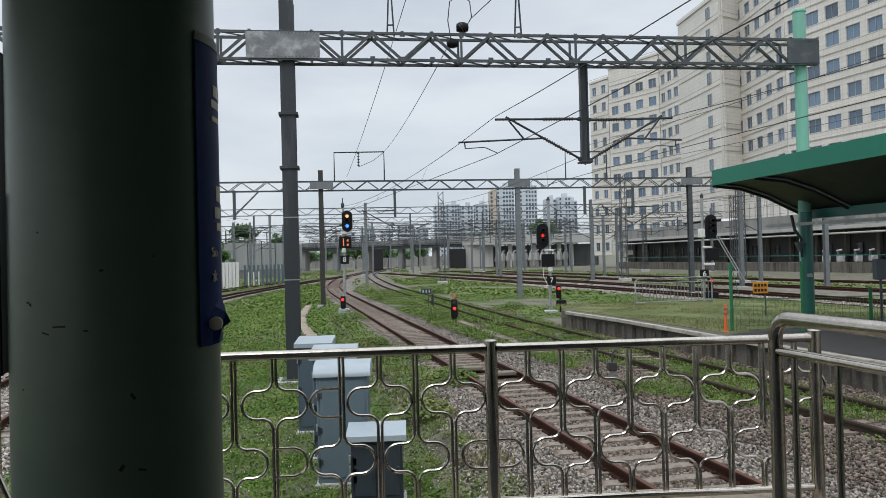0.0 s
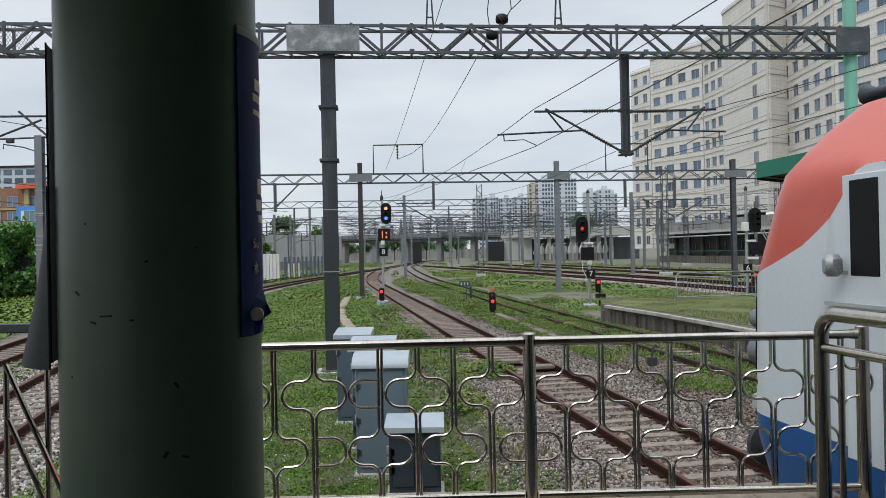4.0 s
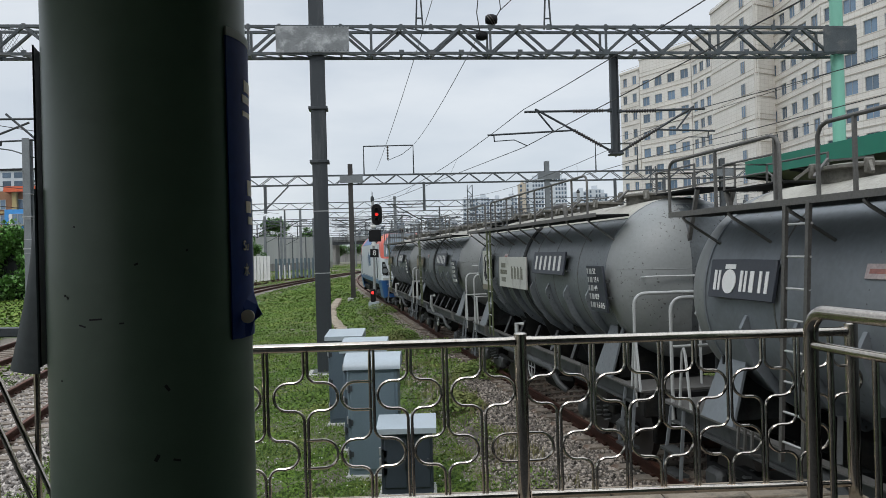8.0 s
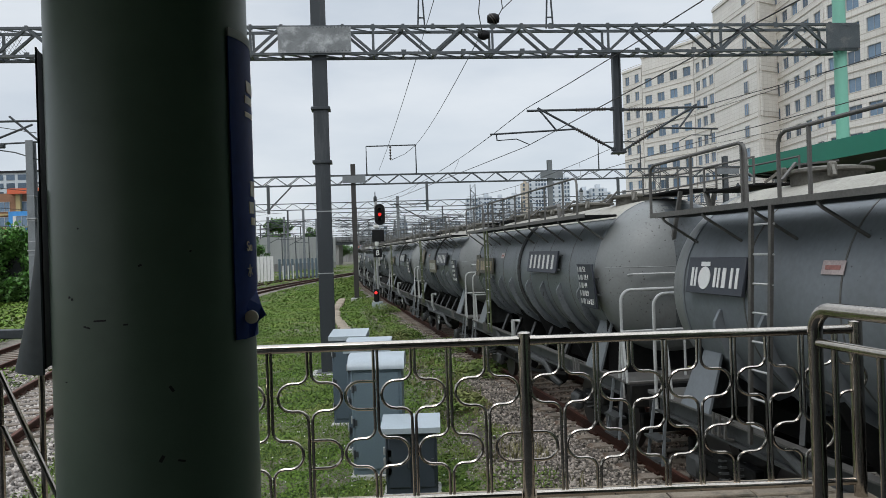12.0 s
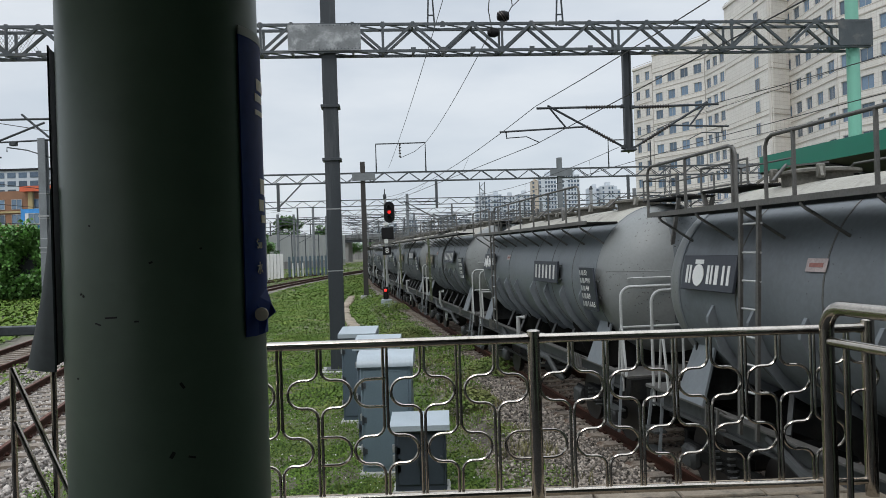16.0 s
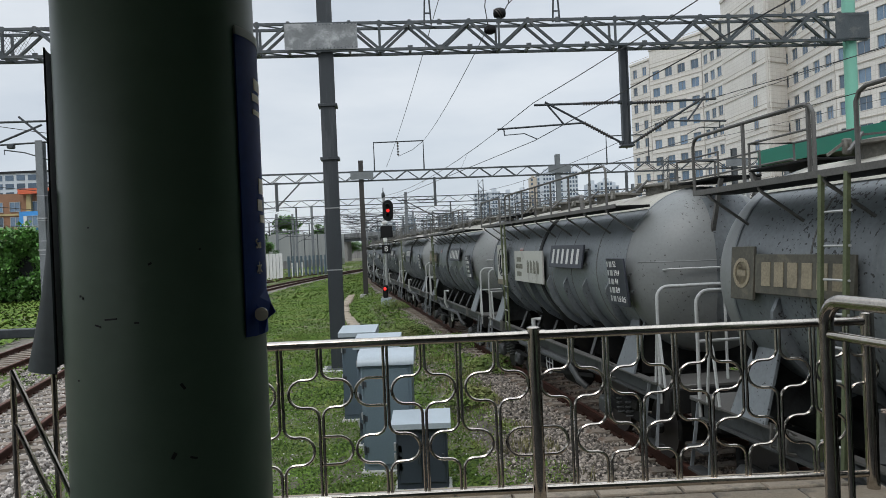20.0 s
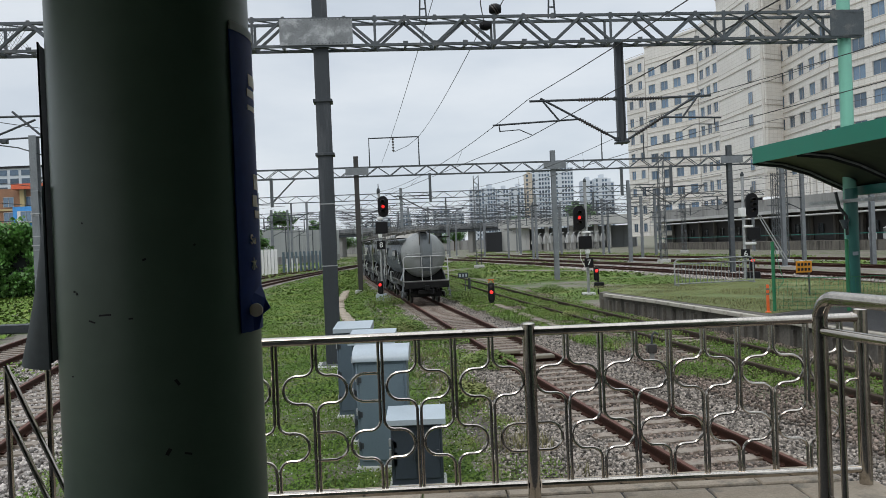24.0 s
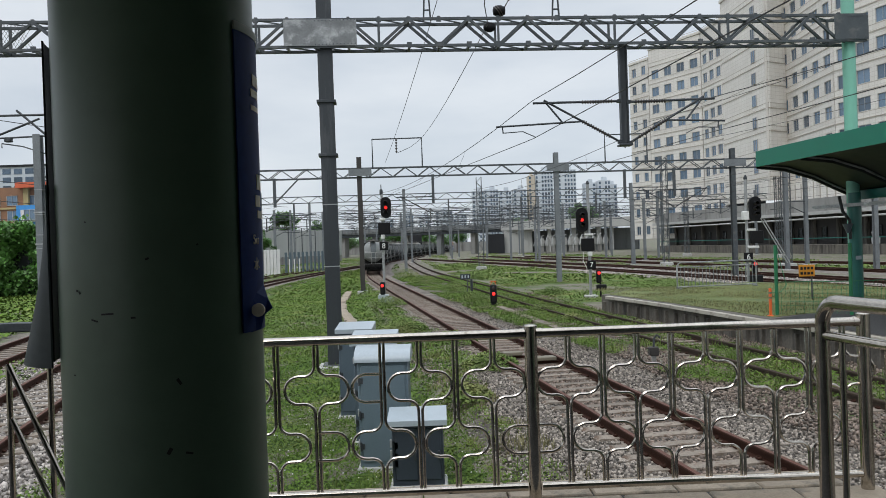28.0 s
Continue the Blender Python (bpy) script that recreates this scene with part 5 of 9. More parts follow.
def build_signal_6():
    x, y, z0 = 16.9, 42.6, -0.08
    th = thing("colour_light_signal", "unlit oval post signal with number board beside the platform turf", "railway signal")
    part("post", G().tube((x, y, z0), (x, y, 6.3), 0.085, n=12), M["galv_l"], th)
    part("finial", G().lathe([(0.09, 6.3), (0.11, 6.4), (0.04, 6.55), (0, 6.56)], (x, y, 0), n=10), M["mast"], th)
    signal_head(th, x + 0.45, y - 0.15, 4.66, ((0.30, "lens"), (0.02, "lens"), (-0.27, "lens")), 1.36, 0.64)
    part("bracket", G().box((x - 0.1, y - 0.1, 4.3), (0.35, 0.25, 0.5), ch=0.03).box((x + 0.2, y - 0.1, 3.5), (0.5, 0.2, 0.14), ch=0.03).box((x + 0.3, y - 0.1, 2.55), (0.6, 0.2, 0.14), ch=0.03), M["white"], th)
    part("route_box", G().box((x + 0.48, y - 0.15, 3.1), (0.72, 0.16, 0.70), ch=0.03), M["black"], th)
    number_board(th, x - 0.02, y - 0.16, 2.0, "6")
    part("side_ladder", G().bar((x + 0.8, y, 4.1), (x + 2.2, y, 1.6), 0.05, 0.05).bar((x + 0.95, y, 4.1), (x + 2.35, y, 1.6), 0.05, 0.05), M["galv_l"], th)
    part("repeater_box", G().box((x + 0.25, y - 0.3, 1.45), (0.28, 0.25, 0.7), ch=0.05).box((x + 0.3, y - 0.3, 0.75), (0.7, 0.35, 0.5), ch=0.04), M["black"], th)
    part("repeater_lens", G().lathe([(0, -0.05), (0.06, -0.04), (0.10, -0.005)], (x + 0.25, y - 0.43, 1.62), "y", 18), M["red_l"], th, "lit red lens")


build_signal_6()


def dwarf_signal(x, y, z0, label):
    th = thing("dwarf_signal", label, "ground signal")
    part("body", G().box((x, y, z0 + 0.72), (0.34, 0.3, 0.95), ch=0.05), M["black"], th)
    part("foot", G().box((x, y, z0 + 0.13), (0.26, 0.26, 0.30), ch=0.03), M["black"], th)
    part("lens", G().lathe([(0, -0.05), (0.06, -0.04), (0.09, -0.005)], (x, y - 0.15, z0 + 0.72), "y", 18), M["red_l"], th, "lit red lens")
    part("upper_lens", G().lathe([(0, -0.03), (0.10, -0.005)], (x, y - 0.15, z0 + 1.02), "y", 18), M["lens"], th)
    part("top_marker", G().bar((x - 0.14, y, z0 + 1.2), (x - 0.05, y, z0 + 1.38), 0.03, 0.03).bar((x + 0.14, y, z0 + 1.2), (x + 0.05, y, z0 + 1.38), 0.03, 0.03).bar((x - 0.16, y, z0 + 1.38), (x + 0.16, y, z0 + 1.36), 0.04, 0.04), M["orange"], th)


dwarf_signal(2.56, 40.0, -0.1, "black dwarf signal with a red light in the weeds")


def build_small_markers():
    x, y = 1.58, 50.1
    th = thing("speed_marker", "small navy lineside board with pale bars on a post", "marker")
    part("post", G().tube((x - 0.05, y, -0.1), (x - 0.05, y, 1.05), 0.03, n=8), M["galv"], th)
    bd = part("board", G().box((x - 0.18, y - 0.05, 1.12), (0.66, 0.03, 0.34), ch=0.01), M["cabdark"], th)
    for d in (-0.2, 0.0, 0.2):
        part("figure_bar", G().box((x - 0.18 + d, y - 0.072, 1.12), (0.10, 0.012, 0.19)), M["cabtop"], bd)
    part("box", G().box((x + 0.22, y, 0.45), (0.16, 0.16, 1.0), ch=0.02), M["mast"], th)
    for bx, by in ((5.46, 20.2),):
        t2 = thing("track_box", "small grey lineside connection box with a hooked cable", "track box")
        part("post", G().box((bx, by, 0.1), (0.10, 0.10, 0.4)), M["concrete"], t2)
        part("box", G().box((bx, by, 0.28), (0.24, 0.2, 0.22), ch=0.015), M["rustmast"], t2)
        part("cable", G().path([(bx, by, 0.35), (bx + 0.02, by, 0.62), (bx + 0.10, by, 0.70), (bx + 0.18, by, 0.64)], 0.03, 6), M["mast"], t2)
    for bx, by in ((1.9, 22.3), (2.73, 21.2)):
        t3 = thing("track_magnet", "flat reddish trackside magnet between the rails", "track magnet")
        part("plate", G().box((bx, by, 0.04), (0.55, 0.35, 0.10), Matrix.Rotation(0.16, 3, "Z"), ch=0.02), M["tan"], t3)
        part("bracket", G().box((bx, by, -0.07), (0.8, 0.1, 0.06), Matrix.Rotation(0.16, 3, "Z")), M["rail"], t3)
    # a pale concrete cable path through the grass
    th = thing("cable_trough", "broken pale concrete cable trough in the grass", "cable trough", kind="structure")
    pts = [(-3.4, 31), (-4.27, 36), (-4.85, 38.4), (-5.87, 43.6), (-6.73, 50.3), (-7.76, 63)]
    rng = np.random.RandomState(2)
    y = 31.0
    while y < 62:
        x = np.interp(y, [p[1] for p in pts], [p[0] for p in pts])
        part("trough_lid", G().box((0, 0, 0), (0.50, 0.92, 0.16), ch=0.02), M["coping"], th, at=pose(x + rng.uniform(-0.06, 0.06), y, ground_z(x, y) + 0.10, rng.uniform(-3, 3), rng.uniform(-4, 4), 9 + rng.uniform(-6, 6)))
        y += 0.95
    th = thing("cable_trough", "grey concrete cable trough between main line and siding", "cable trough", kind="structure")
    for i in range(14):
        y = 25.6 + i * 0.97
        part("trough_lid", G().box((0, 0, 0), (0.34, 0.93, 0.12), ch=0.015), M["sleeper"], th, at=pose(4.08 - (y - 28.84) * 0.139 + rng.uniform(-0.03, 0.03), y, 0.03, 0, rng.uniform(-2, 2), 8 + rng.uniform(-2, 2)))


build_small_markers()

# ---- lineside cabinets ----


def cabinet(x0, x1, y0, y1, z0, zs, zt, mat_body, mat_top, label, style):
    th = thing("equipment_cabinet", label, "cabinet")
    cx, cy, w, d = (x0 + x1) / 2, (y0 + y1) / 2, x1 - x0, y1 - y0
    part("body", G().box((cx, cy, (z0 + zs) / 2), (w, d, zs - z0), ch=0.012), mat_body, th)
    if style == "arched":
        poly = [(cy - d / 2 - 0.06, zs), (cy - d / 2 - 0.06, zs + 0.04)]
        poly += [(cy - (d / 2 + 0.05) * math.cos(radians(a)), zs + 0.04 + (zt - zs - 0.04) * math.sin(radians(a))) for a in range(10, 180, 10)]
        poly += [(cy + d / 2 + 0.06, zs + 0.04), (cy + d / 2 + 0.06, zs)]
        part("roof", G().prism(poly, x0 - 0.05, x1 + 0.05, "x"), mat_top, th)
    else:
        part("roof", G().prism([(cy - d / 2 - 0.10, zs), (cy + d / 2 + 0.06, zs), (cy + d / 2 + 0.06, zt + 0.02), (cy - d / 2 - 0.10, zt - 0.06)], x0 - 0.06, x1 + 0.06, "x"), mat_top, th)
    n = 2 if style == "twin" else 1
    for i in range(n):
        a = x0 + 0.04 + (w - 0.06) / n * i
        dr = part("door", G().box((a + (w - 0.08) / n / 2, y0 - 0.012, (z0 + zs) / 2 + 0.02), ((w - 0.08) / n - 0.02, 0.02, zs - z0 - 0.16), ch=0.006), mat_body, th)
        for z in (z0 + 0.35, (z0 + zs) / 2, zs - 0.3):
            part("hinge", G().tube((x0 + 0.025, y0 - 0.035, z - 0.07), (x0 + 0.025, y0 - 0.035, z + 0.07), 0.018, n=8).box((x0 + 0.055, y0 - 0.026, z), (0.06, 0.012, 0.09)), M["mast"], dr)
        part("handle", G().box((a + (w - 0.08) / n * 0.88, y0 - 0.035, (z0 + zs) / 2), (0.04, 0.04, 0.14), ch=0.006), M["mast"], dr)
    for z in (z0 + 0.35, (z0 + zs) / 2, zs - 0.3):
        part("latch", G().box((x0 - 0.02, cy - d * 0.25, z), (0.04, 0.05, 0.12), ch=0.005), M["galv_l"], th)
    part("plinth", G().box((cx, cy, z0 - 0.13), (w + 0.1, d + 0.1, 0.28), ch=0.02), M["concrete_w"], th)
    return th


cabinet(-1.46, -0.64, 12.5, 13.3, -0.32, 1.40, 1.62, M["cabinet"], M["cabtop"], "tall grey steel equipment cabinet with pale arched roof", "arched")
cabinet(-0.86, -0.09, 11.45, 11.95, -0.32, 0.60, 0.74, M["cabdark"], M["cabtop"], "low dark blue-black cabinet with pale sloped lid", "twin")
cabinet(-1.72, -0.98, 14.2, 14.9, -0.32, 1.46, 1.64, M["cabmid"], M["cabtop"], "grey equipment cabinet with flat pale roof", "flat")
cabinet(-2.30, -1.62, 16.4, 17.1, -0.32, 1.45, 1.60, M["cabmid"], M["cabtop"], "grey equipment cabinet with flat pale roof beside the mast", "flat")


# ---- platform across: canopy, fence, bollard, sign, barrier ----


def build_canopy():
    th = thing("platform_canopy", "green-edged curved platform canopy on a green post", "canopy")
    # drawn along the platform; the near end runs out of view
    far, near = Vector((10.55, 25.6, 0)), Vector((14.2, 0.6, 0))
    d = (near - far).normalized()
    n = Vector((-d.y, d.x, 0))
    if n.x < 0:
        n = -n
    L = (near - far).length
    prof = [(0.0, 5.60), (1.0, 5.50), (2.0, 5.20), (2.8, 4.84), (3.4, 4.58), (4.6, 4.66), (6.8, 5.2)]
    V, F = [], []
    for k in (0, 1):
        for o, z in prof:
            p = far + d * (L * k) + n * o
            V += [(p.x, p.y, z), (p.x, p.y, z + 0.08)]
    m = len(prof) * 2
    for i in range(len(prof) - 1):
        F += [(2 * i, 2 * i + 2, m + 2 * i + 2, m + 2 * i), (2 * i + 1, m + 2 * i + 1, m + 2 * i + 3, 2 * i + 3), (2 * i, 2 * i + 1, 2 * i + 3, 2 * i + 2)]
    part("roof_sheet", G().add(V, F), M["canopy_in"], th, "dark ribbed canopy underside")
    a, b = far + n * -0.02, near + n * -0.02
    part("fascia", G().add([(a.x, a.y, 5.50), (b.x, b.y, 5.50), (b.x, b.y, 6.02), (a.x, a.y, 6.02),
                            (a.x + 0.06, a.y, 5.50), (b.x + 0.06, b.y, 5.50), (b.x + 0.06, b.y, 6.02), (a.x + 0.06, a.y, 6.02)],
                           [(0, 1, 2, 3), (7, 6, 5, 4), (0, 3, 7, 4), (1, 5, 6, 2), (3, 2, 6, 7), (0, 4, 5, 1)]), M["fascia"], th, "bright green fascia sheet", smooth=False)
    # green top slope behind the fascia
    g = G()
    c = far + n * 3.4
    e = near + n * 3.4
    g.add([(a.x, a.y, 6.02), (b.x, b.y, 6.02), (e.x, e.y, 5.65), (c.x, c.y, 5.65)], [(0, 1, 2, 3)])
    part("roof_top", g, M["fascia"], th, smooth=False)
    for t in (0.004, 0.10, 0.36, 0.62, 0.88):
        g = G()
        p = far + d * (L * t)
        pts = [(p.x + n.x * o, p.y + n.y * o, z - 0.05) for o, z in prof]
        g.path(pts, 0.035, 6)
        part("rib", g, M["galv_l"], th, "pale curved rib")
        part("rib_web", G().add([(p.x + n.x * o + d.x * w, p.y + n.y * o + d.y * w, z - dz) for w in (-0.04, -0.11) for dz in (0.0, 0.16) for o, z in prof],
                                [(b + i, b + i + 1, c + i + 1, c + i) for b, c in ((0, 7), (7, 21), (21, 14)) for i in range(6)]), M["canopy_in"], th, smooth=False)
    p = far + n * 3.35 + d * 0.4
    part("beam", G().bar((p.x, p.y, 4.45), (p.x + d.x * L, p.y + d.y * L, 4.45), 0.24, 0.30), M["teal"], th, "green longitudinal beam")
    part("gutter", G().bar((p.x - 1.2, p.y + 0.6, 4.10), (p.x + d.x * L + 3, p.y + d.y * L, 4.12), 0.09, 0.11), M["galv_l"], th)
    for t in (0.32, 0.66):
        q = p + d * (L * t)
        part("post", G().tube((q.x, q.y, LOW), (q.x, q.y, 4.4), 0.2, n=18), M["teal"], th)
    q = Vector((13.38, g1_y(13.45) - 0.30, 0))
    part("post", G().tube((q.x, q.y, LOW), (q.x, q.y, 4.5), 0.19, n=24), M["teal"], th)
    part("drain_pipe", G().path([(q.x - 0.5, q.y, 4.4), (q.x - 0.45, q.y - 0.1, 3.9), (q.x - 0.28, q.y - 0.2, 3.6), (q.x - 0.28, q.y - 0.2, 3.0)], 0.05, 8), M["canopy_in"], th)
    lamp = part("loudspeaker", G().lathe([(0.05, 0), (0.09, 0.12), (0.16, 0.30)], (q.x - 0.35, q.y - 0.2, 3.2), "z", 12), M["loco_g"], th)
    part("notice", G().box((q.x - 0.05, q.y - 0.235, 2.4), (0.18, 0.012, 0.12)), M["cabtop"], th)


build_canopy()


def build_fence():
    th = thing("mesh_fence", "green wire mesh fence across the low platform", "fence")
    posts = [(10.35, 23.9), (12.3, 23.2), (14.6, 23.4), (17.2, 24.0)]
    for i, (x, y) in enumerate(posts):
        h = 2.18 if i in (0, 1) else 1.3
        part("post", G().tube((x, y, LOW), (x, y, LOW + h), 0.055, n=10), M["fence"], th)
    for (xa, ya), (xb, yb) in zip(posts, posts[1:]):
        g = G()
        n = int((xb - xa) / 0.12)
        for i in range(n):
            t = i / n
            x, y = xa + (xb - xa) * t, ya + (yb - ya) * t
            g.bar((x, y, LOW + 0.05), (x, y, LOW + 1.02), 0.006, 0.006)
        for j in range(9):
            z = LOW + 0.06 + j * 0.12
            g.bar((xa, ya, z), (xb, yb, z), 0.006, 0.006)
        part("mesh_panel", g, M["fence"], th)
        part("top_wire", G().bar((xa, ya, LOW + 1.03), (xb, yb, LOW + 1.03), 0.02, 0.02), M["fence"], th)
    hs = thing("hanging_hose", "thin green hose looped over the fence post", "hose")
    part("hose", G().path([(9.95, 23.6, LOW + 0.82), (10.1, 23.7, LOW + 0.72), (10.4, 23.7, LOW + 0.74), (10.6, 23.75, LOW + 0.95), (10.5, 23.8, LOW + 1.4), (10.38, 23.84, LOW + 2.0)], 0.011, 6), M["fence"], hs)
    bo = thing("bollard", "orange plastic post with white band at the platform edge", "bollard")
    part("post", G().lathe([(0.10, 0), (0.10, 0.03), (0.045, 0.05), (0.045, 0.84), (0.03, 0.87), (0, 0.875)], (10.02, 23.6, LOW), n=16), M["orange"], bo)
    for z in (0.55, 0.70):
        part("band", G().tube((10.02, 23.6, LOW + z), (10.02, 23.6, LOW + z + 0.06), 0.048, n=16), M["tan"], bo)
    sg = thing("warning_sign", "orange-yellow warning sign with two dark lines of writing", "sign")
    x, y = 13.72, 29.0
    bd = part("board", G().box((x, y, 1.82), (0.60, 0.03, 0.44), ch=0.01), M["signyel"], sg)
    for j, z in enumerate((1.91, 1.72)):
        for k in range(4):
            part("writing_bar", G().box((x - 0.20 + k * 0.13, y - 0.02, z), (0.09, 0.008, 0.10)), M["shade"], bd)
    part("post", G().tube((x + 0.2, y + 0.04, LOW), (x + 0.2, y + 0.04, 1.9), 0.03, n=8), M["galv"], sg)
    bx = thing("switch_box", "grey metal box on a post by the fence", "switch box")
    part("box", G().box((14.5, 22.6, 2.6), (0.5, 0.25, 0.62), ch=0.02), M["loco_g"], bx)
    part("post", G().tube((14.5, 22.7, LOW), (14.5, 22.7, 2.3), 0.04, n=8), M["galv"], bx)


build_fence()


def build_barrier():
    th = thing("barrier", "pale tubular crowd barrier standing on the turf", "barrier")
    a, b = Vector((11.25, 37.0, 0)), Vector((15.35, 37.7, 0))
    z0, z1 = LOW + 0.06, LOW + 1.28
    P = lambda t, z: a.lerp(b, t) + Vector((0, 0, z))
    part("frame", G().path([P(0, z0), P(0, z1 - 0.15), P(0.02, z1 - 0.04), P(0.05, z1), P(0.95, z1), P(0.98, z1 - 0.04), P(1, z1 - 0.15), P(1, z0)], 0.036, 8), M["gusset"], th)
    for z in (z0 + 0.05, z1 - 0.22):
        part("rail", G().tube(P(0, z), P(1, z), 0.026, n=8), M["gusset"], th)
    for i in range(1, 22):
        part("bar", G().tube(P(i / 22, z0 + 0.05), P(i / 22, z1 - 0.22), 0.017, n=6), M["galvf"], th)
    for t in (0.02, 0.98):
        part("foot", G().box(P(t, LOW + 0.04), (0.1, 0.6, 0.06), ch=0.01), M["galvf"], th)


build_barrier()

# ---- the large stone-clad building and its podium ----


def window_mesh(w, h, panes=2, t=0.07):
    """The frame of a window, in one piece, and its glass. Origin at its middle, facing -y."""
    xs = [-w / 2]
    for k in range(panes):
        a = -w / 2 + t + (w - t) * k / panes
        xs += [a, a + (w - t) / panes - t]
    xs.append(w / 2)
    zs = [-h / 2, -h / 2 + t, h / 2 - t, h / 2]
    V = [(x, y, z) for y in (-0.06, 0.06) for x in xs for z in zs]
    n, m = len(xs), len(zs)
    at = lambda k, i, j: k * n * m + i * m + j
    full = lambda i, j: 0 <= i < n - 1 and 0 <= j < m - 1 and not (j == 1 and i % 2 == 1)
    F = []
    for i in range(n - 1):
        for j in range(m - 1):
            if not full(i, j):
                continue
            F += [(at(0, i, j), at(0, i + 1, j), at(0, i + 1, j + 1), at(0, i, j + 1)), (at(1, i, j), at(1, i, j + 1), at(1, i + 1, j + 1), at(1, i + 1, j))]
            for di, dj, a, b in ((-1, 0, (i, j), (i, j + 1)), (1, 0, (i + 1, j), (i + 1, j + 1)), (0, -1, (i, j), (i + 1, j)), (0, 1, (i, j + 1), (i + 1, j + 1))):
                if not full(i + di, j + dj):
                    F.append((at(0, *a), at(0, *b), at(1, *b), at(1, *a)))
    frame_me = G().add(V, F).mesh("window", M["winframe"], smooth=False)
    pane_me = G().box((0, 0.02, 0), (w - 0.02, 0.04, h - 0.02)).mesh("pane", M["winglass"], smooth=False)
    return frame_me, pane_me


def window(meshes, parent, m):
    wn = part("window", meshes[0], None, parent, at=m)
    part("pane", meshes[1], None, wn)


def facade(th, p, q, z0, z1, floors, bays, w, h, sill, depth=9.0, win=None, skip=None, band=True):
    """A wall from p to q with set-back window strips, string courses, and a window in each bay of each floor."""
    p, q = Vector((*p, 0)), Vector((*q, 0))
    d = q - p
    L = d.length
    d.normalize()
    n = Vector((d.y, -d.x, 0))       # outwards
    turn = Matrix.Rotation(math.atan2(d.y, d.x), 4, "Z")
    fh = (z1 - z0) / floors
    base = Matrix.Translation(p) @ turn
    g = G()
    bw = L / bays if bays else L
    wall_t = 0.5
    for f in range(floors):
        zb = z0 + f * fh
        if skip and all(skip(f, b) for b in range(bays)):
            g.box((L / 2, wall_t / 2, zb + fh / 2), (L, wall_t, fh))
            continue
        g.box((L / 2, wall_t / 2, zb + sill / 2), (L, wall_t, sill))
        g.box((L / 2, wall_t / 2, (zb + sill + h + zb + fh) / 2), (L, wall_t, fh - sill - h))
        x = 0.0
        for b in range(bays):
            cx = bw * (b + 0.5)
            g.box(((x + cx - w / 2) / 2, wall_t / 2, zb + sill + h / 2), (cx - w / 2 - x, wall_t, h))
            x = cx + w / 2
        g.box(((x + L) / 2, wall_t / 2, zb + sill + h / 2), (L - x, wall_t, h))
    part("wall", g, M["limestone"], th, at=base, smooth=False)
    if bays:
        part("core", G().box((L / 2, depth / 2 + wall_t + 0.02, (z0 + z1) / 2), (L - 0.05, depth, z1 - z0)), M["shade"], th, at=base, smooth=False)
    if band:
        course = G().box((L / 2, -0.03, 0), (L, 0.10, 0.16)).mesh("string_course", M["joint"], smooth=False)
        sill_me = G().box((L / 2, -0.004, 0), (L, 0.03, 0.10)).mesh("sill_course", M["joint"], smooth=False)
        for f in range(floors + 1):
            part("string_course", course, None, th, at=base @ Matrix.Translation((0, 0, z0 + f * fh)))
            part("sill_course", sill_me, None, th, at=base @ Matrix.Translation((0, 0, z0 + f * fh + sill - 0.12)))
    me = win or window_mesh(w, h)
    for f in range(floors):
        for b in range(bays):
            if skip and skip(f, b):
                continue
            window(me, th, base @ Matrix.Translation((bw * (b + 0.5), 0.22, z0 + f * fh + sill + h / 2)))
    part("parapet", G().box((L / 2, 0.2, z1 + 0.3), (L + 0.3, 0.8, 0.6), ch=0.05), M["limestone"], th, at=base, smooth=False)


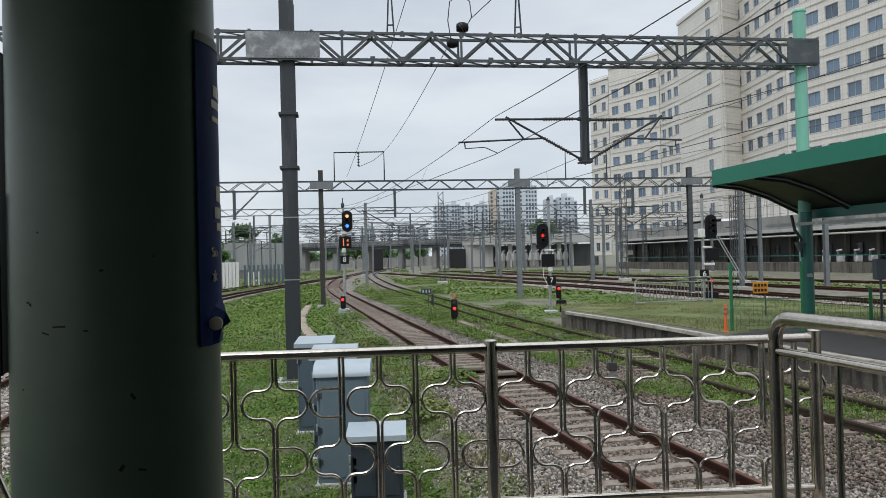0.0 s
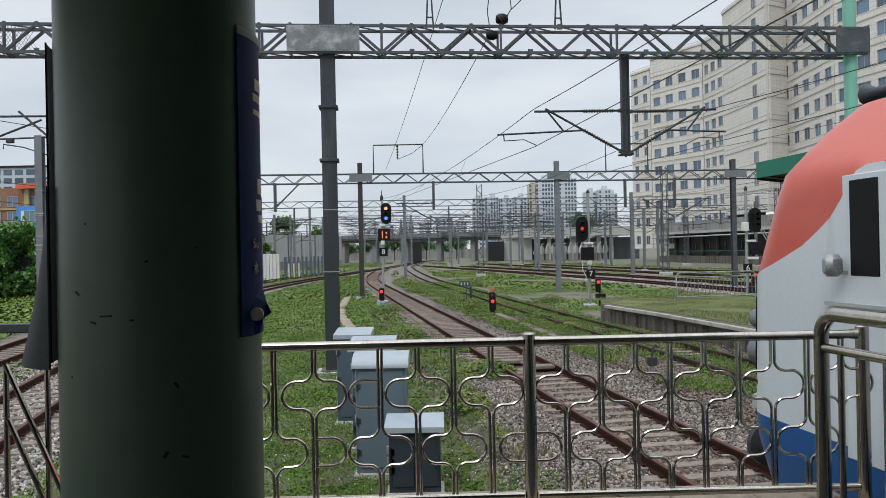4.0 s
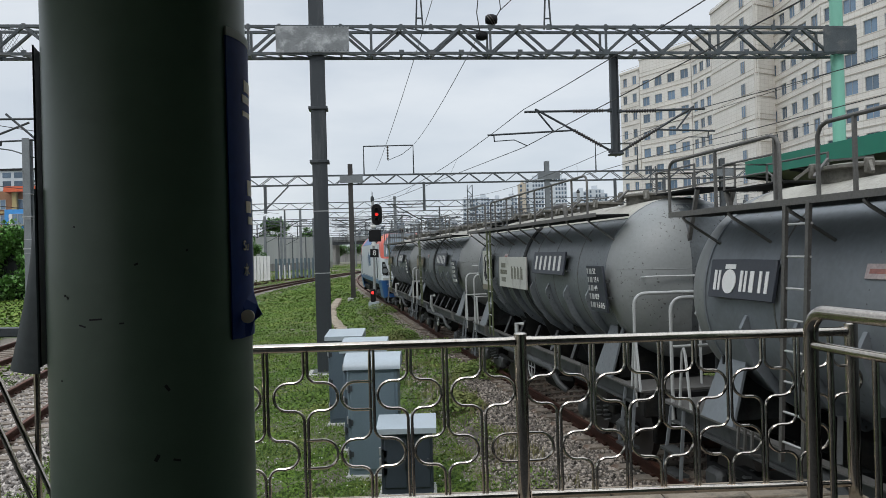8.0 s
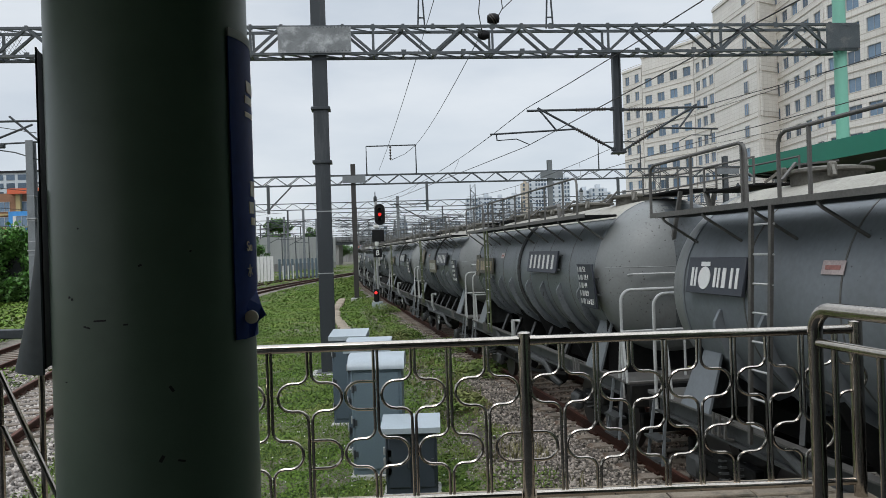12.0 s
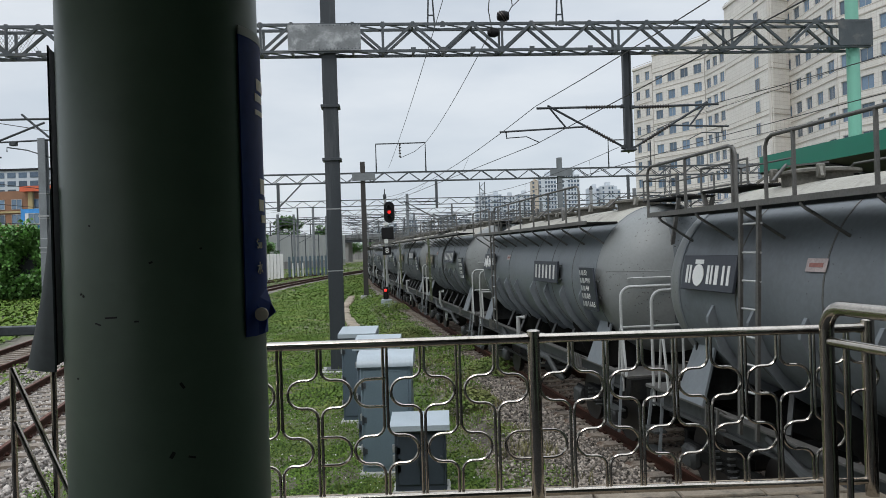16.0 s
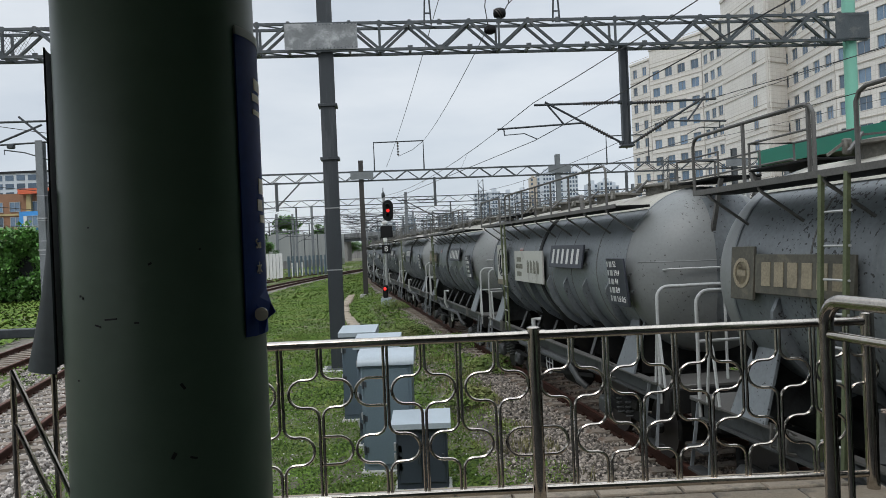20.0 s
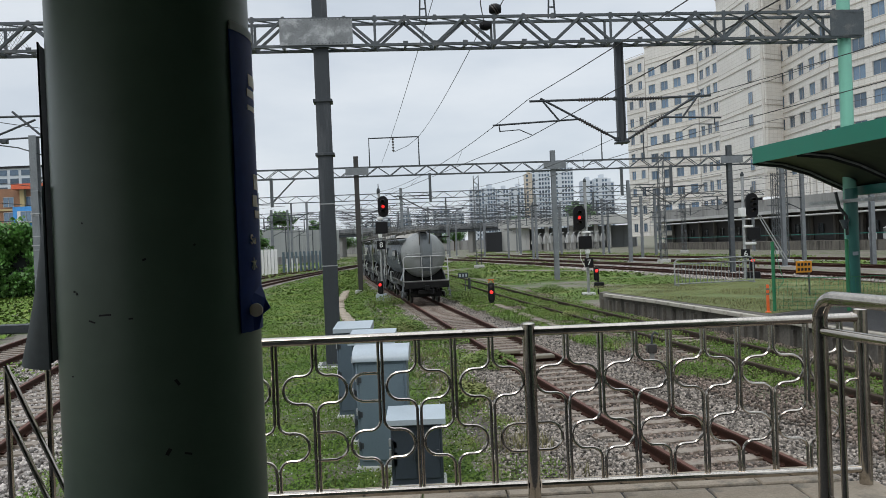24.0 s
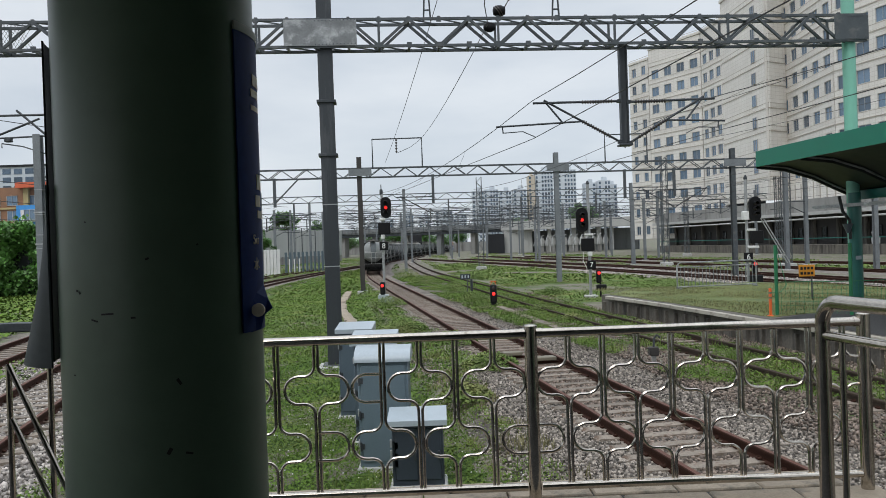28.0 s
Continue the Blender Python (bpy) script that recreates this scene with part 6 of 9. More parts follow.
def build_hotel():
    th = thing("hotel_building", "large pale stone-clad building with rows of blue windows", "building")
    zr = 8.4
    # long wing beside the tracks, bent inwards
    z0 = 11.65
    facade(th, (63.0, 141.2), (62.1, 120.4), z0, z0 + 10 * 4.15, 10, 5, 2.3, 2.0, 1.1, depth=16)
    facade(th, (62.1, 120.2), (68.2, 98.5), z0, z0 + 10 * 4.15, 10, 6, 2.5, 2.1, 1.1, depth=16)
    facade(th, (68.3, 98.2), (76.3, 48.0), z0, z0 + 10 * 4.15, 10, 14, 2.5, 2.1, 1.1, depth=16)
    # plain corner tower with one narrow column of windows, and its return
    facade(th, (57.7, 155.6), (58.4, 136.2), 9.25, 9.25 + 10 * 4.08, 10, 0, 1.5, 2.1, 1.0, depth=10)
    facade(th, (58.45, 136.1), (62.9, 138.6), 9.25, 9.25 + 10 * 4.08, 10, 0, 1.5, 2.1, 1.0, depth=3)
    me = window_mesh(1.6, 2.1)
    for f in range(10):
        window(me, th, Matrix.Translation((58.12, 141.2, 9.25 + 4.08 * f + 2.05)) @ Matrix.Rotation(math.atan2(-19.4, 0.7), 4, "Z"))
    # concave wing behind
    top = lambda f, b: f == 10
    facade(th, (49.3, 178.9), (56.7, 165.2), 2.9, 2.9 + 11 * 3.98, 11, 4, 2.2, 2.0, 1.05, depth=8, skip=top)
    facade(th, (56.8, 165.0), (57.7, 155.7), 2.9, 2.9 + 11 * 3.98, 11, 3, 2.0, 2.0, 1.05, depth=8, skip=top)
    facade(th, (46.4, 185.5), (49.2, 179.1), 2.9, 2.9 + 10.5 * 3.98, 10, 2, 1.5, 2.0, 1.05, depth=6)
    # low lobby storey of the long wing
    g = G().prism([(62.2, 140), (61.4, 120.4), (67.6, 98.4), (75.8, 48), (94, 48), (80, 140)], zr - 0.2, z0)
    part("lower_storey", g, M["limestone"], th, smooth=False)
    g = G()
    for i in range(32):
        y = 139 - i * 2.4
        x = np.interp(y, [48, 98.4, 120.4, 140], [75.8, 67.6, 61.4, 62.2])
        part("pilaster", G().box((x - 0.02, y, zr + 1.7), (0.08, 0.30, 3.0)), M["joint"], th, smooth=False)


build_hotel()


def build_podium():
    th = thing("podium_building", "long low warehouse podium with pale parapet and dark loading bays", "building")
    P = lambda y: 77 - 0.16 * y
    poly = lambda a, b, y0, y1: [(P(y1) - a, y1), (P(y0) - a, y0), (P(y0) + b, y0), (P(y1) + b, y1)]
    part("parapet_wall", G().prism(poly(0.0, 9, 30, 176), 6.4, 8.45), M["concrete"], th, smooth=False)
    part("roof_deck", G().prism(poly(0.6, 9, 30, 176), 5.9, 6.4), M["concrete_w"], th, smooth=False)
    part("back_wall", G().prism(poly(-3.2, 9, 30, 176), -0.2, 5.9), M["rustmast"], th, "dark grey recessed wall", smooth=False)
    g = G()
    for i in range(24):
        y = 34 + i * 6
        part("pillar", G().box((P(y) + 2.9, y, 2.9), (0.5, 0.7, 6.0), ch=0.03), M["wallstain"], th)
    for i in range(22):
        y = 38 + i * 6
        part("bay_window", G().box((P(y) + 3.15, y, 3.2), (0.1, 1.7, 1.5)), M["glass"], th)
    part("pipe", G().tube((P(30) - 0.6, 30, 5.3), (P(176) - 0.6, 176, 5.3), 0.14, n=8), M["concrete_w"], th)
    part("loading_dock", G().prism(poly(2.2, 1, 34, 170), -0.2, 1.3), M["wallstain"], th, smooth=False)
    part("guard_rail", G().bar((P(34) - 2.2, 34, 2.3), (P(170) - 2.2, 170, 2.3), 0.1, 0.12), M["teal"], th)
    rng = np.random.RandomState(4)
    for i in range(20):
        y = 50 + i * 2.9 + rng.uniform(-0.4, 0.4)
        u = thing("roof_vent", "white machinery unit on the loading dock", "machinery", group="machinery on the dock")
        part("body", G().box((P(y) - 0.9, y, 1.85), (0.8, 0.9, rng.uniform(0.7, 1.2)), ch=0.08), M["hopper"], u)
        part("duct", G().path([(P(y) - 1.2, y, 2.2), (P(y) - 1.5, y - 0.3, 2.9), (P(y) - 1.1, y - 0.7, 3.0)], 0.16, 8), M["galv_l"], u)


build_podium()


def build_overpass():
    """Road bridge over the far end of the yard with its abutment, piers and rows of masts."""
    th = thing("overpass", "grey road overpass on concrete piers across the yard", "bridge")
    a, b = (-70, 268), (26, 232)
    d = Vector((b[0] - a[0], b[1] - a[1], 0))
    L = d.length
    turn = Matrix.Rotation(math.atan2(d.y, d.x), 4, "Z")
    base = Matrix.Translation((a[0], a[1], 0)) @ turn
    part("deck", G().box((L / 2, 4, 8.0), (L, 8, 1.3), ch=0.1), M["deck"], th, at=base, smooth=False)
    part("edge_beam", G().box((L / 2, -0.1, 8.5), (L, 0.3, 1.2)), M["deck"], th, at=base, smooth=False)
    part("girder", G().box((L / 2, 0.6, 6.9), (L, 0.5, 0.9)), M["mast"], th, "dark blue-grey steel girder", at=base, smooth=False)
    for i in range(9):
        part("pier", G().box((L * (i + 0.4) / 9, 3, 3.3), (1.5, 3, 6.8), ch=0.1), M["concrete"] if i % 2 else M["deck"], th, at=base)
    for i in range(22):
        part("rail_post", G().box((L * i / 22, 0, 9.6), (0.12, 0.12, 1.2)), M["galv"], th, at=base)
    for z in (9.5, 10.2):
        part("rail", G().bar((0, 0, z), (L, 0, z), 0.1, 0.1), M["galv"], th, at=base)
    # pier in near-black, its shade under the bridge put into the colour
    part("dark_pier", G().box((0, 0, 3.2), (3.0, 3.0, 6.4), ch=0.1), M["shade"], th, "shaded bridge pier", at=pose(-7.9, 236.8, 0))
    # abutment with columns; its dark opening is a solid box in shade black
    ab = thing("abutment", "pale concrete bridge abutment with dark openings and columns", "abutment")
    part("wall", G().box((22.6, 232, 3.8), (8.4, 6, 7.6), ch=0.1), M["concrete_w"], ab, smooth=False)
    part("opening", G().box((16.0, 229.6, 2.9), (4.6, 5, 5.8)), M["shade"], ab, smooth=False)
    for i in range(7):
        part("column", G().box((28.2 + i * 3.4, 228 - i * 1.2, 3.4), (1.1, 1.2, 6.8), ch=0.08), M["concrete_w"], ab)
    part("upper_deck", G().box((38, 227, 8.1), (40, 10, 2.6), Matrix.Rotation(-0.36, 3, "Z")), M["concrete_w"], ab, smooth=False)
    part("back", G().box((40, 232, 3.2), (38, 2, 6.4), Matrix.Rotation(-0.36, 3, "Z")), M["deck"], ab, smooth=False)
    for i in range(13):
        x, y = 25.0 + i * 1.42, 205 - i * 0.55
        u = thing("loading_hopper", "white angled steel hopper on a low frame by the abutment", "machinery", group="white hoppers by the abutment")
        part("body", G().prism([(-0.75, 0.0), (0.35, 0.0), (0.75, 1.0), (0.35, 2.1), (-0.15, 2.1), (-0.45, 1.1)], -0.8, 0.8, "y"), M["hopper"], u, at=pose(x, y, 2.0), smooth=False)
        part("spout", G().path([(x - 0.2, y, 4.0), (x + 0.15, y, 4.6), (x + 0.6, y, 4.75)], 0.13, 6), M["galv_l"], u)
        part("stand", G().box((x, y, 1.0), (0.9, 1.2, 2.0)), M["concrete"], u)
    # dark foliage and wall beneath the bridge
    part_w = part("retaining_wall", G().box((-14, 330, 2.0), (120, 2, 4.0)), M["concrete"], smooth=False)
    tagged(part_w, "grey retaining wall behind the bridge", "wall", kind="structure")


build_overpass()


def tower(x, y, w, dp, h, material, floors, bays, group="distant apartment towers", balcony=True):
    th = thing("apartment_tower", "distant pale apartment tower with window rows", "apartment building", group=group)
    part("body", G().box((x, y, h / 2), (w, dp, h)), material, th, smooth=False)
    g = G()
    fh = h / floors
    bw = w / bays
    for f in range(1, floors):
        for b in range(bays):
            if (b * 7 + 3) % 5 == 0:
                continue
            g.box((x - w / 2 + bw * (b + 0.5), y - dp / 2 - 0.03, f * fh + fh * 0.4), (bw * 0.62, 0.12, fh * 0.60))
    tagged(part("window_grid", g, M["towerwin"], th, smooth=False), kind="stuff")
    part("roof_house", G().box((x + w * 0.1, y, h + 1.6), (w * 0.35, dp * 0.5, 3.2)), material, th, smooth=False)


rng_c = random.Random(12)
for px, w, h, m in ((-58, 10, 22, "tower"), (-46, 9, 27, "tower"), (-30, 12, 30, "tower"), (-14, 10, 28, "tower"), (2, 14, 31, "tower"), (16, 10, 28, "tower"), (31, 10, 47, "tower"), (43, 12, 49, "tower"), (55, 10, 47, "tower"), (67, 11, 48, "tower"),
                   (77, 5.4, 59, "tower_t"), (88, 15, 63, "tower"), (105, 15, 62, "tower"), (126, 9, 51, "tower"), (136, 10, 52, "tower"), (147, 9, 50, "tower"), (8, 9, 24, "tower"), (50, 34, 30, "tower"), (98, 46, 33, "tower")):
    tower(px, 640 + (rng_c.uniform(0, 30) if w < 30 else 60), w, 14, h, M[m], int(h / 3.4), max(2, int(w / 2.4)))


def build_left_side():
    """Noise barrier, fences, ivy bank and houses beyond the left-hand tracks."""
    th = thing("noise_barrier", "tall pale ribbed noise barrier panels along the line", "noise barrier", kind="structure")
    pts = [(-44, 150), (-41, 158), (-37.5, 166), (-33.5, 174), (-29, 182), (-25, 190)]
    rng = np.random.RandomState(8)
    me = G().box((0, 0, 0), (0.78, 0.12, 6.0), ch=0.02).mesh("panel", M["noisew"])
    k = 0
    ln = np.array(pts)
    d = np.concatenate([[0], np.cumsum(np.hypot(*np.diff(ln, axis=0).T))])
    s = 0.0
    while s < d[-1]:
        x, y = np.interp(s, d, ln[:, 0]), np.interp(s, d, ln[:, 1])
        part("panel", me, None, th, at=pose(x, y, 4.6 + rng.uniform(-0.05, 0.05), 0, 0, 62))
        if k % 6 == 0:
            part("post", G().box((x, y - 0.15, 4.2), (0.2, 0.25, 7.6)), M["galv"], th)
        s += 0.8
        k += 1
    part("wall_base", G().prism([(p[0], p[1]) for p in pts] + [(p[0] - 1, p[1] + 0.6) for p in reversed(pts)], -0.2, 1.7), M["concrete"], th, smooth=False)
    wf = thing("white_fence", "white sheet metal fence panels beside the track", "fence")
    for i in range(9):
        part("panel", G().box((-25.3 + i * 0.42, 101 + i * 0.15, 1.55), (0.40, 0.08, 3.6), ch=0.01), M["white"], wf)
    gf = thing("grey_fence", "dark grey sheet fence with white posts", "fence")
    for i in range(10):
        part("panel", G().box((-21.7 + i * 0.42, 106 + i * 0.9, 1.4), (0.42, 0.10, 3.0), Matrix.Rotation(1.1, 3, "Z")), M["cabinet"], gf)
    for i in range(3):
        part("white_post", G().box((-21.0 + i * 0.5, 104.8 + i, 0.9), (0.14, 0.14, 2.2)), M["white"], gf)
    # houses up on the left
    hs = thing("brick_house", "orange-brown brick building with rows of windows", "building")
    part("body", G().box((-71.5, 122, 6.5), (26, 14, 15.0)), M["brick"], hs, smooth=False)
    part("eave", G().box((-58.8, 114.4, 14.2), (8.5, 1.4, 0.8)), M["redtrim"], hs, "orange-red eave")
    for z in (10.85, 8.55):
        part("sill_band", G().box((-71.5, 114.9, z), (26, 0.25, 0.28)), M["straw"], hs, "straw-coloured sill band")
    part("pilaster", G().box((-61.9, 114.75, 7.0), (0.7, 0.6, 14.0)), M["straw"], hs, "straw-coloured pilaster")
    for f in range(1, 3):
        for b in range(9):
            window(window_w, hs, pose(-82.4 + b * 2.6, 114.95, 7.5 + f * 2.25))
    bl = thing("blue_house", "bright blue clad building with white windows", "building")
    part("body", G().box((-55.3, 112, 5.3), (9, 8, 11.0)), M["bluew"], bl, smooth=False)
    part("white_band", G().box((-54.9, 107.9, 9.3), (8.4, 0.2, 1.7)), M["white"], bl)
    for b in range(3):
        window(window_w, bl, pose(-57.8 + b * 2.3, 107.75, 9.4))
    for x, y, w, h, fl in ((-169, 277, 68, 35.8, 12), (-226, 350, 40, 52, 17), (-60, 210, 16, 30, 10)):
        t2 = thing("apartment_block", "white apartment block with dark windows", "apartment building")
        part("body", G().box((x, y, h / 2), (w, 12, h)), M["tower"], t2, smooth=False)
        g = G()
        for f in range(1, fl):
            for b in range(int(w / 4.0)):
                g.box((x - w / 2 + 2.1 + b * 4.0, y - 6.05, f * h / fl + 1.3), (2.9, 0.15, 1.9))
        tagged(part("window_grid", g, M["towerwin"], t2, smooth=False), kind="stuff")
        part("roof_edge", G().box((x, y, h + 0.3), (w + 1, 13, 0.7)), M["shade"], t2, smooth=False)


window_w = window_mesh(1.6, 1.5, 2)
build_left_side()

# ---- the goods train ----
CAR = 11.9        # coupler to coupler
R_TANK = 1.24
HIGH_AXIS, LOW_AXIS = 2.72, 2.62     # two builds of wagon


def bogie(th, y):
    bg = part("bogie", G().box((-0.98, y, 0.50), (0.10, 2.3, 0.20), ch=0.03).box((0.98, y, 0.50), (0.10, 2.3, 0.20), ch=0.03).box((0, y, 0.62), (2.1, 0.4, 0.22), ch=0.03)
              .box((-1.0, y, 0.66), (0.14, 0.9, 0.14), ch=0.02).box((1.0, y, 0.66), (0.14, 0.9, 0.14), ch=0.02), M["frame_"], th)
    for dy in (-0.85, 0.85):
        g = G().tube((-0.8, y + dy, 0.42), (0.8, y + dy, 0.42), 0.07, n=10)
        for x in (-0.74, 0.74):
            g.lathe([(0.12, -0.07), (0.40, -0.05), (0.46, -0.06), (0.46, 0.02), (0.43, 0.06), (0.38, 0.06), (0.12, 0.03)], (x, y + dy, 0.43), "x", 26)
        part("wheelset", g, M["wheel"], bg)
        for x in (-1.06, 1.06):
            part("axle_box", G().box((x, y + dy, 0.44), (0.16, 0.34, 0.30), ch=0.05), M["frame_l"], bg)
    for x in (-1.04, 1.04):
        for dy in (-0.18, 0.18) if x < 0 else (0.0,):
            g = G()
            g.path([(x + 0.075 * math.cos(a * 0.9), y + dy + 0.075 * math.sin(a * 0.9), 0.42 + a * 0.0105) for a in range(0, 30)], 0.016, 5)
            part("spring", g, M["frame_l"], bg)


def build_wagon(zc, rise, paint):
    """A bulk cement wagon: tank with domed ends, top walkway, ladder, end platforms, chutes and running gear. +y is the way it runs.
    zc: height of the tank's axis; rise: of the walkway over it."""
    th = thing("cement_wagon", "weathered grey bulk cement tank wagon with top walkway", "goods wagon")
    r, e = R_TANK, 4.43
    part("tank", G().lathe([(r, -e), (r, e)], (0, 0, zc), "y", 56, closed=False), paint, th)
    for s in (-1, 1):
        prof = [(r, s * e), (r * 1.006, s * (e + 0.02)), (r * 0.995, s * (e + 0.10))]
        prof += [(r * math.cos(radians(a)) ** 0.78, s * (e + 0.10 + 0.82 * math.sin(radians(a)))) for a in range(6, 90, 6)] + [(0, s * (e + 0.92))]
        part("tank_end", G().lathe(prof, (0, 0, zc), "y", 56), M["tankend"], th, "paler domed tank end")
        part("seam", G().lathe([(r + 0.004, s * e - 0.02), (r + 0.014, s * e - 0.015), (r + 0.014, s * e + 0.015), (r + 0.004, s * e + 0.02)], (0, 0, zc), "y", 56, closed=False), paint, th)
    # cement-dusted crown between the walkways
    part("crown", G().lathe([(r + 0.004, -e - 0.02), (r + 0.012, -e), (r + 0.012, e), (r + 0.004, e + 0.02)], (0, 0, zc), "y", 20, 49, 131, closed=False), M["tanktop"], th, "cement-dusted pale tank crown")
    # a strap with a pipe about the middle, and stiffening ribs on the lower half
    if paint is M["tank"]:
        part("strap", G().path([((r + 0.02) * math.cos(radians(a)), 0.10, zc + (r + 0.02) * math.sin(radians(a))) for a in range(128, 413, 6)], 0.042, 8), M["frame_l"], th, "dark pipe strapped round the tank")
    for y in (-3.2, -1.9, -0.7, 1.6, 3.1):
        part("weld_seam", G().lathe([(r - 0.01, y - 0.012), (r + 0.005, y - 0.010), (r + 0.005, y + 0.010), (r - 0.01, y + 0.012)], (0, 0, zc), "y", 40, 128, 412, closed=False), M["walkrail"], th, smooth=False)
    for y in (-3.75, -2.65, -1.6, -0.55, 0.85, 1.85, 2.75, 3.6):
        for a0, d in ((187, 1), (353, -1)) if y in (-3.75, -1.6, 0.85, 2.75) else ((187, 1),):
            steps = [(0, 0.012), (5, 0.10), (8, 0.12), (24, 0.12), (42, 0.12), (58, 0.10), (63, 0.01)]
            V = []
            for da, out in steps:
                a = radians(a0 + d * da)
                for rr, dy in ((r - 0.01, -0.025), (r + out, -0.025), (r + out, 0.025), (r - 0.01, 0.025)):
                    V.append((rr * math.cos(a), y + dy, zc + rr * math.sin(a)))
            m = len(steps)
            F = [(4 * i + k, 4 * i + (k + 1) % 4, 4 * i + 4 + (k + 1) % 4, 4 * i + 4 + k) for i in range(m - 1) for k in range(4)] + [(0, 1, 2, 3), tuple(range(4 * m - 1, 4 * m - 5, -1))]
            part("rib", G().add(V, F), paint, th, smooth=False)
    # darkening below the end walkway painted as a strip, and the level weld
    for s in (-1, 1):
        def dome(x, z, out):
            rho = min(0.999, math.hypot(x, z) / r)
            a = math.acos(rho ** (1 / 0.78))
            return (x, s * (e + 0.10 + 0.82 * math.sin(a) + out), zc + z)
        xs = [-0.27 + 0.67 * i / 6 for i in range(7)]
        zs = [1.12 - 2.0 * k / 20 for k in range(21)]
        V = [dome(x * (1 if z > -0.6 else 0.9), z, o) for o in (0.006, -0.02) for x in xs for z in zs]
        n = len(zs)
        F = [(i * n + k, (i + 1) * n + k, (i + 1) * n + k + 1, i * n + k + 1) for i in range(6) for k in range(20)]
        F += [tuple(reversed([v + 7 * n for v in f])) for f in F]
        part("washed_strip", G().add(V, F), M["tank"], th, "darker strip painted down the tank end below the walkway")
        part("weld_seam", G().path([dome(r * 0.97 * math.sin(radians(a)), 0.16, 0.0) for a in range(-80, 81, 10)], 0.007, 5), M["tankend"], th)
    # walkways with struts and handrails on both sides of the crown
    zw = zc + rise
    w0, w1 = -4.7, 4.8
    for s in (-1, 1):
        part("walkway", G().box((s * 1.20, (w0 + w1) / 2, zw + 0.10), (0.54, w1 - w0, 0.035), ch=0.006), M["frame_"], th)
        part("walkway_edge", G().box((s * 1.47, (w0 + w1) / 2, zw + 0.11), (0.025, w1 - w0, 0.06)), M["walkrail"], th)
        n = 9 if s < 0 else 4
        for i in range(n + 1):
            y = w0 + 0.35 + i * (w1 - w0 - 0.7) / n
            part("walkway_strut", G().path([(s * 1.42, y + 0.05, zw + 0.09), (s * 1.46, y + 0.03, zw + 0.06), (s * 1.44, y, zw + 0.02), (s * 1.07, y - 0.10, zc + 0.60)], 0.018, 6), M["walkrail"], th)
    xw, zr = -1.46, zw + 0.12
    for i in range(1, 9):
        y = w0 + i * (w1 - w0) / 9
        part("rail_post", G().bar((xw, y, zr), (xw, y, zr + 0.62), 0.028, 0.028), M["walkrail"], th)
    for a, b in ((w0 + 0.35, 2.08), (2.62, w1)):     # open where the ladder comes up
        part("hand_rail", G().path([(xw, a, zr), (xw, a, zr + 0.52), (xw, a + 0.04, zr + 0.59), (xw, a + 0.12, zr + 0.62), (xw, b - 0.12, zr + 0.62), (xw, b - 0.04, zr + 0.59), (xw, b, zr + 0.52), (xw, b, zr)], 0.019, 8), M["walkrail"], th)
    part("far_hand_rail", G().path([(-xw, w0, zr), (-xw, w0, zr + 0.55), (-xw, w0 + 0.12, zr + 0.62), (-xw, w1 - 0.12, zr + 0.62), (-xw, w1, zr + 0.55), (-xw, w1, zr)], 0.017, 8), M["walkrail"], th)
    for s, y in ((-1, -4.95), (1, 4.95)):   # end walkway with slanted stays over the dome
        part("end_walkway", G().box((0, y, zc + r + 0.06), (0.62, 1.3, 0.03), ch=0.006), M["frame_"], th)
        for x in (-0.28, 0.28):
            part("stay", G().bar((x, y + s * 0.62, zc + r + 0.04), (x * 0.92, s * (e + 0.76), zc + 0.42), 0.055, 0.05), M["walkrail"], th)
        part("end_guard", G().path([(-0.31, y - 0.62, zc + r + 0.4), (-0.31, y + 0.62, zc + r + 0.4), (0.31, y + 0.62, zc + r + 0.4), (0.31, y - 0.62, zc + r + 0.4)], 0.014, 6), M["walkrail"], th)
        for x in (-0.31, 0.31):
            for d in (-0.61, 0.61):
                part("end_guard_post", G().bar((x, y + d, zc + r + 0.06), (x, y + d, zc + r + 0.4), 0.022, 0.022), M["walkrail"], th)
    for x0, x1 in ((-0.95, -0.2), (0.2, 0.95)):   # step rail across the end
        part("end_bracket", G().path([(x0, -(e + 0.62), zc + 0.04), (x0, -(e + 0.86), zc + 0.06), (x1, -(e + 0.98), zc + 0.06), (x1, -(e + 0.8), zc + 0.04)], 0.016, 6), M["handrail"], th)
    for y in (-3.4, -1.1, 1.2, 3.4):   # filling hatches
        ht = part("hatch", G().lathe([(0.38, 0), (0.38, 0.13), (0.47, 0.14), (0.47, 0.17), (0.30, 0.20), (0, 0.21)], (0, y, zc + r - 0.04), n=22), M["hatchm"], th)
        part("hatch_lever", G().bar((-0.62, y - 0.1, zc + r + 0.02), (-0.35, y + 0.05, zc + r + 0.22), 0.03, 0.025).bar((-0.35, y + 0.05, zc + r + 0.20), (0.3, y + 0.2, zc + r + 0.26), 0.022, 0.022), M["walkrail"], ht)
        for a in (160, 240):
            part("hatch_clamp", G().box((0.47 * math.cos(radians(a)), y + 0.47 * math.sin(radians(a)), zc + r + 0.10), (0.09, 0.07, 0.16), ch=0.015).bar((0.47 * math.cos(radians(a)), y + 0.47 * math.sin(radians(a)), zc + r + 0.16), (0.66 * math.cos(radians(a)), y + 0.66 * math.sin(radians(a)), zc + r + 0.02), 0.03, 0.03), M["hatchm"], ht)
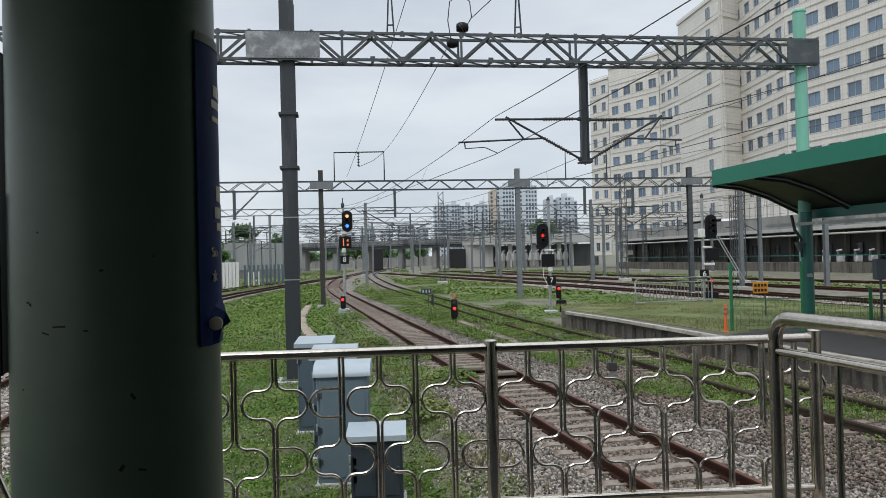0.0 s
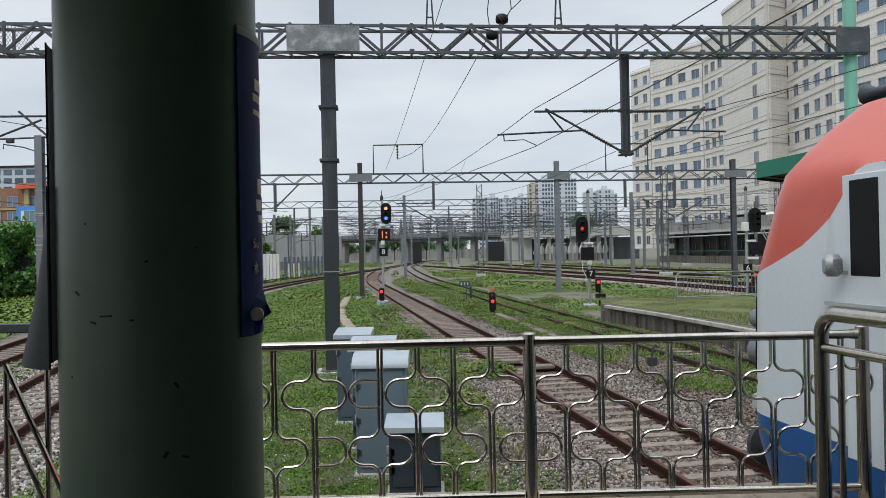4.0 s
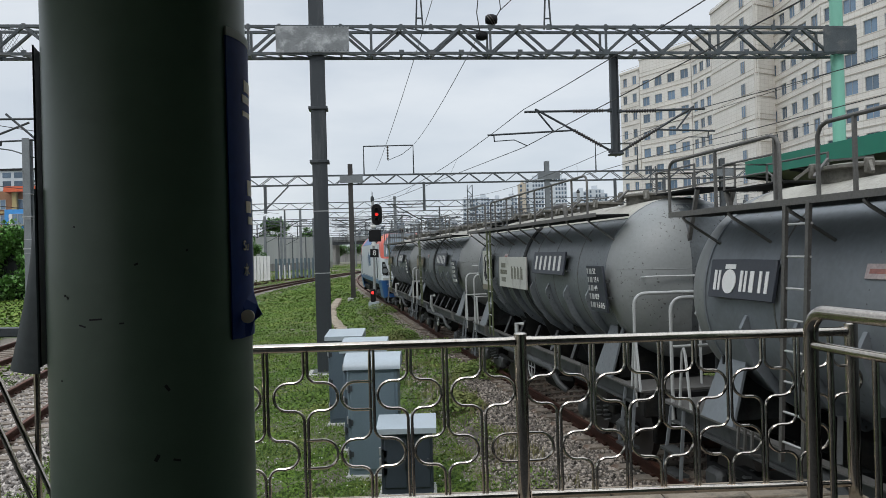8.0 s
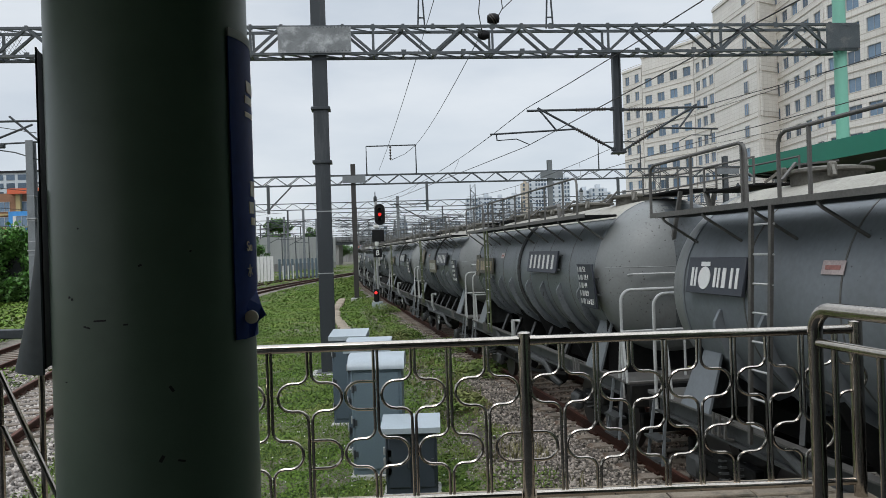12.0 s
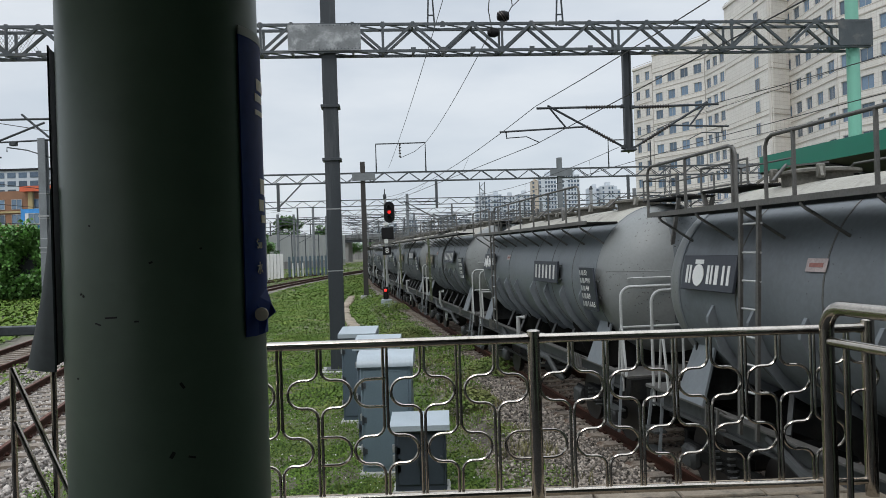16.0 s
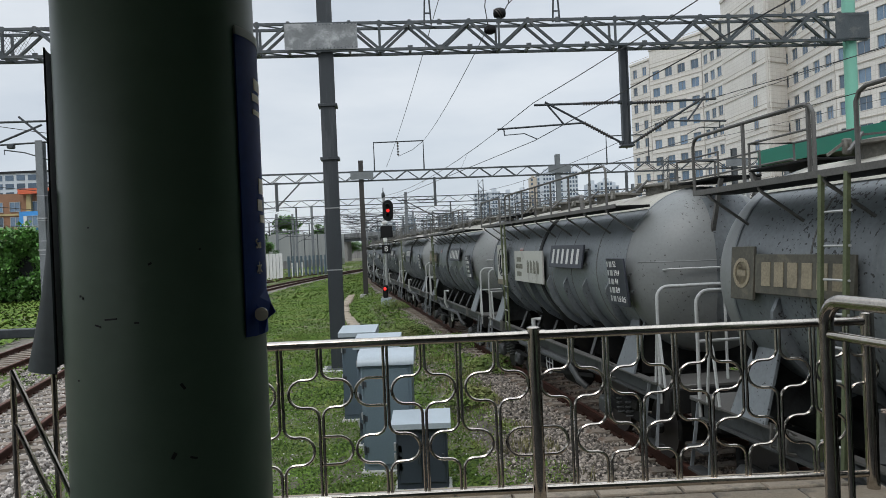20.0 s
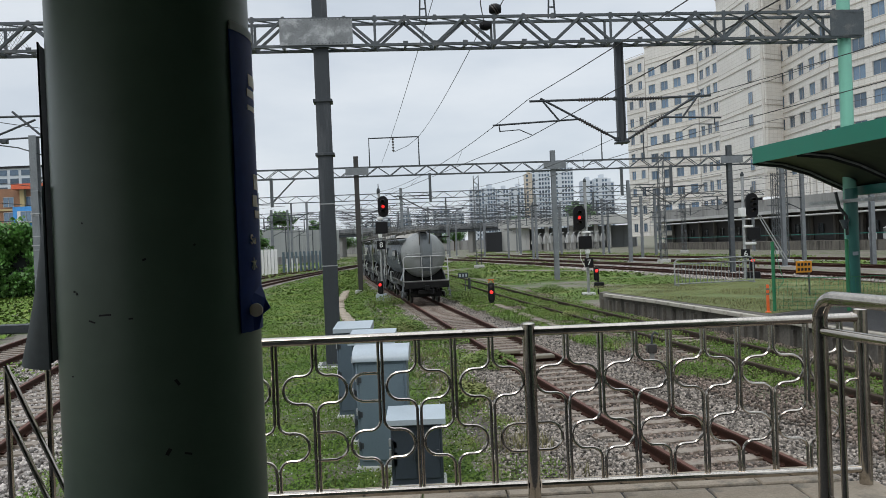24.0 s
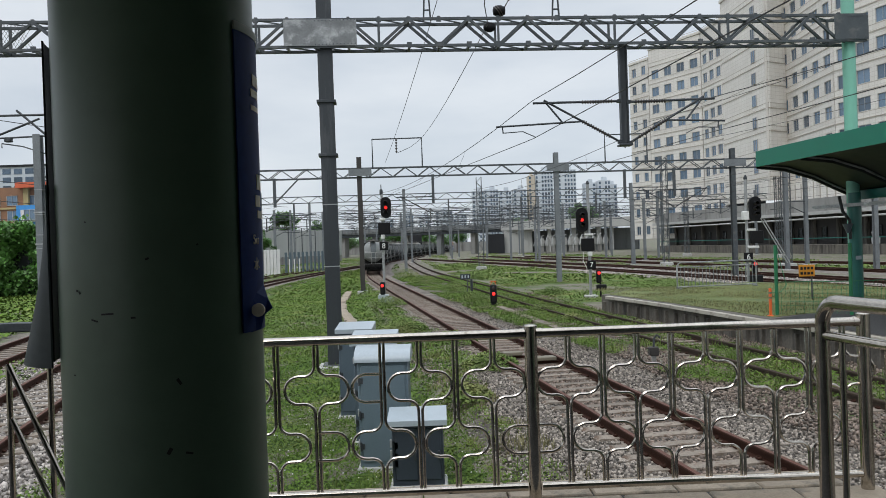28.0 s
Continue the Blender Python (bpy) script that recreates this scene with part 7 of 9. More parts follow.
    part("vent_pipe", G().path([(-0.5, -0.55, zc + r - 0.12), (-0.5, -0.5, zc + r + 0.10), (-0.45, -0.35, zc + r + 0.16), (-0.4, 0.6, zc + r + 0.16)], 0.05, 8), M["walkrail"], th)
    # ladder at the leading end
    for y in (2.2, 2.53):
        part("ladder_rail", G().bar((-1.47, y, zw + 0.1), (-1.36, y + 0.34, 1.15), 0.035, 0.045), M["ladder"] if paint is M["tank"] else M["walkrail"], th)
    for i in range(8):
        part("rung", G().tube((-1.37 - i * 0.011, 2.50 - i * 0.043, 1.35 + i * 0.29), (-1.37 - i * 0.011, 2.83 - i * 0.043, 1.35 + i * 0.29), 0.012, n=6), M["handrail"], th)
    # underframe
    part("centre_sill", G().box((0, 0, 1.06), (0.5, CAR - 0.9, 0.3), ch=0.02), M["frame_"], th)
    for s in (-1, 1):
        part("side_sill", G().box((s * 1.14, 0, 1.11), (0.08, CAR - 1.2, 0.20), ch=0.012), M["frame_l"], th)
        part("sill_flange", G().box((s * 1.19, 0, 1.22), (0.12, CAR - 1.2, 0.022)), M["walkrail"], th)
        part("sill_flange", G().box((s * 1.19, 0, 1.00), (0.12, CAR - 1.2, 0.022)), M["frame_l"], th)
        for y in (-4.25, 4.25):   # leaning saddle plates with a flange on each edge
            f = 1 if y > 0 else -1
            P = [(s * 1.25, y - 0.34, 1.235), (s * 1.25, y + 0.34, 1.235), (s * 0.98, y + 0.24, 2.02), (s * 0.98, y - 0.24, 2.02)]
            part("saddle", G().add(P + [(p[0] - s * 0.03, p[1], p[2] - 0.01) for p in P], [(0, 1, 2, 3), (7, 6, 5, 4), (0, 4, 5, 1), (1, 5, 6, 2), (2, 6, 7, 3), (3, 7, 4, 0)]), paint, th, "grey leaning saddle plate", smooth=False)
            part("saddle_web", G().prism([(s * 1.24, 1.22), (s * 0.98, 2.0), (s * 0.5, 1.62), (s * 0.3, 1.22)] , y - 0.02, y + 0.02, "y"), M["frame_l"], th, smooth=False)
            g = G()
            for k in range(3):
                g.path([(s * 1.2, y - f * (0.55 + 0.13 * k), 1.22), (s * 1.3, y - f * (0.55 + 0.13 * k), 1.30), (s * 1.3, y - f * (0.52 + 0.13 * k), 1.06), (s * 1.2, y - f * (0.52 + 0.13 * k), 1.03)], 0.02, 5)
            part("step_bracket", g, M["walkrail"], th)
        for i in range(5):
            y = -2.4 + i * 1.2
            part("brace", G().bar((s * 1.1, y, 1.2), (s * 0.85, y + 0.3, 1.55), 0.05, 0.10), M["frame_l"], th)
    for y in (-1.9, 0.1, 2.1):   # discharge hoppers
        part("hopper", G().lathe([(0.85, 1.75), (0.55, 1.1), (0.2, 0.62), (0.2, 0.5)], (0, y, 0), n=16), M["frame_"], th)
    part("discharge_pipe", G().path([(-1.18, 2.6, 1.15), (-1.25, 1.9, 0.95), (-1.25, -1.6, 0.95), (-1.22, -2.0, 0.72), (-1.1, -2.1, 0.6)], 0.06, 8), M["frame_l"], th)
    part("air_pipe", G().path([(-1.2, 0.4, 1.6), (-1.34, 0.45, 1.62), (-1.34, 0.45, 1.2), (-1.2, 0.5, 0.9)], 0.05, 8), M["handrail"], th)
    for y, z in ((-0.9, 0.62), (1.2, 0.62)):
        part("brake_cylinder", G().lathe([(0.1, -0.4), (0.19, -0.36), (0.19, 0.36), (0.1, 0.4)], (-0.85, y, z), "y", 14), M["frame_"], th)
    part("hand_wheel", G().path([(-1.22, -0.2 + 0.22 * math.cos(radians(a)), 0.78 + 0.22 * math.sin(radians(a))) for a in range(0, 360, 20)], 0.014, 5, closed=True)
         .bar((-1.22, -0.42, 0.78), (-1.22, 0.02, 0.78), 0.02, 0.02).bar((-1.22, -0.2, 0.56), (-1.22, -0.2, 1.0), 0.02, 0.02), M["handrail"], th)
    for y in (-2.0, 1.6):
        part("air_reservoir", G().lathe([(0.0, -1.5), (0.26, -1.42), (0.30, -1.3), (0.30, 1.3), (0.26, 1.42), (0.0, 1.5)], (0.55, y, 0.66), "y", 16), M["frame_"], th)
    part("truss_rod", G().bar((-1.18, -2.7, 0.9), (-1.18, -0.6, 0.66), 0.04, 0.06).bar((-1.18, -0.6, 0.66), (-1.18, 2.6, 0.66), 0.04, 0.06), M["frame_"], th)
    for s in (-1, 1):
        y = s * (CAR / 2 - 0.72)
        part("end_platform", G().box((0, y, 1.20), (2.44, 0.80, 0.05), ch=0.01), M["walkrail"], th)
        part("head_stock", G().box((0, y + s * 0.34, 1.01), (2.40, 0.16, 0.34), ch=0.02), M["frame_"], th)
        part("coupler", G().box((0, y + s * 0.55, 0.86), (0.24, 0.46, 0.26), ch=0.04), M["frame_"], th)
        part("brake_beam", G().box((0, y - s * 0.05, 0.50), (1.7, 0.12, 0.30), ch=0.02).box((0, y + s * 0.25, 0.62), (0.9, 0.3, 0.22), ch=0.02), M["frame_"], th)
        part("air_hose", G().path([(0.3, y + s * 0.42, 0.85), (0.34, y + s * 0.58, 0.62), (0.25, y + s * 0.66, 0.52), (0.1, y + s * 0.6, 0.6)], 0.025, 6), M["black"], th)
        ye = y + s * 0.16
        # near-black plate added below the dome, standing for the shadowed void there
        arch = [(r * math.cos(radians(a)) * 0.97, zc + r * math.sin(radians(a)) * 0.97) for a in range(210, 331, 10)]
        part("end_bulkhead", G().prism([(-1.05, 1.2), *arch, (1.05, 1.2)], s * 4.42 - 0.02, s * 4.42 + 0.02, "y"), M["frame_"], th, "near-black plate in place of shade below the tank end", smooth=False)
        bend = [(0.16 * math.sin(radians(a)), 0.16 * math.cos(radians(a))) for a in range(90, -1, -18)]
        g = [(-1.2, ye, 0.95)] + [(-1.04 - u, ye, 2.39 + v) for u, v in bend] + [(1.04 + u, ye, 2.39 + v) for u, v in reversed(bend)] + [(1.2, ye, 0.95)]
        part("end_rail", G().path(g, 0.024, 8), M["handrail"], th)
        part("end_mid_rail", G().tube((-1.2, ye, 1.93), (1.2, ye, 1.93), 0.02, n=8), M["handrail"], th)
        for x in (-0.2, 0.28):
            part("end_rail_post", G().tube((x, ye, 1.1), (x, ye, 2.55), 0.02, n=8), M["handrail"], th)
        for x in (-1.22, 1.22):
            for d in (-0.18, 0.18):
                part("step_stile", G().bar((x * 1.0, y + d * 0.9, 1.18), (x * 1.08, y + d * 1.25, 0.34), 0.04, 0.02), M["galvf"], th)
            for z in (0.38, 0.66):
                part("step", G().box((x * 1.05, y, z), (0.18, 0.42, 0.03)), M["frame_l"], th)
            part("grab_iron", G().path([(x * 1.0, y - 0.36, 1.2), (x * 1.0, y - 0.24, 1.88), (x * 1.0, y - 0.20, 1.95), (x * 1.0, y - 0.16, 1.90), (x * 1.0, y - 0.06, 1.2)], 0.02, 6), M["handrail"], th)
    if paint is M["tank_l"]:     # parking brake wheel on its column at the leading end
        bw = part("brake_column", G().tube((-0.62, 5.30, 1.2), (-0.62, 5.30, 2.34), 0.03, n=8), M["frame_l"], th)
        part("brake_wheel", G().path([(-0.62 + 0.25 * math.cos(radians(a)), 5.30 + 0.25 * math.sin(radians(a)), 2.34) for a in range(0, 360, 20)], 0.022, 6, closed=True)
             .bar((-0.87, 5.30, 2.34), (-0.37, 5.30, 2.34), 0.03, 0.02).bar((-0.62, 5.05, 2.34), (-0.62, 5.55, 2.34), 0.03, 0.02), M["handrail"], bw)
    bogie(th, -3.75)
    bogie(th, 3.75)
    return th


def on_tank(y, ang, out=0.05, zc=2.72):
    """A pose on the left flank of the tank: x along the wagon seen from outside, facing out. ang: degrees above the level."""
    a = radians(ang)
    n = Vector((-math.cos(a), 0, math.sin(a)))
    u = Vector((0, -1, 0))
    w = n.cross(u)
    m = Matrix((u, w, n)).transposed().to_4x4()
    m.translation = Vector((n.x * (R_TANK + out), y, zc + n.z * (R_TANK + out)))
    return m


def flat_board(name, w, h, material, parent, m, label=""):
    return part(name, G().box((0, 0, 0), (w, h, 0.035), ch=0.006), material, parent, label, at=m)


def glyph_bars(parent, xs, w, h, material, name="figure_bar"):
    for x in xs:
        part(name, G().box((x, 0, 0.0205), (w, h, 0.007)), material, parent)


def text_mesh(text, size, material, name):
    """A line of figures in the built-in font, as a thin mesh lying in its own xy plane."""
    cu = bpy.data.curves.new(name, "FONT")
    cu.body, cu.size, cu.extrude, cu.align_x, cu.align_y = text, size, 0.003, "LEFT", "CENTER"
    tmp = bpy.data.objects.new(name, cu)
    me = bpy.data.meshes.new_from_object(tmp)
    bpy.data.objects.remove(tmp)
    me.materials.clear()
    me.materials.append(material)
    return me


DATA = [text_mesh(s, 0.125, M["white"], "small_lettering") for s in ("52", "19.4", "44", "0.9", "1.6 0.5")]
WORD = G()
for j in range(5):
    for dx in (-0.10, 0.0, 0.055):
        WORD.box((dx, 0.27 - j * 0.132, 0), (0.042, 0.085, 0.006))
WORD = WORD.mesh("small_lettering", M["handrail"], smooth=False)
PLATE, NUMERAL = {}, {}
for kind, w in (("wide", 1.88), ("short", 1.62)):
    PLATE[kind] = G().box((0, 0, 0), (w, 0.42, 0.035), ch=0.006).mesh("number_board", M["board"], smooth=False)
    g = G()
    for i in range(6):
        g.box(((i - 2.5) * w * 0.15, 0, 0), (w * 0.060, 0.27, 0.007), ch=0.002)
    NUMERAL[kind] = g.mesh("numbering", M["figure"], smooth=False)
BRACKET = G().bar((0, 0.13, -0.02), (0.13, 0.13, -0.03), 0.022, 0.022).bar((0, -0.13, -0.02), (0.13, -0.13, -0.03), 0.022, 0.022).mesh("board_bracket", M["frame_l"], smooth=False)


def wagon_boards(w, style, k):
    """The boards on the visible flank; running numbers stand as plain bars, the owners' marks as plain shapes."""
    kind, zc = ("short", LOW_AXIS) if style == "dark" else ("wide", HIGH_AXIS)
    nb = part("number_board", PLATE[kind], None, w, "dark board with pale figures", at=on_tank({14: -2.25, 15: 0.25}.get(k, -1.82), 4 if style == "dark" else 10, 0.09, zc))
    tagged(part("numbering", NUMERAL[kind], None, nb, at=pose(0, 0, 0.021)), kind="stuff")
    part("board_bracket", BRACKET, None, nb, at=pose(0.81 if style == "dark" else 0.94, 0, 0))
    db = flat_board("data_board", 0.68, 0.72, M["board"], w, on_tank(-4.32, -6, 0.09, zc), "black board with rows of small pale writing")
    part("small_lettering", WORD, None, db, at=pose(-0.19, 0, 0.021))
    for j in range(5):
        part("small_lettering", DATA[j], None, db, at=pose(-0.07, 0.27 - j * 0.132, 0.021))
    part("board_bracket", BRACKET, None, db, at=pose(0.34, 0, 0))
    st = part("stencil", G().box((0, 0, 0), (0.30, 0.13, 0.008), ch=0.003), M["stencil"], w, "faded red and white mark", at=on_tank(1.72, 16, 0.012, zc))
    part("mark", G().box((0, 0, 0.006), (0.2, 0.04, 0.004)), M["fadedred"], st)
    if style == "cream":
        b = flat_board("name_board", 2.25, 0.68, M["cream"], w, on_tank(0.72, 0, 0.09, zc), "cream owner board with dark plain shapes")
        part("mark", G().box((-0.72, 0.15, 0.0205), (0.36, 0.10, 0.007)), M["boardmark"], b)
        part("mark", G().box((-0.72, -0.17, 0.0205), (0.36, 0.10, 0.007)), M["boardmark"], b)
        glyph_bars(b, [-0.98 + i * 0.075 for i in range(8)], 0.045, 0.10, M["boardmark"], "mark")
        glyph_bars(b, [0.0 + i * 0.25 for i in range(4)], 0.07, 0.27, M["boardmark"], "mark")
        for i in range(4):
            part("mark", G().box((0.09 + i * 0.25, -0.02, 0.0205), (0.035, 0.24, 0.007)), M["boardmark"], b)
        b = flat_board("emblem_board", 0.90, 0.98, M["cream"], w, on_tank(3.22, 0, 0.07, zc), "cream emblem board with a dark plain emblem")
        part("mark", G().path([(0.29 * math.cos(radians(a)), 0.06 + 0.33 * math.sin(radians(a)), 0.02) for a in range(20, 330, 15)], 0.014, 5), M["shade"], b, "thin dark curved outline")
        part("mark", G().path([(-0.02, 0.24, 0.02), (-0.09, 0.10, 0.02), (-0.10, -0.06, 0.02), (0.0, -0.20, 0.02)], 0.03, 6), M["shade"], b)
        for q in range(4):
            part("mark", G().bar((0.02 + 0.03 * q, -0.16 + 0.07 * q, 0.02), (0.18 + 0.02 * q, -0.06 + 0.09 * q, 0.02), 0.035, 0.01), M["shade"], b)
        part("foot_strip", G().box((0, -0.42, 0.022), (0.90, 0.13, 0.012)), M["tan"], b)
    elif style == "tan":
        b = flat_board("name_board", 1.5, 0.40, M["oldboard"], w, on_tank(3.12, 4, 0.06, zc), "weathered olive owner board with faded tan shapes")
        glyph_bars(b, [-0.55 + i * 0.22 for i in range(6)], 0.15, 0.24, M["oldmark"], "mark")
        b = flat_board("emblem_board", 0.44, 0.56, M["oldboard"], w, on_tank(4.12, 4, 0.06, zc), "small emblem board")
        part("mark", G().lathe([(0.16, 0.019), (0.16, 0.025), (0.12, 0.025), (0.12, 0.019)], (0, 0, 0), "z", 20), M["oldmark"], b)
        part("mark", G().box((0, 0, 0.0205), (0.16, 0.06, 0.007)), M["oldmark"], b)
    elif style == "plain":
        flat_board("blank_board", 0.62, 0.66, M["tan"], w, on_tank(3.0, 12, 0.06, zc), "blank tan board")
        b = flat_board("name_board", 1.5, 0.46, M["tan"], w, on_tank(0.2, -2, 0.08, zc), "faded tan owner board with pale plain shapes")
        glyph_bars(b, [-0.55 + i * 0.22 for i in range(6)], 0.13, 0.24, M["cream"], "mark")
    elif style == "small":
        b = flat_board("owner_board", 0.58, 0.46, M["cream"], w, on_tank(2.95, 4, 0.06, zc), "small pale owner board with plain shapes")
        for z in (0.1, -0.1):
            part("mark", G().box((0, z, 0.0205), (0.4, 0.11, 0.007)), M["wallstain"], b)
    elif style == "dark":
        b = flat_board("owner_board", 1.22, 0.42, M["board"], w, on_tank(3.6, 10, 0.06, zc), "dark owner board with a plain white emblem")
        part("emblem", G().lathe([(0.13, 0.018), (0.13, 0.026)], (-0.20, -0.03, 0), "z", 20), M["white"], b)
        part("emblem", G().box((-0.20, 0.13, 0.0205), (0.2, 0.05, 0.007)), M["white"], b)
        for x, ww in ((-0.48, 0.05), (-0.40, 0.04), (0.03, 0.05), (0.11, 0.04), (0.22, 0.07), (0.37, 0.045), (0.48, 0.05)):
            part("mark", G().box((x, -0.02, 0.0205), (ww, 0.22, 0.007)), M["white"], b)


def build_loco():
    """Electric locomotive, white over blue, coral cab ends, one raised pantograph. +y is the way it runs."""
    th = thing("electric_locomotive", "white and blue electric locomotive with coral cab ends", "locomotive")
    L, W = 19.2, 1.46          # length, half width
    yc = L / 2
    ZS, ZT = 3.84, 4.44        # shoulder and roof edge
    def ring(y, w, zt, slope=0.34, zb=1.55):
        return [(-w, y, zb), (-w, y, 2.9), (-w * 0.99, y, ZS), (-w * (1 - slope), y, zt), (w * (1 - slope), y, zt), (w * 0.99, y, ZS), (w, y, 2.9), (w, y, zb)]
    g = G()
    ys = [-yc + 1.9, yc - 1.9]
    V = ring(ys[0], W, ZT) + ring(ys[1], W, ZT)
    F = [(i, i + 1, 9 + i, 8 + i) for i in range(7)] + [tuple(range(8)), tuple(range(15, 7, -1))]
    part("body", g.add(V, F), M["loco_w"], th, smooth=False)
    part("lower_body", G().box((0, 0, 1.42), (2 * W + 0.012, L - 3.6, 0.32), ch=0.02), M["loco_s"], th, "deep blue lower band")
    part("body_seam", G().box((-W - 0.002, 0, 1.62), (0.02, L - 3.9, 0.03)), M["galvf"], th)
    part("underframe", G().box((0, 0, 1.12), (2 * W - 0.3, L - 4.2, 0.34), ch=0.02), M["frame_"], th, "sooty underframe")
    part("roof_slope", G().add([(-W * 0.998, ys[0] + 4.3, ZS), (-W * 0.998, ys[1] - 0.2, ZS), (-W * 0.668, ys[1] - 0.2, ZT - 0.01), (-W * 0.668, ys[0] + 3.9, ZT - 0.01),
                                (-W * 0.97, ys[0] + 4.3, ZS - 0.02), (-W * 0.97, ys[1] - 0.2, ZS - 0.02), (-W * 0.65, ys[1] - 0.2, ZT - 0.03), (-W * 0.65, ys[0] + 3.9, ZT - 0.03)],
                               [(0, 1, 2, 3), (7, 6, 5, 4), (0, 3, 7, 4), (1, 5, 6, 2), (0, 4, 5, 1), (3, 2, 6, 7)]), M["loco_lb"], th, "light blue sloping roof side", smooth=False)
    for s in (-1, 1):
        ye = s * (yc + 0.22)
        yb = s * (yc - 1.9)

        def skin(u, z, out=0.0):
            """A point of the rounded cab. u: 0 to 1 along the side, to 2 round the corner, to 3 over half the front, then mirrored to 6."""
            back = np.interp(z, [0.45, 1.5, 2.9, 4.2, ZT], [0.22, 0.0, 0.06, 0.66, 0.95])
            w = np.interp(z, [0.45, 1.3, 2.9, ZS, ZT], [W - 0.16, W, W, W * 0.985, W * 0.66]) + 0.004
            yf = ye - s * back
            k = u if u <= 3 else 6 - u
            if k <= 1:
                x, y, nx, ny = w, yb + (yf - s * 0.46 - yb) * k, 1.0, 0.0
            elif k <= 2:
                a = (k - 1) * math.pi / 2
                x, y, nx, ny = w - 0.34 + 0.34 * math.cos(a), yf - s * 0.46 + s * 0.46 * math.sin(a), math.cos(a), s * math.sin(a)
            else:
                q = 3 - k
                x, y, nx, ny = (w - 0.34) * q, yf + s * 0.05 * (1 - q * q), 0.0, s
            return ((1 if u > 3 else -1) * (x + nx * out), y + ny * out, z)

        def panel(name, us, lo, hi, nz, out, material, label="", thick=0.03, parent=None):
            """A sheet of the cab's skin between two heights, each a number or a function of u."""
            m = len(us)
            at = lambda h, u: h(u) if callable(h) else h
            V = []
            for o in (out, out - thick):
                for u in us:
                    a, b = at(lo, u), at(hi, u)
                    V += [skin(u, a + (b - a) * k / nz, o) for k in range(nz + 1)]
            n = nz + 1
            F = []
            for i in range(m - 1):
                for k in range(nz):
                    q = (i * n + k, (i + 1) * n + k, (i + 1) * n + k + 1, i * n + k + 1)
                    F += [q, tuple(reversed([v + m * n for v in q]))]
            rim = [(i * n, (i + 1) * n) for i in range(m - 1)] + [(i * n + nz, (i + 1) * n + nz) for i in range(m - 1)]
            rim += [(k, k + 1) for k in range(nz)] + [((m - 1) * n + k, (m - 1) * n + k + 1) for k in range(nz)]
            F += [(a, b, b + m * n, a + m * n) for a, b in rim]
            return part(name, G().add(V, F), material, parent or th, label)

        round_ = [0, 0.1, 0.2, 0.3, 0.36, 0.42, 0.5, 0.6, 0.72, 0.86, 1, 1.12, 1.25, 1.37, 1.5, 1.62, 1.75, 1.87, 2, 2.5, 3]
        round_ += [6 - u for u in reversed(round_[:-1])]

        def sweep(u):
            """Where the white sides end: high by the door, sweeping down to the windscreen's foot."""
            return float(np.interp(u if u <= 3 else 6 - u, [0, 0.26, 0.36, 0.46, 0.7, 1.0, 1.5, 2.0, 3.0], [ZS, ZS, 3.74, 3.48, 3.22, 3.02, 2.90, 2.88, 2.88]))
        panel("cab_skirt", round_, 0.45, 1.56, 5, 0.0, M["loco_b"], "blue cab skirt")
        panel("cab_front", round_, 1.56, sweep, 6, 0.0, M["loco_w"], "white rounded cab front")
        panel("cab_hood", round_, sweep, ZT, 8, 0.0, M["loco_r"], "coral upper cab")
        part("cab_roof", G().add([skin(u, ZT) for u in round_], [tuple(range(len(round_)))]), M["loco_g"], th, "grey cab roof", smooth=False)
        panel("windscreen_frame", [1.72, 1.8, 1.9, 2, 2.5, 3, 3.5, 4, 4.1, 4.2, 4.28], 3.00, ZT - 0.004, 7, 0.012, M["loco_g"], "blue-grey windscreen surround")
        panel("brow", [1.86, 2, 2.5, 3, 3.5, 4, 4.14], 4.17, 4.21, 1, 0.03, M["black"], "dark brow slot")
        for us in ([1.95, 2.2, 2.6, 2.955], [3.045, 3.4, 3.8, 4.05]):
            pn = panel("windscreen", us, 3.08, 4.05, 4, 0.022, M["loco_win"], "windscreen pane")
            for u in (us[0], us[-1]):
                part("gasket", G().bar(skin(u, 3.07, 0.03), skin(u, 4.06, 0.03), 0.03, 0.02), M["galv_l"], pn)
            part("wiper", G().bar(skin(us[0] + 0.35, 2.96, 0.06), skin(us[0] + 0.12, 3.75, 0.05), 0.035, 0.03).bar(skin(us[0] + 0.12, 3.75, 0.06), skin(us[0] + 0.22, 3.2, 0.06), 0.02, 0.02), M["black"], th)
        part("hand_rail", G().path([skin(1.9, 2.80, 0.0), skin(1.92, 2.84, 0.06), skin(2.5, 2.84, 0.06), skin(3, 2.84, 0.06), skin(3.5, 2.84, 0.06), skin(4.08, 2.84, 0.06), skin(4.1, 2.80, 0.0)], 0.022, 6), M["handrail"], th)
        panel("front_stripe", [1.3, 1.6, 1.9, 2, 3, 4, 4.1, 4.4, 4.7], 1.84, 1.88, 1, 0.008, M["loco_g"])
        panel("front_step", [1.55, 1.75, 1.9, 2, 3, 4, 4.1, 4.25, 4.45], 1.56, 1.70, 1, 0.05, M["handrail"], "pale ribbed foot step", thick=0.08)
        for f in (1, -1):
            us = [1.42, 1.5, 1.6, 1.72, 1.84, 1.96, 2.08, 2.2]
            top = lambda u: float(np.interp(u if u <= 3 else 6 - u, [1.42, 1.5, 1.72, 1.9, 2.05, 2.2], [2.62, 2.70, 2.70, 2.56, 2.2, 1.93]))
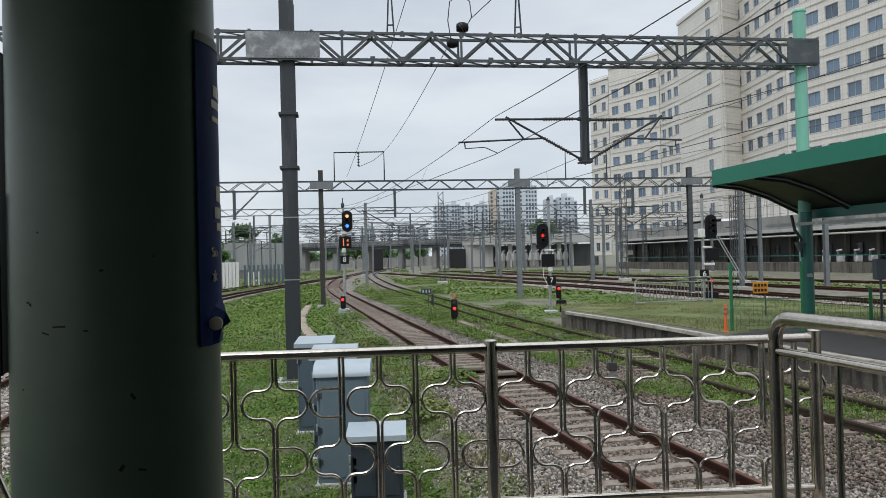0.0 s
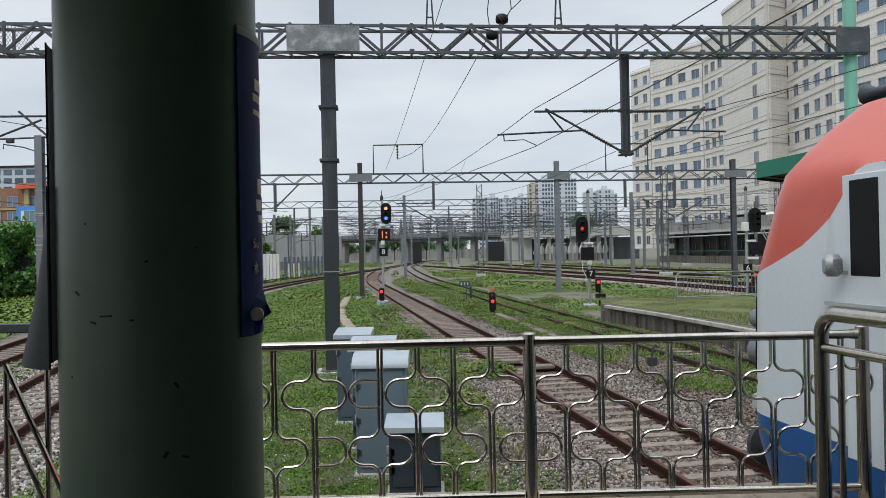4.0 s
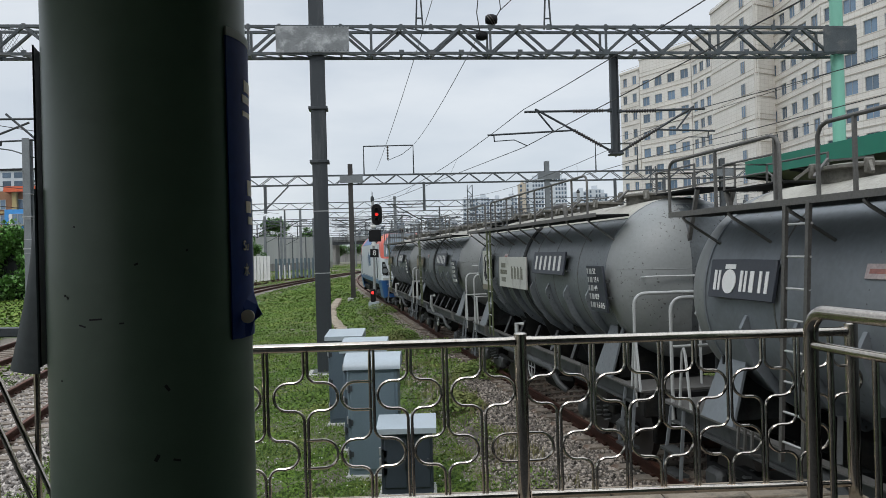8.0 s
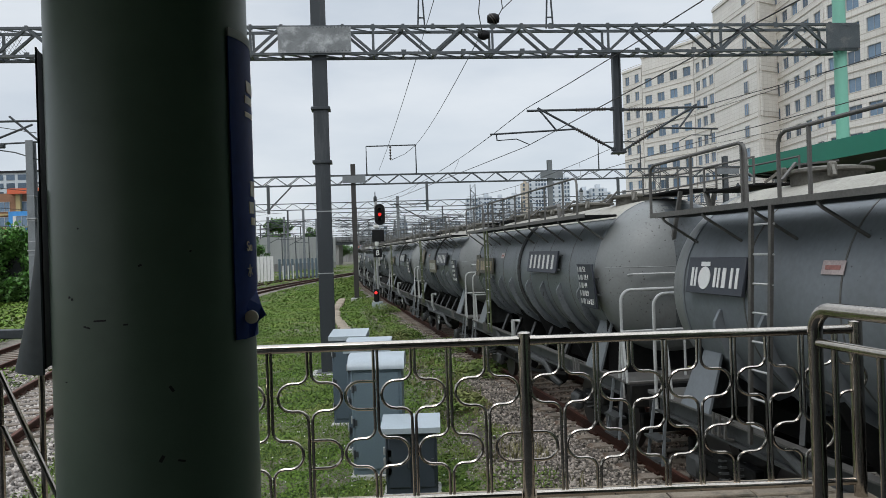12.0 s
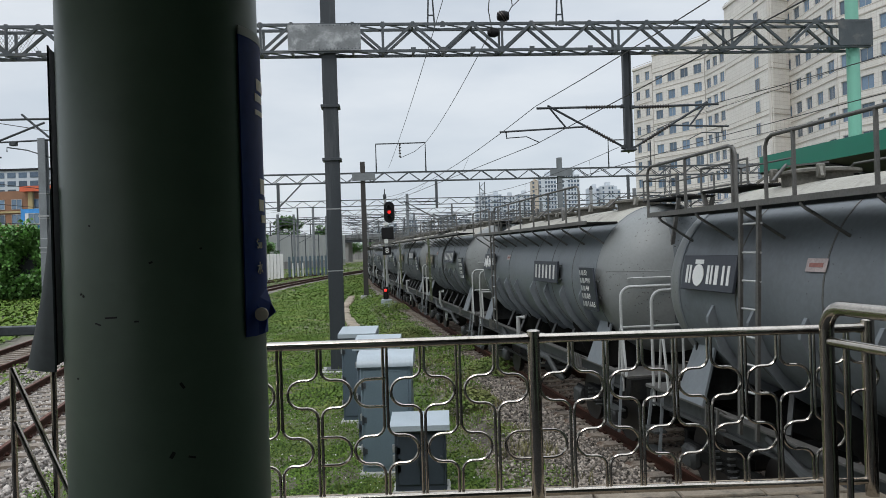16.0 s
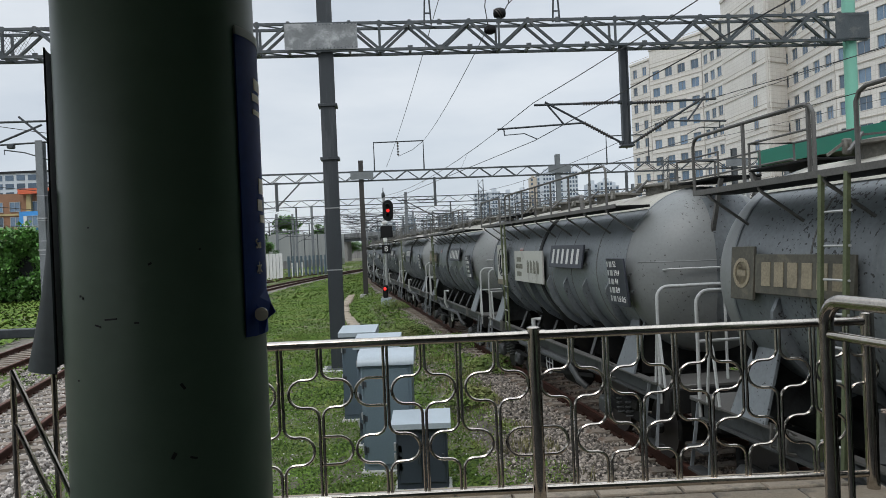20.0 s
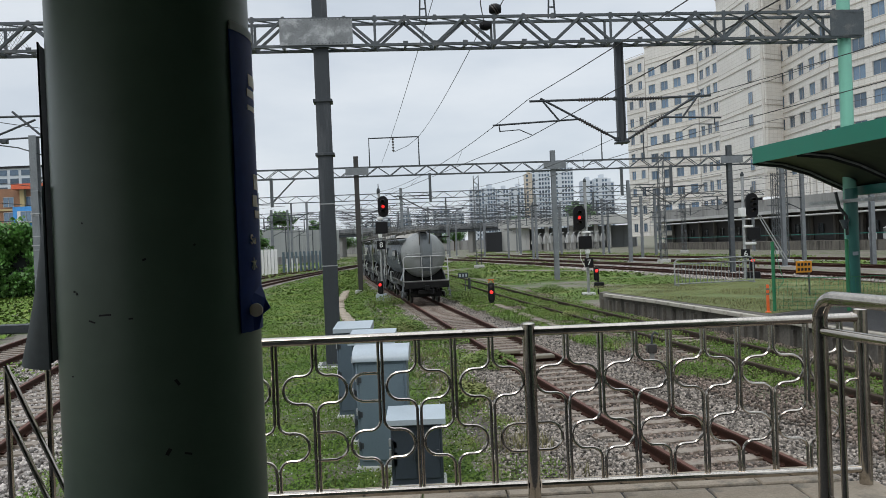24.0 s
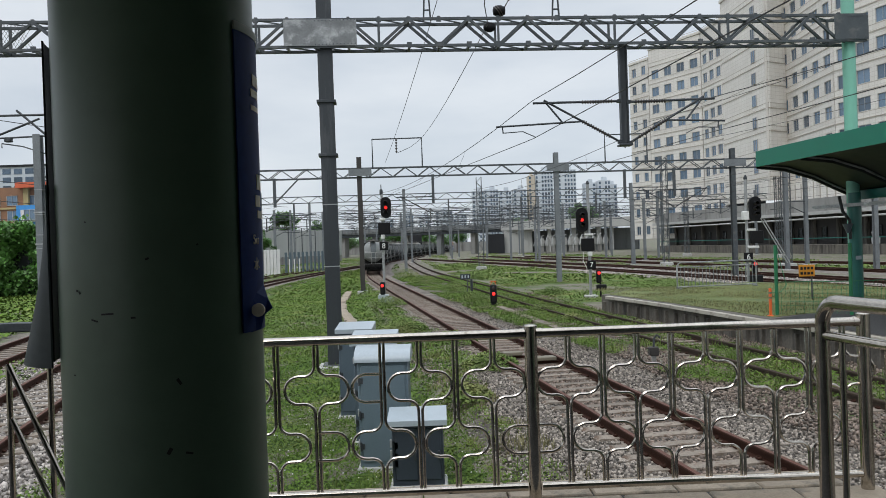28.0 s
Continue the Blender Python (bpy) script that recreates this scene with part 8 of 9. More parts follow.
            low = lambda u: float(np.interp(u if u <= 3 else 6 - u, [1.42, 1.5, 1.7, 2.2], [2.0, 1.92, 1.87, 1.87]))
            hl = panel("headlight_panel", us if f > 0 else [6 - u for u in us], low, top, 5, 0.012, M["black"], "black drop-shaped headlight panel")
            for z, rr, u in ((2.14, 0.135, 1.80), (2.47, 0.09, 1.72)):
                c = skin(u if f > 0 else 6 - u, z, 0.0)
                part("headlight", G().lathe([(0, s * 0.075), (rr * 0.8, s * 0.07), (rr, s * 0.05), (rr * 1.12, s * 0.05), (rr * 1.12, s * -0.1)], c, "y", 20), M["galvf"], hl)
            part("buffer", G().lathe([(0.13, -0.1), (0.13, 0.30), (0.15, 0.31), (0.15, 0.36), (0.24, 0.40), (0.24, 0.47)] if s > 0 else [(0.13, 0.1), (0.13, -0.30), (0.15, -0.31), (0.15, -0.36), (0.24, -0.40), (0.24, -0.47)], (-f * 0.9, ye - s * 0.02, 1.05), "y", 18), M["frame_l"], th)
        yf = ye + s * 0.02
        em = part("front_mark", G().lathe([(0.17, 0.0), (0.17, s * 0.03)], (-0.22, yf, 2.40), "y", 20).bar((-0.62, yf, 2.28), (-0.58, yf, 2.54), 0.05, 0.07).bar((-0.58, yf, 2.40), (-0.44, yf, 2.54), 0.05, 0.06).bar((-0.58, yf, 2.42), (-0.46, yf, 2.28), 0.05, 0.06).box((0.22, yf, 2.40), (0.42, 0.05, 0.22)), M["loco_b"], th, "blue plain emblem")
        for k in range(4):
            part("figure_bar", G().box((-0.22 + k * 0.16, yf, 2.06), (0.09, 0.05, 0.17)), M["loco_g"], em)
        for x in (-0.42, -0.28):
            part("bracket", G().box((x, ye, 2.72), (0.08, 0.1, 0.10), ch=0.01), M["black"], th)
        part("jumper_box", G().box((-0.55, ye + s * 0.04, 1.35), (0.34, 0.14, 0.26), ch=0.03), M["frame_l"], th)
        part("jumper_cable", G().path([(-0.8, ye, 1.45), (-0.75, ye + s * 0.15, 1.25), (-0.5, ye + s * 0.2, 1.05), (0.1, ye + s * 0.2, 1.2), (0.3, ye, 1.4)], 0.03, 6), M["black"], th)
        part("front_rail", G().path([(-1.1, ye, 1.30), (-1.1, ye + s * 0.12, 1.34), (1.1, ye + s * 0.12, 1.34), (1.1, ye, 1.30)], 0.022, 6), M["handrail"], th)
        part("coupler", G().box((0, ye + s * 0.1, 0.85), (0.26, 0.7, 0.28), ch=0.04), M["frame_"], th)
        part("plough", G().prism([(-1.2, 0.18), (1.2, 0.18), (1.25, 0.5), (-1.25, 0.5)], ye - s * 0.5, ye - s * 0.12, "y"), M["frame_"], th)
        rl = part("roof_lamp", G().box((-0.05, ye - s * 0.98, ZT + 0.20), (0.42, 0.24, 0.40), ch=0.06).lathe([(0.05, s * -0.55), (0.17, s * -0.25), (0.17, 0)], (-0.05, ye - s * 1.0, ZT + 0.20), "y", 16), M["loco_g"], th, "roof headlamp in a grey housing")
        part("lamp_glass", G().lathe([(0.0, s * 0.05), (0.11, s * 0.04), (0.15, s * 0.0)], (-0.05, ye - s * 0.86, ZT + 0.20), "y", 18), M["lens"], rl)
        for dx in (-0.75, -0.6, 0.32):
            part("horn", G().lathe([(0.03, 0), (0.05, s * 0.3), (0.10, s * 0.42)], (dx, ye - s * 1.45, ZT + 0.12), "y", 10), M["mast"], th)
        part("side_window", G().box((-W - 0.004, s * (yc - 1.66), 3.34), (0.03, 0.34, 0.78), ch=0.012), M["black"], th, "dark cab side window")
        part("mirror", G().box((-W - 0.12, s * (yc - 1.42), 3.04), (0.16, 0.12, 0.18), ch=0.04).bar((-W, s * (yc - 1.45), 2.98), (-W - 0.12, s * (yc - 1.42), 2.98), 0.03, 0.03), M["galv_l"], th)
        dr = part("door", G().box((-W - 0.003, s * (yc - 1.72), 2.62), (0.02, 0.62, 2.3), ch=0.006), M["loco_w"], th)
        part("door_grip", G().bar((-W - 0.03, s * (yc - 1.95), 2.72), (-W - 0.03, s * (yc - 1.2), 2.72), 0.03, 0.03), M["handrail"], dr)
        for d in (0.36, 0.66):
            part("door_rail", G().tube((-W - 0.06, s * (yc - 1.72 - d), 1.62), (-W - 0.06, s * (yc - 1.72 - d), 3.15), 0.018, n=6), M["mast"], dr)
    for i in range(4):
        y0, y1 = -yc + 3.05 + i * 1.16, -yc + 4.1 + i * 1.16
        V = [(-W * q, y, z) for q, z, y in ((1.006, 3.90, y0), (1.006, 3.90, y1), (0.715, 4.41, y1), (0.715, 4.41, y0))]
        part("side_window", G().add(V + [(x + 0.03, y, z - 0.02) for x, y, z in V], [(0, 1, 2, 3), (7, 6, 5, 4), (0, 4, 5, 1), (1, 5, 6, 2), (2, 6, 7, 3), (3, 7, 4, 0)]), M["black"], th, smooth=False)
        part("window_tab", G().box((-W * 0.995, (y0 + y1) / 2, 3.86), (0.03, 0.62, 0.05)), M["loco_w"], th)
    for d in (0.0, 0.34):
        part("class_mark", G().box((-1.245, -yc + 2.15 + d, 4.16), (0.02, 0.20, 0.36), Matrix.Rotation(radians(30), 3, "Y")), M["yellow"], th, "yellow plain bar")
    em = part("side_emblem", G().lathe([(0.34, 0), (0.34, -0.012)], (-W, 0.45, 2.98), "x", 24), M["loco_t"], th, "teal-blue plain side emblem")
    for dy, w, h in ((0.0, 0.16, 1.0), (0.62, 0.14, 0.86), (0.80, 0.10, 0.60), (-0.50, 0.13, 0.78), (-0.68, 0.10, 0.62), (-0.98, 0.20, 0.78), (-1.28, 0.11, 0.78), (-1.55, 0.13, 0.78)):
        part("mark", G().box((-W - 0.004, 0.45 + dy, 2.72), (0.012, w, h)), M["loco_t"], em)
    # coral ends of the roof slope, and the dark blue band that holds the side windows
    def slope_panel(name, y0, y1, material, label, out):
        k = 1 + out
        V = [(-W * 0.99 * k, y0, ZS), (-W * 0.99 * k, y1, ZS), (-W * 0.66 * k, y1, ZT + 0.01), (-W * 0.66 * k, y0, ZT + 0.01), (-W * 0.95, y0, ZS - 0.04), (-W * 0.95, y1, ZS - 0.04), (-W * 0.63, y1, ZT - 0.03), (-W * 0.63, y0, ZT - 0.03)]
        part(name, G().add(V, [(0, 1, 2, 3), (7, 6, 5, 4), (0, 3, 7, 4), (1, 5, 6, 2), (0, 4, 5, 1), (3, 2, 6, 7)]), material, th, label, smooth=False)
    slope_panel("roof_corner", ys[0] - 0.02, ys[0] + 1.2, M["loco_r"], "coral roof corner", 0.012)
    slope_panel("roof_corner", ys[1] - 0.9, ys[1] + 0.02, M["loco_r"], "coral roof corner", 0.012)
    slope_panel("window_band", ys[0] + 1.2, ys[0] + 6.6, M["loco_b"], "deep blue window band", 0.008)
    # roof gear
    part("roof_panel", G().box((0, 0, 4.47), (1.7, L - 4.5, 0.06)), M["loco_g"], th)
    for y, w in ((-1.5, 1.2), (1.5, 1.6), (4.2, 1.1)):
        part("roof_unit", G().box((0, y, 4.63), (1.0, w, 0.34), ch=0.04), M["loco_g"], th)
    for i in range(5):
        part("roof_insulator", G().lathe([(0.04, 0), (0.08, 0.06), (0.04, 0.1), (0.08, 0.16), (0.04, 0.2), (0.05, 0.3)], (0.3, -3 + i * 1.1, 4.49), n=10), M["insul"], th)
    part("roof_bus", G().tube((0.3, -4.2, 4.80), (0.3, 4.2, 4.80), 0.02, n=6), M["wire"], th)
    # pantograph over the trailing cab, raised
    pg = part("pantograph", G().path([(-0.5, -5.2, 4.62), (0.5, -5.2, 4.62), (0.5, -6.9, 4.62), (-0.5, -6.9, 4.62)], 0.04, 6, closed=True), M["mast"], th, "raised single-arm pantograph")
    part("lower_arm", G().tube((0, -6.7, 4.88), (0, -5.25, 5.25), 0.06, n=8), M["mast"], pg)
    part("upper_arm", G().path([(-0.35, -6.5, 5.62), (0, -5.25, 5.25), (0.35, -6.5, 5.62)], 0.035, 6), M["mast"], pg)
    for y in (-6.68, -6.32):
        part("collector", G().path([(-0.95, y, 5.48), (-0.75, y, 5.62), (-0.5, y, 5.68), (0.5, y, 5.68), (0.75, y, 5.62), (0.95, y, 5.48)], 0.025, 6), M["mast"], pg)
    p2 = part("pantograph", G().path([(-0.5, 5.2, 4.62), (0.5, 5.2, 4.62), (0.5, 6.9, 4.62), (-0.5, 6.9, 4.62)], 0.04, 6, closed=True), M["mast"], th, "folded pantograph")
    part("lower_arm", G().tube((0, 6.8, 4.66), (0, 5.2, 4.82), 0.06, n=8).tube((0, 5.2, 4.82), (0, 6.7, 4.88), 0.04, n=6), M["mast"], p2)
    for y0 in (-6.0, 6.0):
        bg = part("bogie", G().box((-1.08, y0, 0.62), (0.14, 4.6, 0.30), ch=0.04).box((1.08, y0, 0.62), (0.14, 4.6, 0.30), ch=0.04).box((0, y0, 0.7), (2.0, 0.6, 0.3)), M["frame_"], th)
        for dy in (-1.75, 0, 1.75):
            g = G().tube((-0.8, y0 + dy, 0.56), (0.8, y0 + dy, 0.56), 0.08, n=10)
            for x in (-0.74, 0.74):
                g.lathe([(0.12, -0.07), (0.55, -0.05), (0.61, -0.06), (0.61, 0.02), (0.58, 0.06), (0.5, 0.06), (0.12, 0.03)], (x, y0 + dy, 0.56), "x", 26)
            part("wheelset", g, M["wheel"], bg)
            part("axle_box", G().box((-1.16, y0 + dy, 0.56), (0.2, 0.4, 0.36), ch=0.05), M["frame_l"], bg)
    part("transformer", G().box((0, 0, 0.62), (2.3, 5.0, 0.6), ch=0.05), M["frame_"], th)
    return th


def build_train():
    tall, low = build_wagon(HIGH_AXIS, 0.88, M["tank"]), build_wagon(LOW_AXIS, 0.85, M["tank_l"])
    styles = ["tan", "tan", "cream", "dark", "cream", "tan", "plain", "tan", "dark", "tan", "tan", "tan", "dark", "dark", "tan", "small", "tan", "cream", "tan", "dark"]
    firsts = {"tall": tall, "low": low}
    wagons = []
    for st in styles:
        kind = "low" if st == "dark" else "tall"
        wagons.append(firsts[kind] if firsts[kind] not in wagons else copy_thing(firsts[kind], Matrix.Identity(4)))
    words = {"tan": "weathered grey cement tank wagon with faded owner boards", "cream": "grey cement tank wagon with cream owner boards", "dark": "smooth grey cement tank wagon with dark owner board",
             "plain": "chipped grey cement tank wagon with a blank tan board", "small": "grey cement tank wagon with a small pale owner board", "none": "chipped grey cement tank wagon without owner boards"}
    for k, (w, st) in enumerate(zip(wagons, styles)):
        wagon_boards(w, st, k)
        tagged(w, words[st], "goods wagon", "wagons of the cement train")
    return build_loco(), wagons


loco, wagons = build_train()

# the train runs evenly, slowing a little: distance of its tail along the main line


def tail(t):
    u = t - 17.0
    return -56.921 + 14.7082 * u + -0.06540 * u * u + -0.004278 * u ** 3 + -0.0000324 * u ** 4


def train_pose(s_mid, reach):
    a, b = main_line.at(s_mid - reach), main_line.at(s_mid + reach)
    m = (a + b) / 2
    return pose(m.x, m.y, RAIL - LOWER, 0, 0, math.degrees(math.atan2(-(b.x - a.x), b.y - a.y)))


def motions():
    times = [0.5 * i for i in range(57)]
    for k, w in enumerate(wagons):
        off = (19 - k) * CAR + CAR / 2
        walk(w, [(t, train_pose(tail(t) + off, 3.75)) for t in times])
    walk(loco, [(t, train_pose(tail(t) + 20 * CAR + 11.1, 6.0)) for t in times])
    # the signal drops its amber light as the train nears, then goes from blue to red behind the locomotive
    still, aside = pose(0, 0, 0), pose(0.0, 0.5, 0.0)
    amber, blue, red = discs_8
    walk(amber, [(0, aside), (4.4, aside), (4.5, still), (28, still)])
    walk(cover_8, [(0, aside), (7.6, aside), (7.7, still), (28, still)])
    walk(blue, [(0, aside), (7.8, aside), (7.9, still), (28, still)])
    walk(red, [(0, still), (7.9, still), (8.0, aside), (28, aside)])

# ---- ballast stones, weeds, ivy, trees ----


def scatter_stones(name, label, pts, size, seed, material="stone"):
    """Many rough stones, each a bent box."""
    rg = np.random.RandomState(seed)
    n = len(pts)
    cube = np.array([(x, y, z) for x in (-1, 1) for y in (-1, 1) for z in (-1, 1)], float)
    faces = np.array([(0, 1, 3, 2), (4, 6, 7, 5), (0, 4, 5, 1), (2, 3, 7, 6), (0, 2, 6, 4), (1, 5, 7, 3)])
    V = cube[None] * rg.uniform(0.55, 1.0, (n, 8, 3)) * rg.uniform(0.6, 1.15, (n, 1, 3))
    a, b = rg.uniform(0, 6.28, (2, n))
    ca, sa, cb, sb = np.cos(a), np.sin(a), np.cos(b), np.sin(b)
    x = V[..., 0] * ca[:, None] - V[..., 1] * sa[:, None]
    y = V[..., 0] * sa[:, None] + V[..., 1] * ca[:, None]
    z = V[..., 2]
    y, z = y * cb[:, None] - z * sb[:, None], y * sb[:, None] + z * cb[:, None]
    V = np.stack([x, y, z], -1) * (size * rg.uniform(0.55, 1.25, (n, 1, 1))) + np.asarray(pts)[:, None, :]
    F = (faces[None] + 8 * np.arange(n)[:, None, None]).reshape(-1, 4)
    ob = soup(name, V.reshape(-1, 3), F, M[material])
    return tagged(ob, label, "ballast", kind="stuff")


def bed_points(line, y0, y1, o0, o1, per_m2, seed, keep=None, edge=None, sleepers=None):
    rg = np.random.RandomState(seed)
    s0, s1 = np.interp(y0, line.y, line.s), np.interp(y1, line.y, line.s)
    n = int((s1 - s0) * (o1 - o0) * per_m2)
    s, o = rg.uniform(s0, s1, n), rg.uniform(o0, o1, n)
    x, y = np.interp(s, line.s, line.x), np.interp(s, line.s, line.y)
    z = np.full(n, -0.036) + rg.uniform(-0.012, 0.018, n)
    if edge:
        z -= np.clip((-edge - o) / 0.8, 0, 1) * 0.42
    p = np.stack([x + o, y, z], -1)
    ok = (np.abs(np.abs(o) - 0.752) > 0.085)
    if keep is not None:
        ok &= keep(o, y)
    if sleepers is not None:      # few stones lie on the sleepers
        ph = (s - np.interp(sleepers, line.y, line.s)) % 0.62
        on = (np.minimum(ph, 0.62 - ph) < 0.135) & (np.abs(o) < 1.18)
        ok &= ~on | (rg.uniform(0, 1, n) < 0.3)
    return p[ok]


def cloud(x, y, f, seed=0.0):
    """A smooth, uneven pattern between about -1 and 1."""
    return 0.45 * np.sin(x * f + 2.1 * np.sin(y * f * 0.7 + seed)) + 0.35 * np.sin(y * f * 1.3 + 1.7 * np.sin(x * f * 1.1 + seed * 2)) + 0.25 * np.sin((x + y) * f * 2.3 + seed)


outside = lambda o, y: np.abs(o) > 0.82
inside = lambda o, y: np.abs(o) <= 0.82
bands = ((6, 14, 470), (14, 26, 270), (26, 48, 110))
scatter_stones("ballast_stones", "grey-brown crushed stones of the main line", np.concatenate([bed_points(main_line, a, b, -3.4, np.interp(a, (6, 14, 26), (4.5, 4.3, 3.0)), d, 1 + k, outside, 2.6, 4) for k, (a, b, d) in enumerate(bands)]), 0.0255, 1).location.z = -LOWER
scatter_stones("ballast_stones", "rust-stained stones between the main line rails", np.concatenate([bed_points(main_line, a, b, -0.9, 0.9, d * 0.9, 11 + k, inside, None, 4) for k, (a, b, d) in enumerate(bands)]), 0.028, 9, "stone_r").location.z = -LOWER
left_pts = [bed_points(left_line, 10, 26, -2.2, 2.2, 190, 4, None, None, 8), bed_points(left_line, 26, 40, -2.2, 2.2, 60, 5, None, None, 8)]
scatter_stones("ballast_stones", "grey crushed stones of the curved track", np.concatenate(left_pts), 0.036, 2, "stone_l")
scatter_stones("ballast_stones", "grey stones of the yard track beds", np.concatenate([bed_points(right_lines[0], 34, 90, -3.4, 2.6, 42, 14), bed_points(right_lines[1], 34, 90, -2.6, 2.6, 20, 15)]), 0.055, 15, "stone_l")
scatter_stones("ballast_stones", "crushed stones along the siding", np.concatenate([bed_points(grass_line, 9, 20, -2.9, 2.6, 260, 6), bed_points(grass_line, 20, 30, -2.6, 2.4, 130, 7), bed_points(grass_line, 30, 50, -2.6, 2.4, 60, 8)]), 0.025, 3, "stone_r")


def leaf_field(name, label, xyz, size, material, seed, lift=(0.01, 0.09), tall=1.0, cat="weeds", steep=0.8):
    """Small bent leaves on the ground, each two triangles folded along the middle."""
    rg = np.random.RandomState(seed)
    n = len(xyz)
    a = rg.uniform(0, 6.28, n)
    t = rg.uniform(0.1, steep, n)
    sz = size * rg.uniform(0.5, 1.3, n)
    d = np.stack([np.cos(a) * np.cos(t), np.sin(a) * np.cos(t), np.sin(t) * tall], -1) * sz[:, None]
    w = np.stack([-np.sin(a), np.cos(a), np.zeros(n)], -1) * (sz * 0.42)[:, None]
    base = xyz + np.stack([np.zeros(n), np.zeros(n), rg.uniform(*lift, n)], -1)
    V = np.stack([base, base + d * 0.55 + w, base + d, base + d * 0.55 - w], 1)
    F = np.arange(4 * n).reshape(n, 4)
    ob = soup(name, V.reshape(-1, 3), F, material)
    return tagged(ob, label, cat, kind="stuff")


def blade_field(name, label, xyz, h, material, seed):
    rg = np.random.RandomState(seed)
    n = len(xyz)
    a = rg.uniform(0, 6.28, n)
    hh = h * rg.uniform(0.4, 1.3, n)
    lean = rg.uniform(0.1, 0.7, n) * hh
    w = np.stack([-np.sin(a), np.cos(a), np.zeros(n)], -1) * 0.007 * (1 + hh / h)[:, None] * (h / 0.2)
    tip = np.stack([np.cos(a) * lean, np.sin(a) * lean, hh], -1)
    V = np.stack([xyz - w, xyz + w, xyz + tip], 1)
    ob = soup(name, V.reshape(-1, 3), np.arange(3 * n).reshape(n, 3), material)
    return tagged(ob, label, "grass", kind="stuff")


def area_z(x, y):
    """Height on which plants stand: the soil, or the shoulder of the main line's bed."""
    o = x - main_line.at_y(y)
    bed = np.where((o > -3.35) & (o < 0), -0.14 - np.clip((-2.6 - o) / 0.75, 0, 1) * 0.48, -9.0)
    return np.maximum(ground_z(x, y), bed)


def area(x0, x1, y0, y1, n, seed, keep):
    rg = np.random.RandomState(seed)
    x, y = rg.uniform(x0, x1, n), rg.uniform(y0, y1, n)
    ok = keep(x, y, rg.uniform(-0.25, 0.25, n))
    x, y = x[ok], y[ok]
    return np.stack([x, y, area_z(x, y)], -1)


def left_grass(x, y, e):
    return (x < main_line.at_y(y) + np.interp(y, [10, 13.5, 16.5, 19, 21.5, 27, 34], [-2.75, -2.7, -2.5, -2.1, -1.35, -1.6, -1.7]) + e + 0.4 * cloud(x, y, 1.3)) & (x > left_line.at_y(y) + 2.0 + e)


near = area(-13, 3.5, 7, 18, 190000, 21, left_grass)
mid = area(-15, 2, 18, 36, 130000, 22, left_grass)
far_ = area(-18, -1, 36, 75, 95000, 23, left_grass)
leaf_field("clover", "dense low green clover between the tracks", near, 0.042, M["leaf"], 31, steep=1.05)
leaf_field("clover", "dense low green clover by the tall mast", mid, 0.058, M["leaf"], 32, steep=1.0)
leaf_field("clover", "low green weeds further along the line", far_, 0.10, M["leaf"], 33)
leaf_field("clover", "low green weeds where the lines draw together", area(-32, -5, 72, 150, 110000, 53, left_grass), 0.17, M["leaf"], 54)
tuft = lambda x, y, e: left_grass(x, y, e) & (cloud(x, y, 1.9, 1.0) > 0.28)
blade_field("grass_tufts", "taller green grass tufts in the clover", area(-13, 3.5, 7, 40, 60000, 24, tuft), 0.17, M["blade"], 41)
edge_dry = lambda x, y, e: (np.abs(x - (main_line.at_y(y) - 2.6)) < 0.6) & (cloud(x, y, 2.3, 2.0) > 0.2)
blade_field("dry_grass", "dry straw-coloured grass beside the ballast", area(-4, 4, 7, 30, 60000, 25, edge_dry), 0.16, M["dry"], 42)
# weeds climbing into the ballast shoulder and between the tracks


def right_weeds(x, y, e):
    m, g = main_line.at_y(y), grass_line.at_y(y)
    return (x > m + np.interp(y, [20, 34], [2.4, 1.6])) & (x < g + 1.6) & (np.abs(np.abs(x - g) - 0.75) > 0.07) & (cloud(x, y, 0.9, 3.0) + 0.25 * cloud(x, y, 3.1) + e * 0.8 + 0.6 * (np.abs(x - g) < 1.2) > 0.10 - 0.008 * y + np.interp(y, [18, 28], [0.4, 0.0]))


def lift_z(p, z):
    q = p.copy()
    q[:, 2] = z
    return q


# rank clumps of taller weeds
rg_c = np.random.RandomState(77)
clumps = []
for cx, cy, cr, chh in ((-1.8, 66, 1.6, 0.8), (0.7, 50.8, 1.2, 0.7), (-4.0, 83, 1.6, 0.9), (3.4, 72, 1.4, 0.8), (1.7, 44.4, 1.0, 0.6), (1.2, 21.2, 0.8, 0.32), (0.2, 26.5, 0.9, 0.35), (-1.7, 31, 1.0, 0.4), (4.6, 36, 0.8, 0.4), (6.3, 27, 0.7, 0.3), (5.2, 31.5, 0.6, 0.35), (0.4, 17.0, 0.6, 0.2), (-3.2, 44, 1.0, 0.5), (0.9, 58, 1.1, 0.6), (6.8, 48, 1.2, 0.5)):
    n = int(2600 * cr)
    a, q = rg_c.uniform(0, 6.28, n), rg_c.uniform(0, 1, n) ** 0.6
    x, y = cx + cr * q * np.cos(a), cy + 1.6 * cr * q * np.sin(a)
    clumps.append(np.stack([x, y, -0.1 + rg_c.uniform(0, 1, n) * chh * (1 - q ** 2)], -1))
leaf_field("weeds", "rank green weed clumps beside the ballast", np.concatenate(clumps), 0.075, M["blade"], 52, lift=(0.0, 0.05))
leaf_field("weeds", "patchy green weeds between the tracks", lift_z(area(2, 11, 12, 36, 150000, 26, right_weeds), 0.0), 0.05, M["leaf"], 34, lift=(0.0, 0.09))
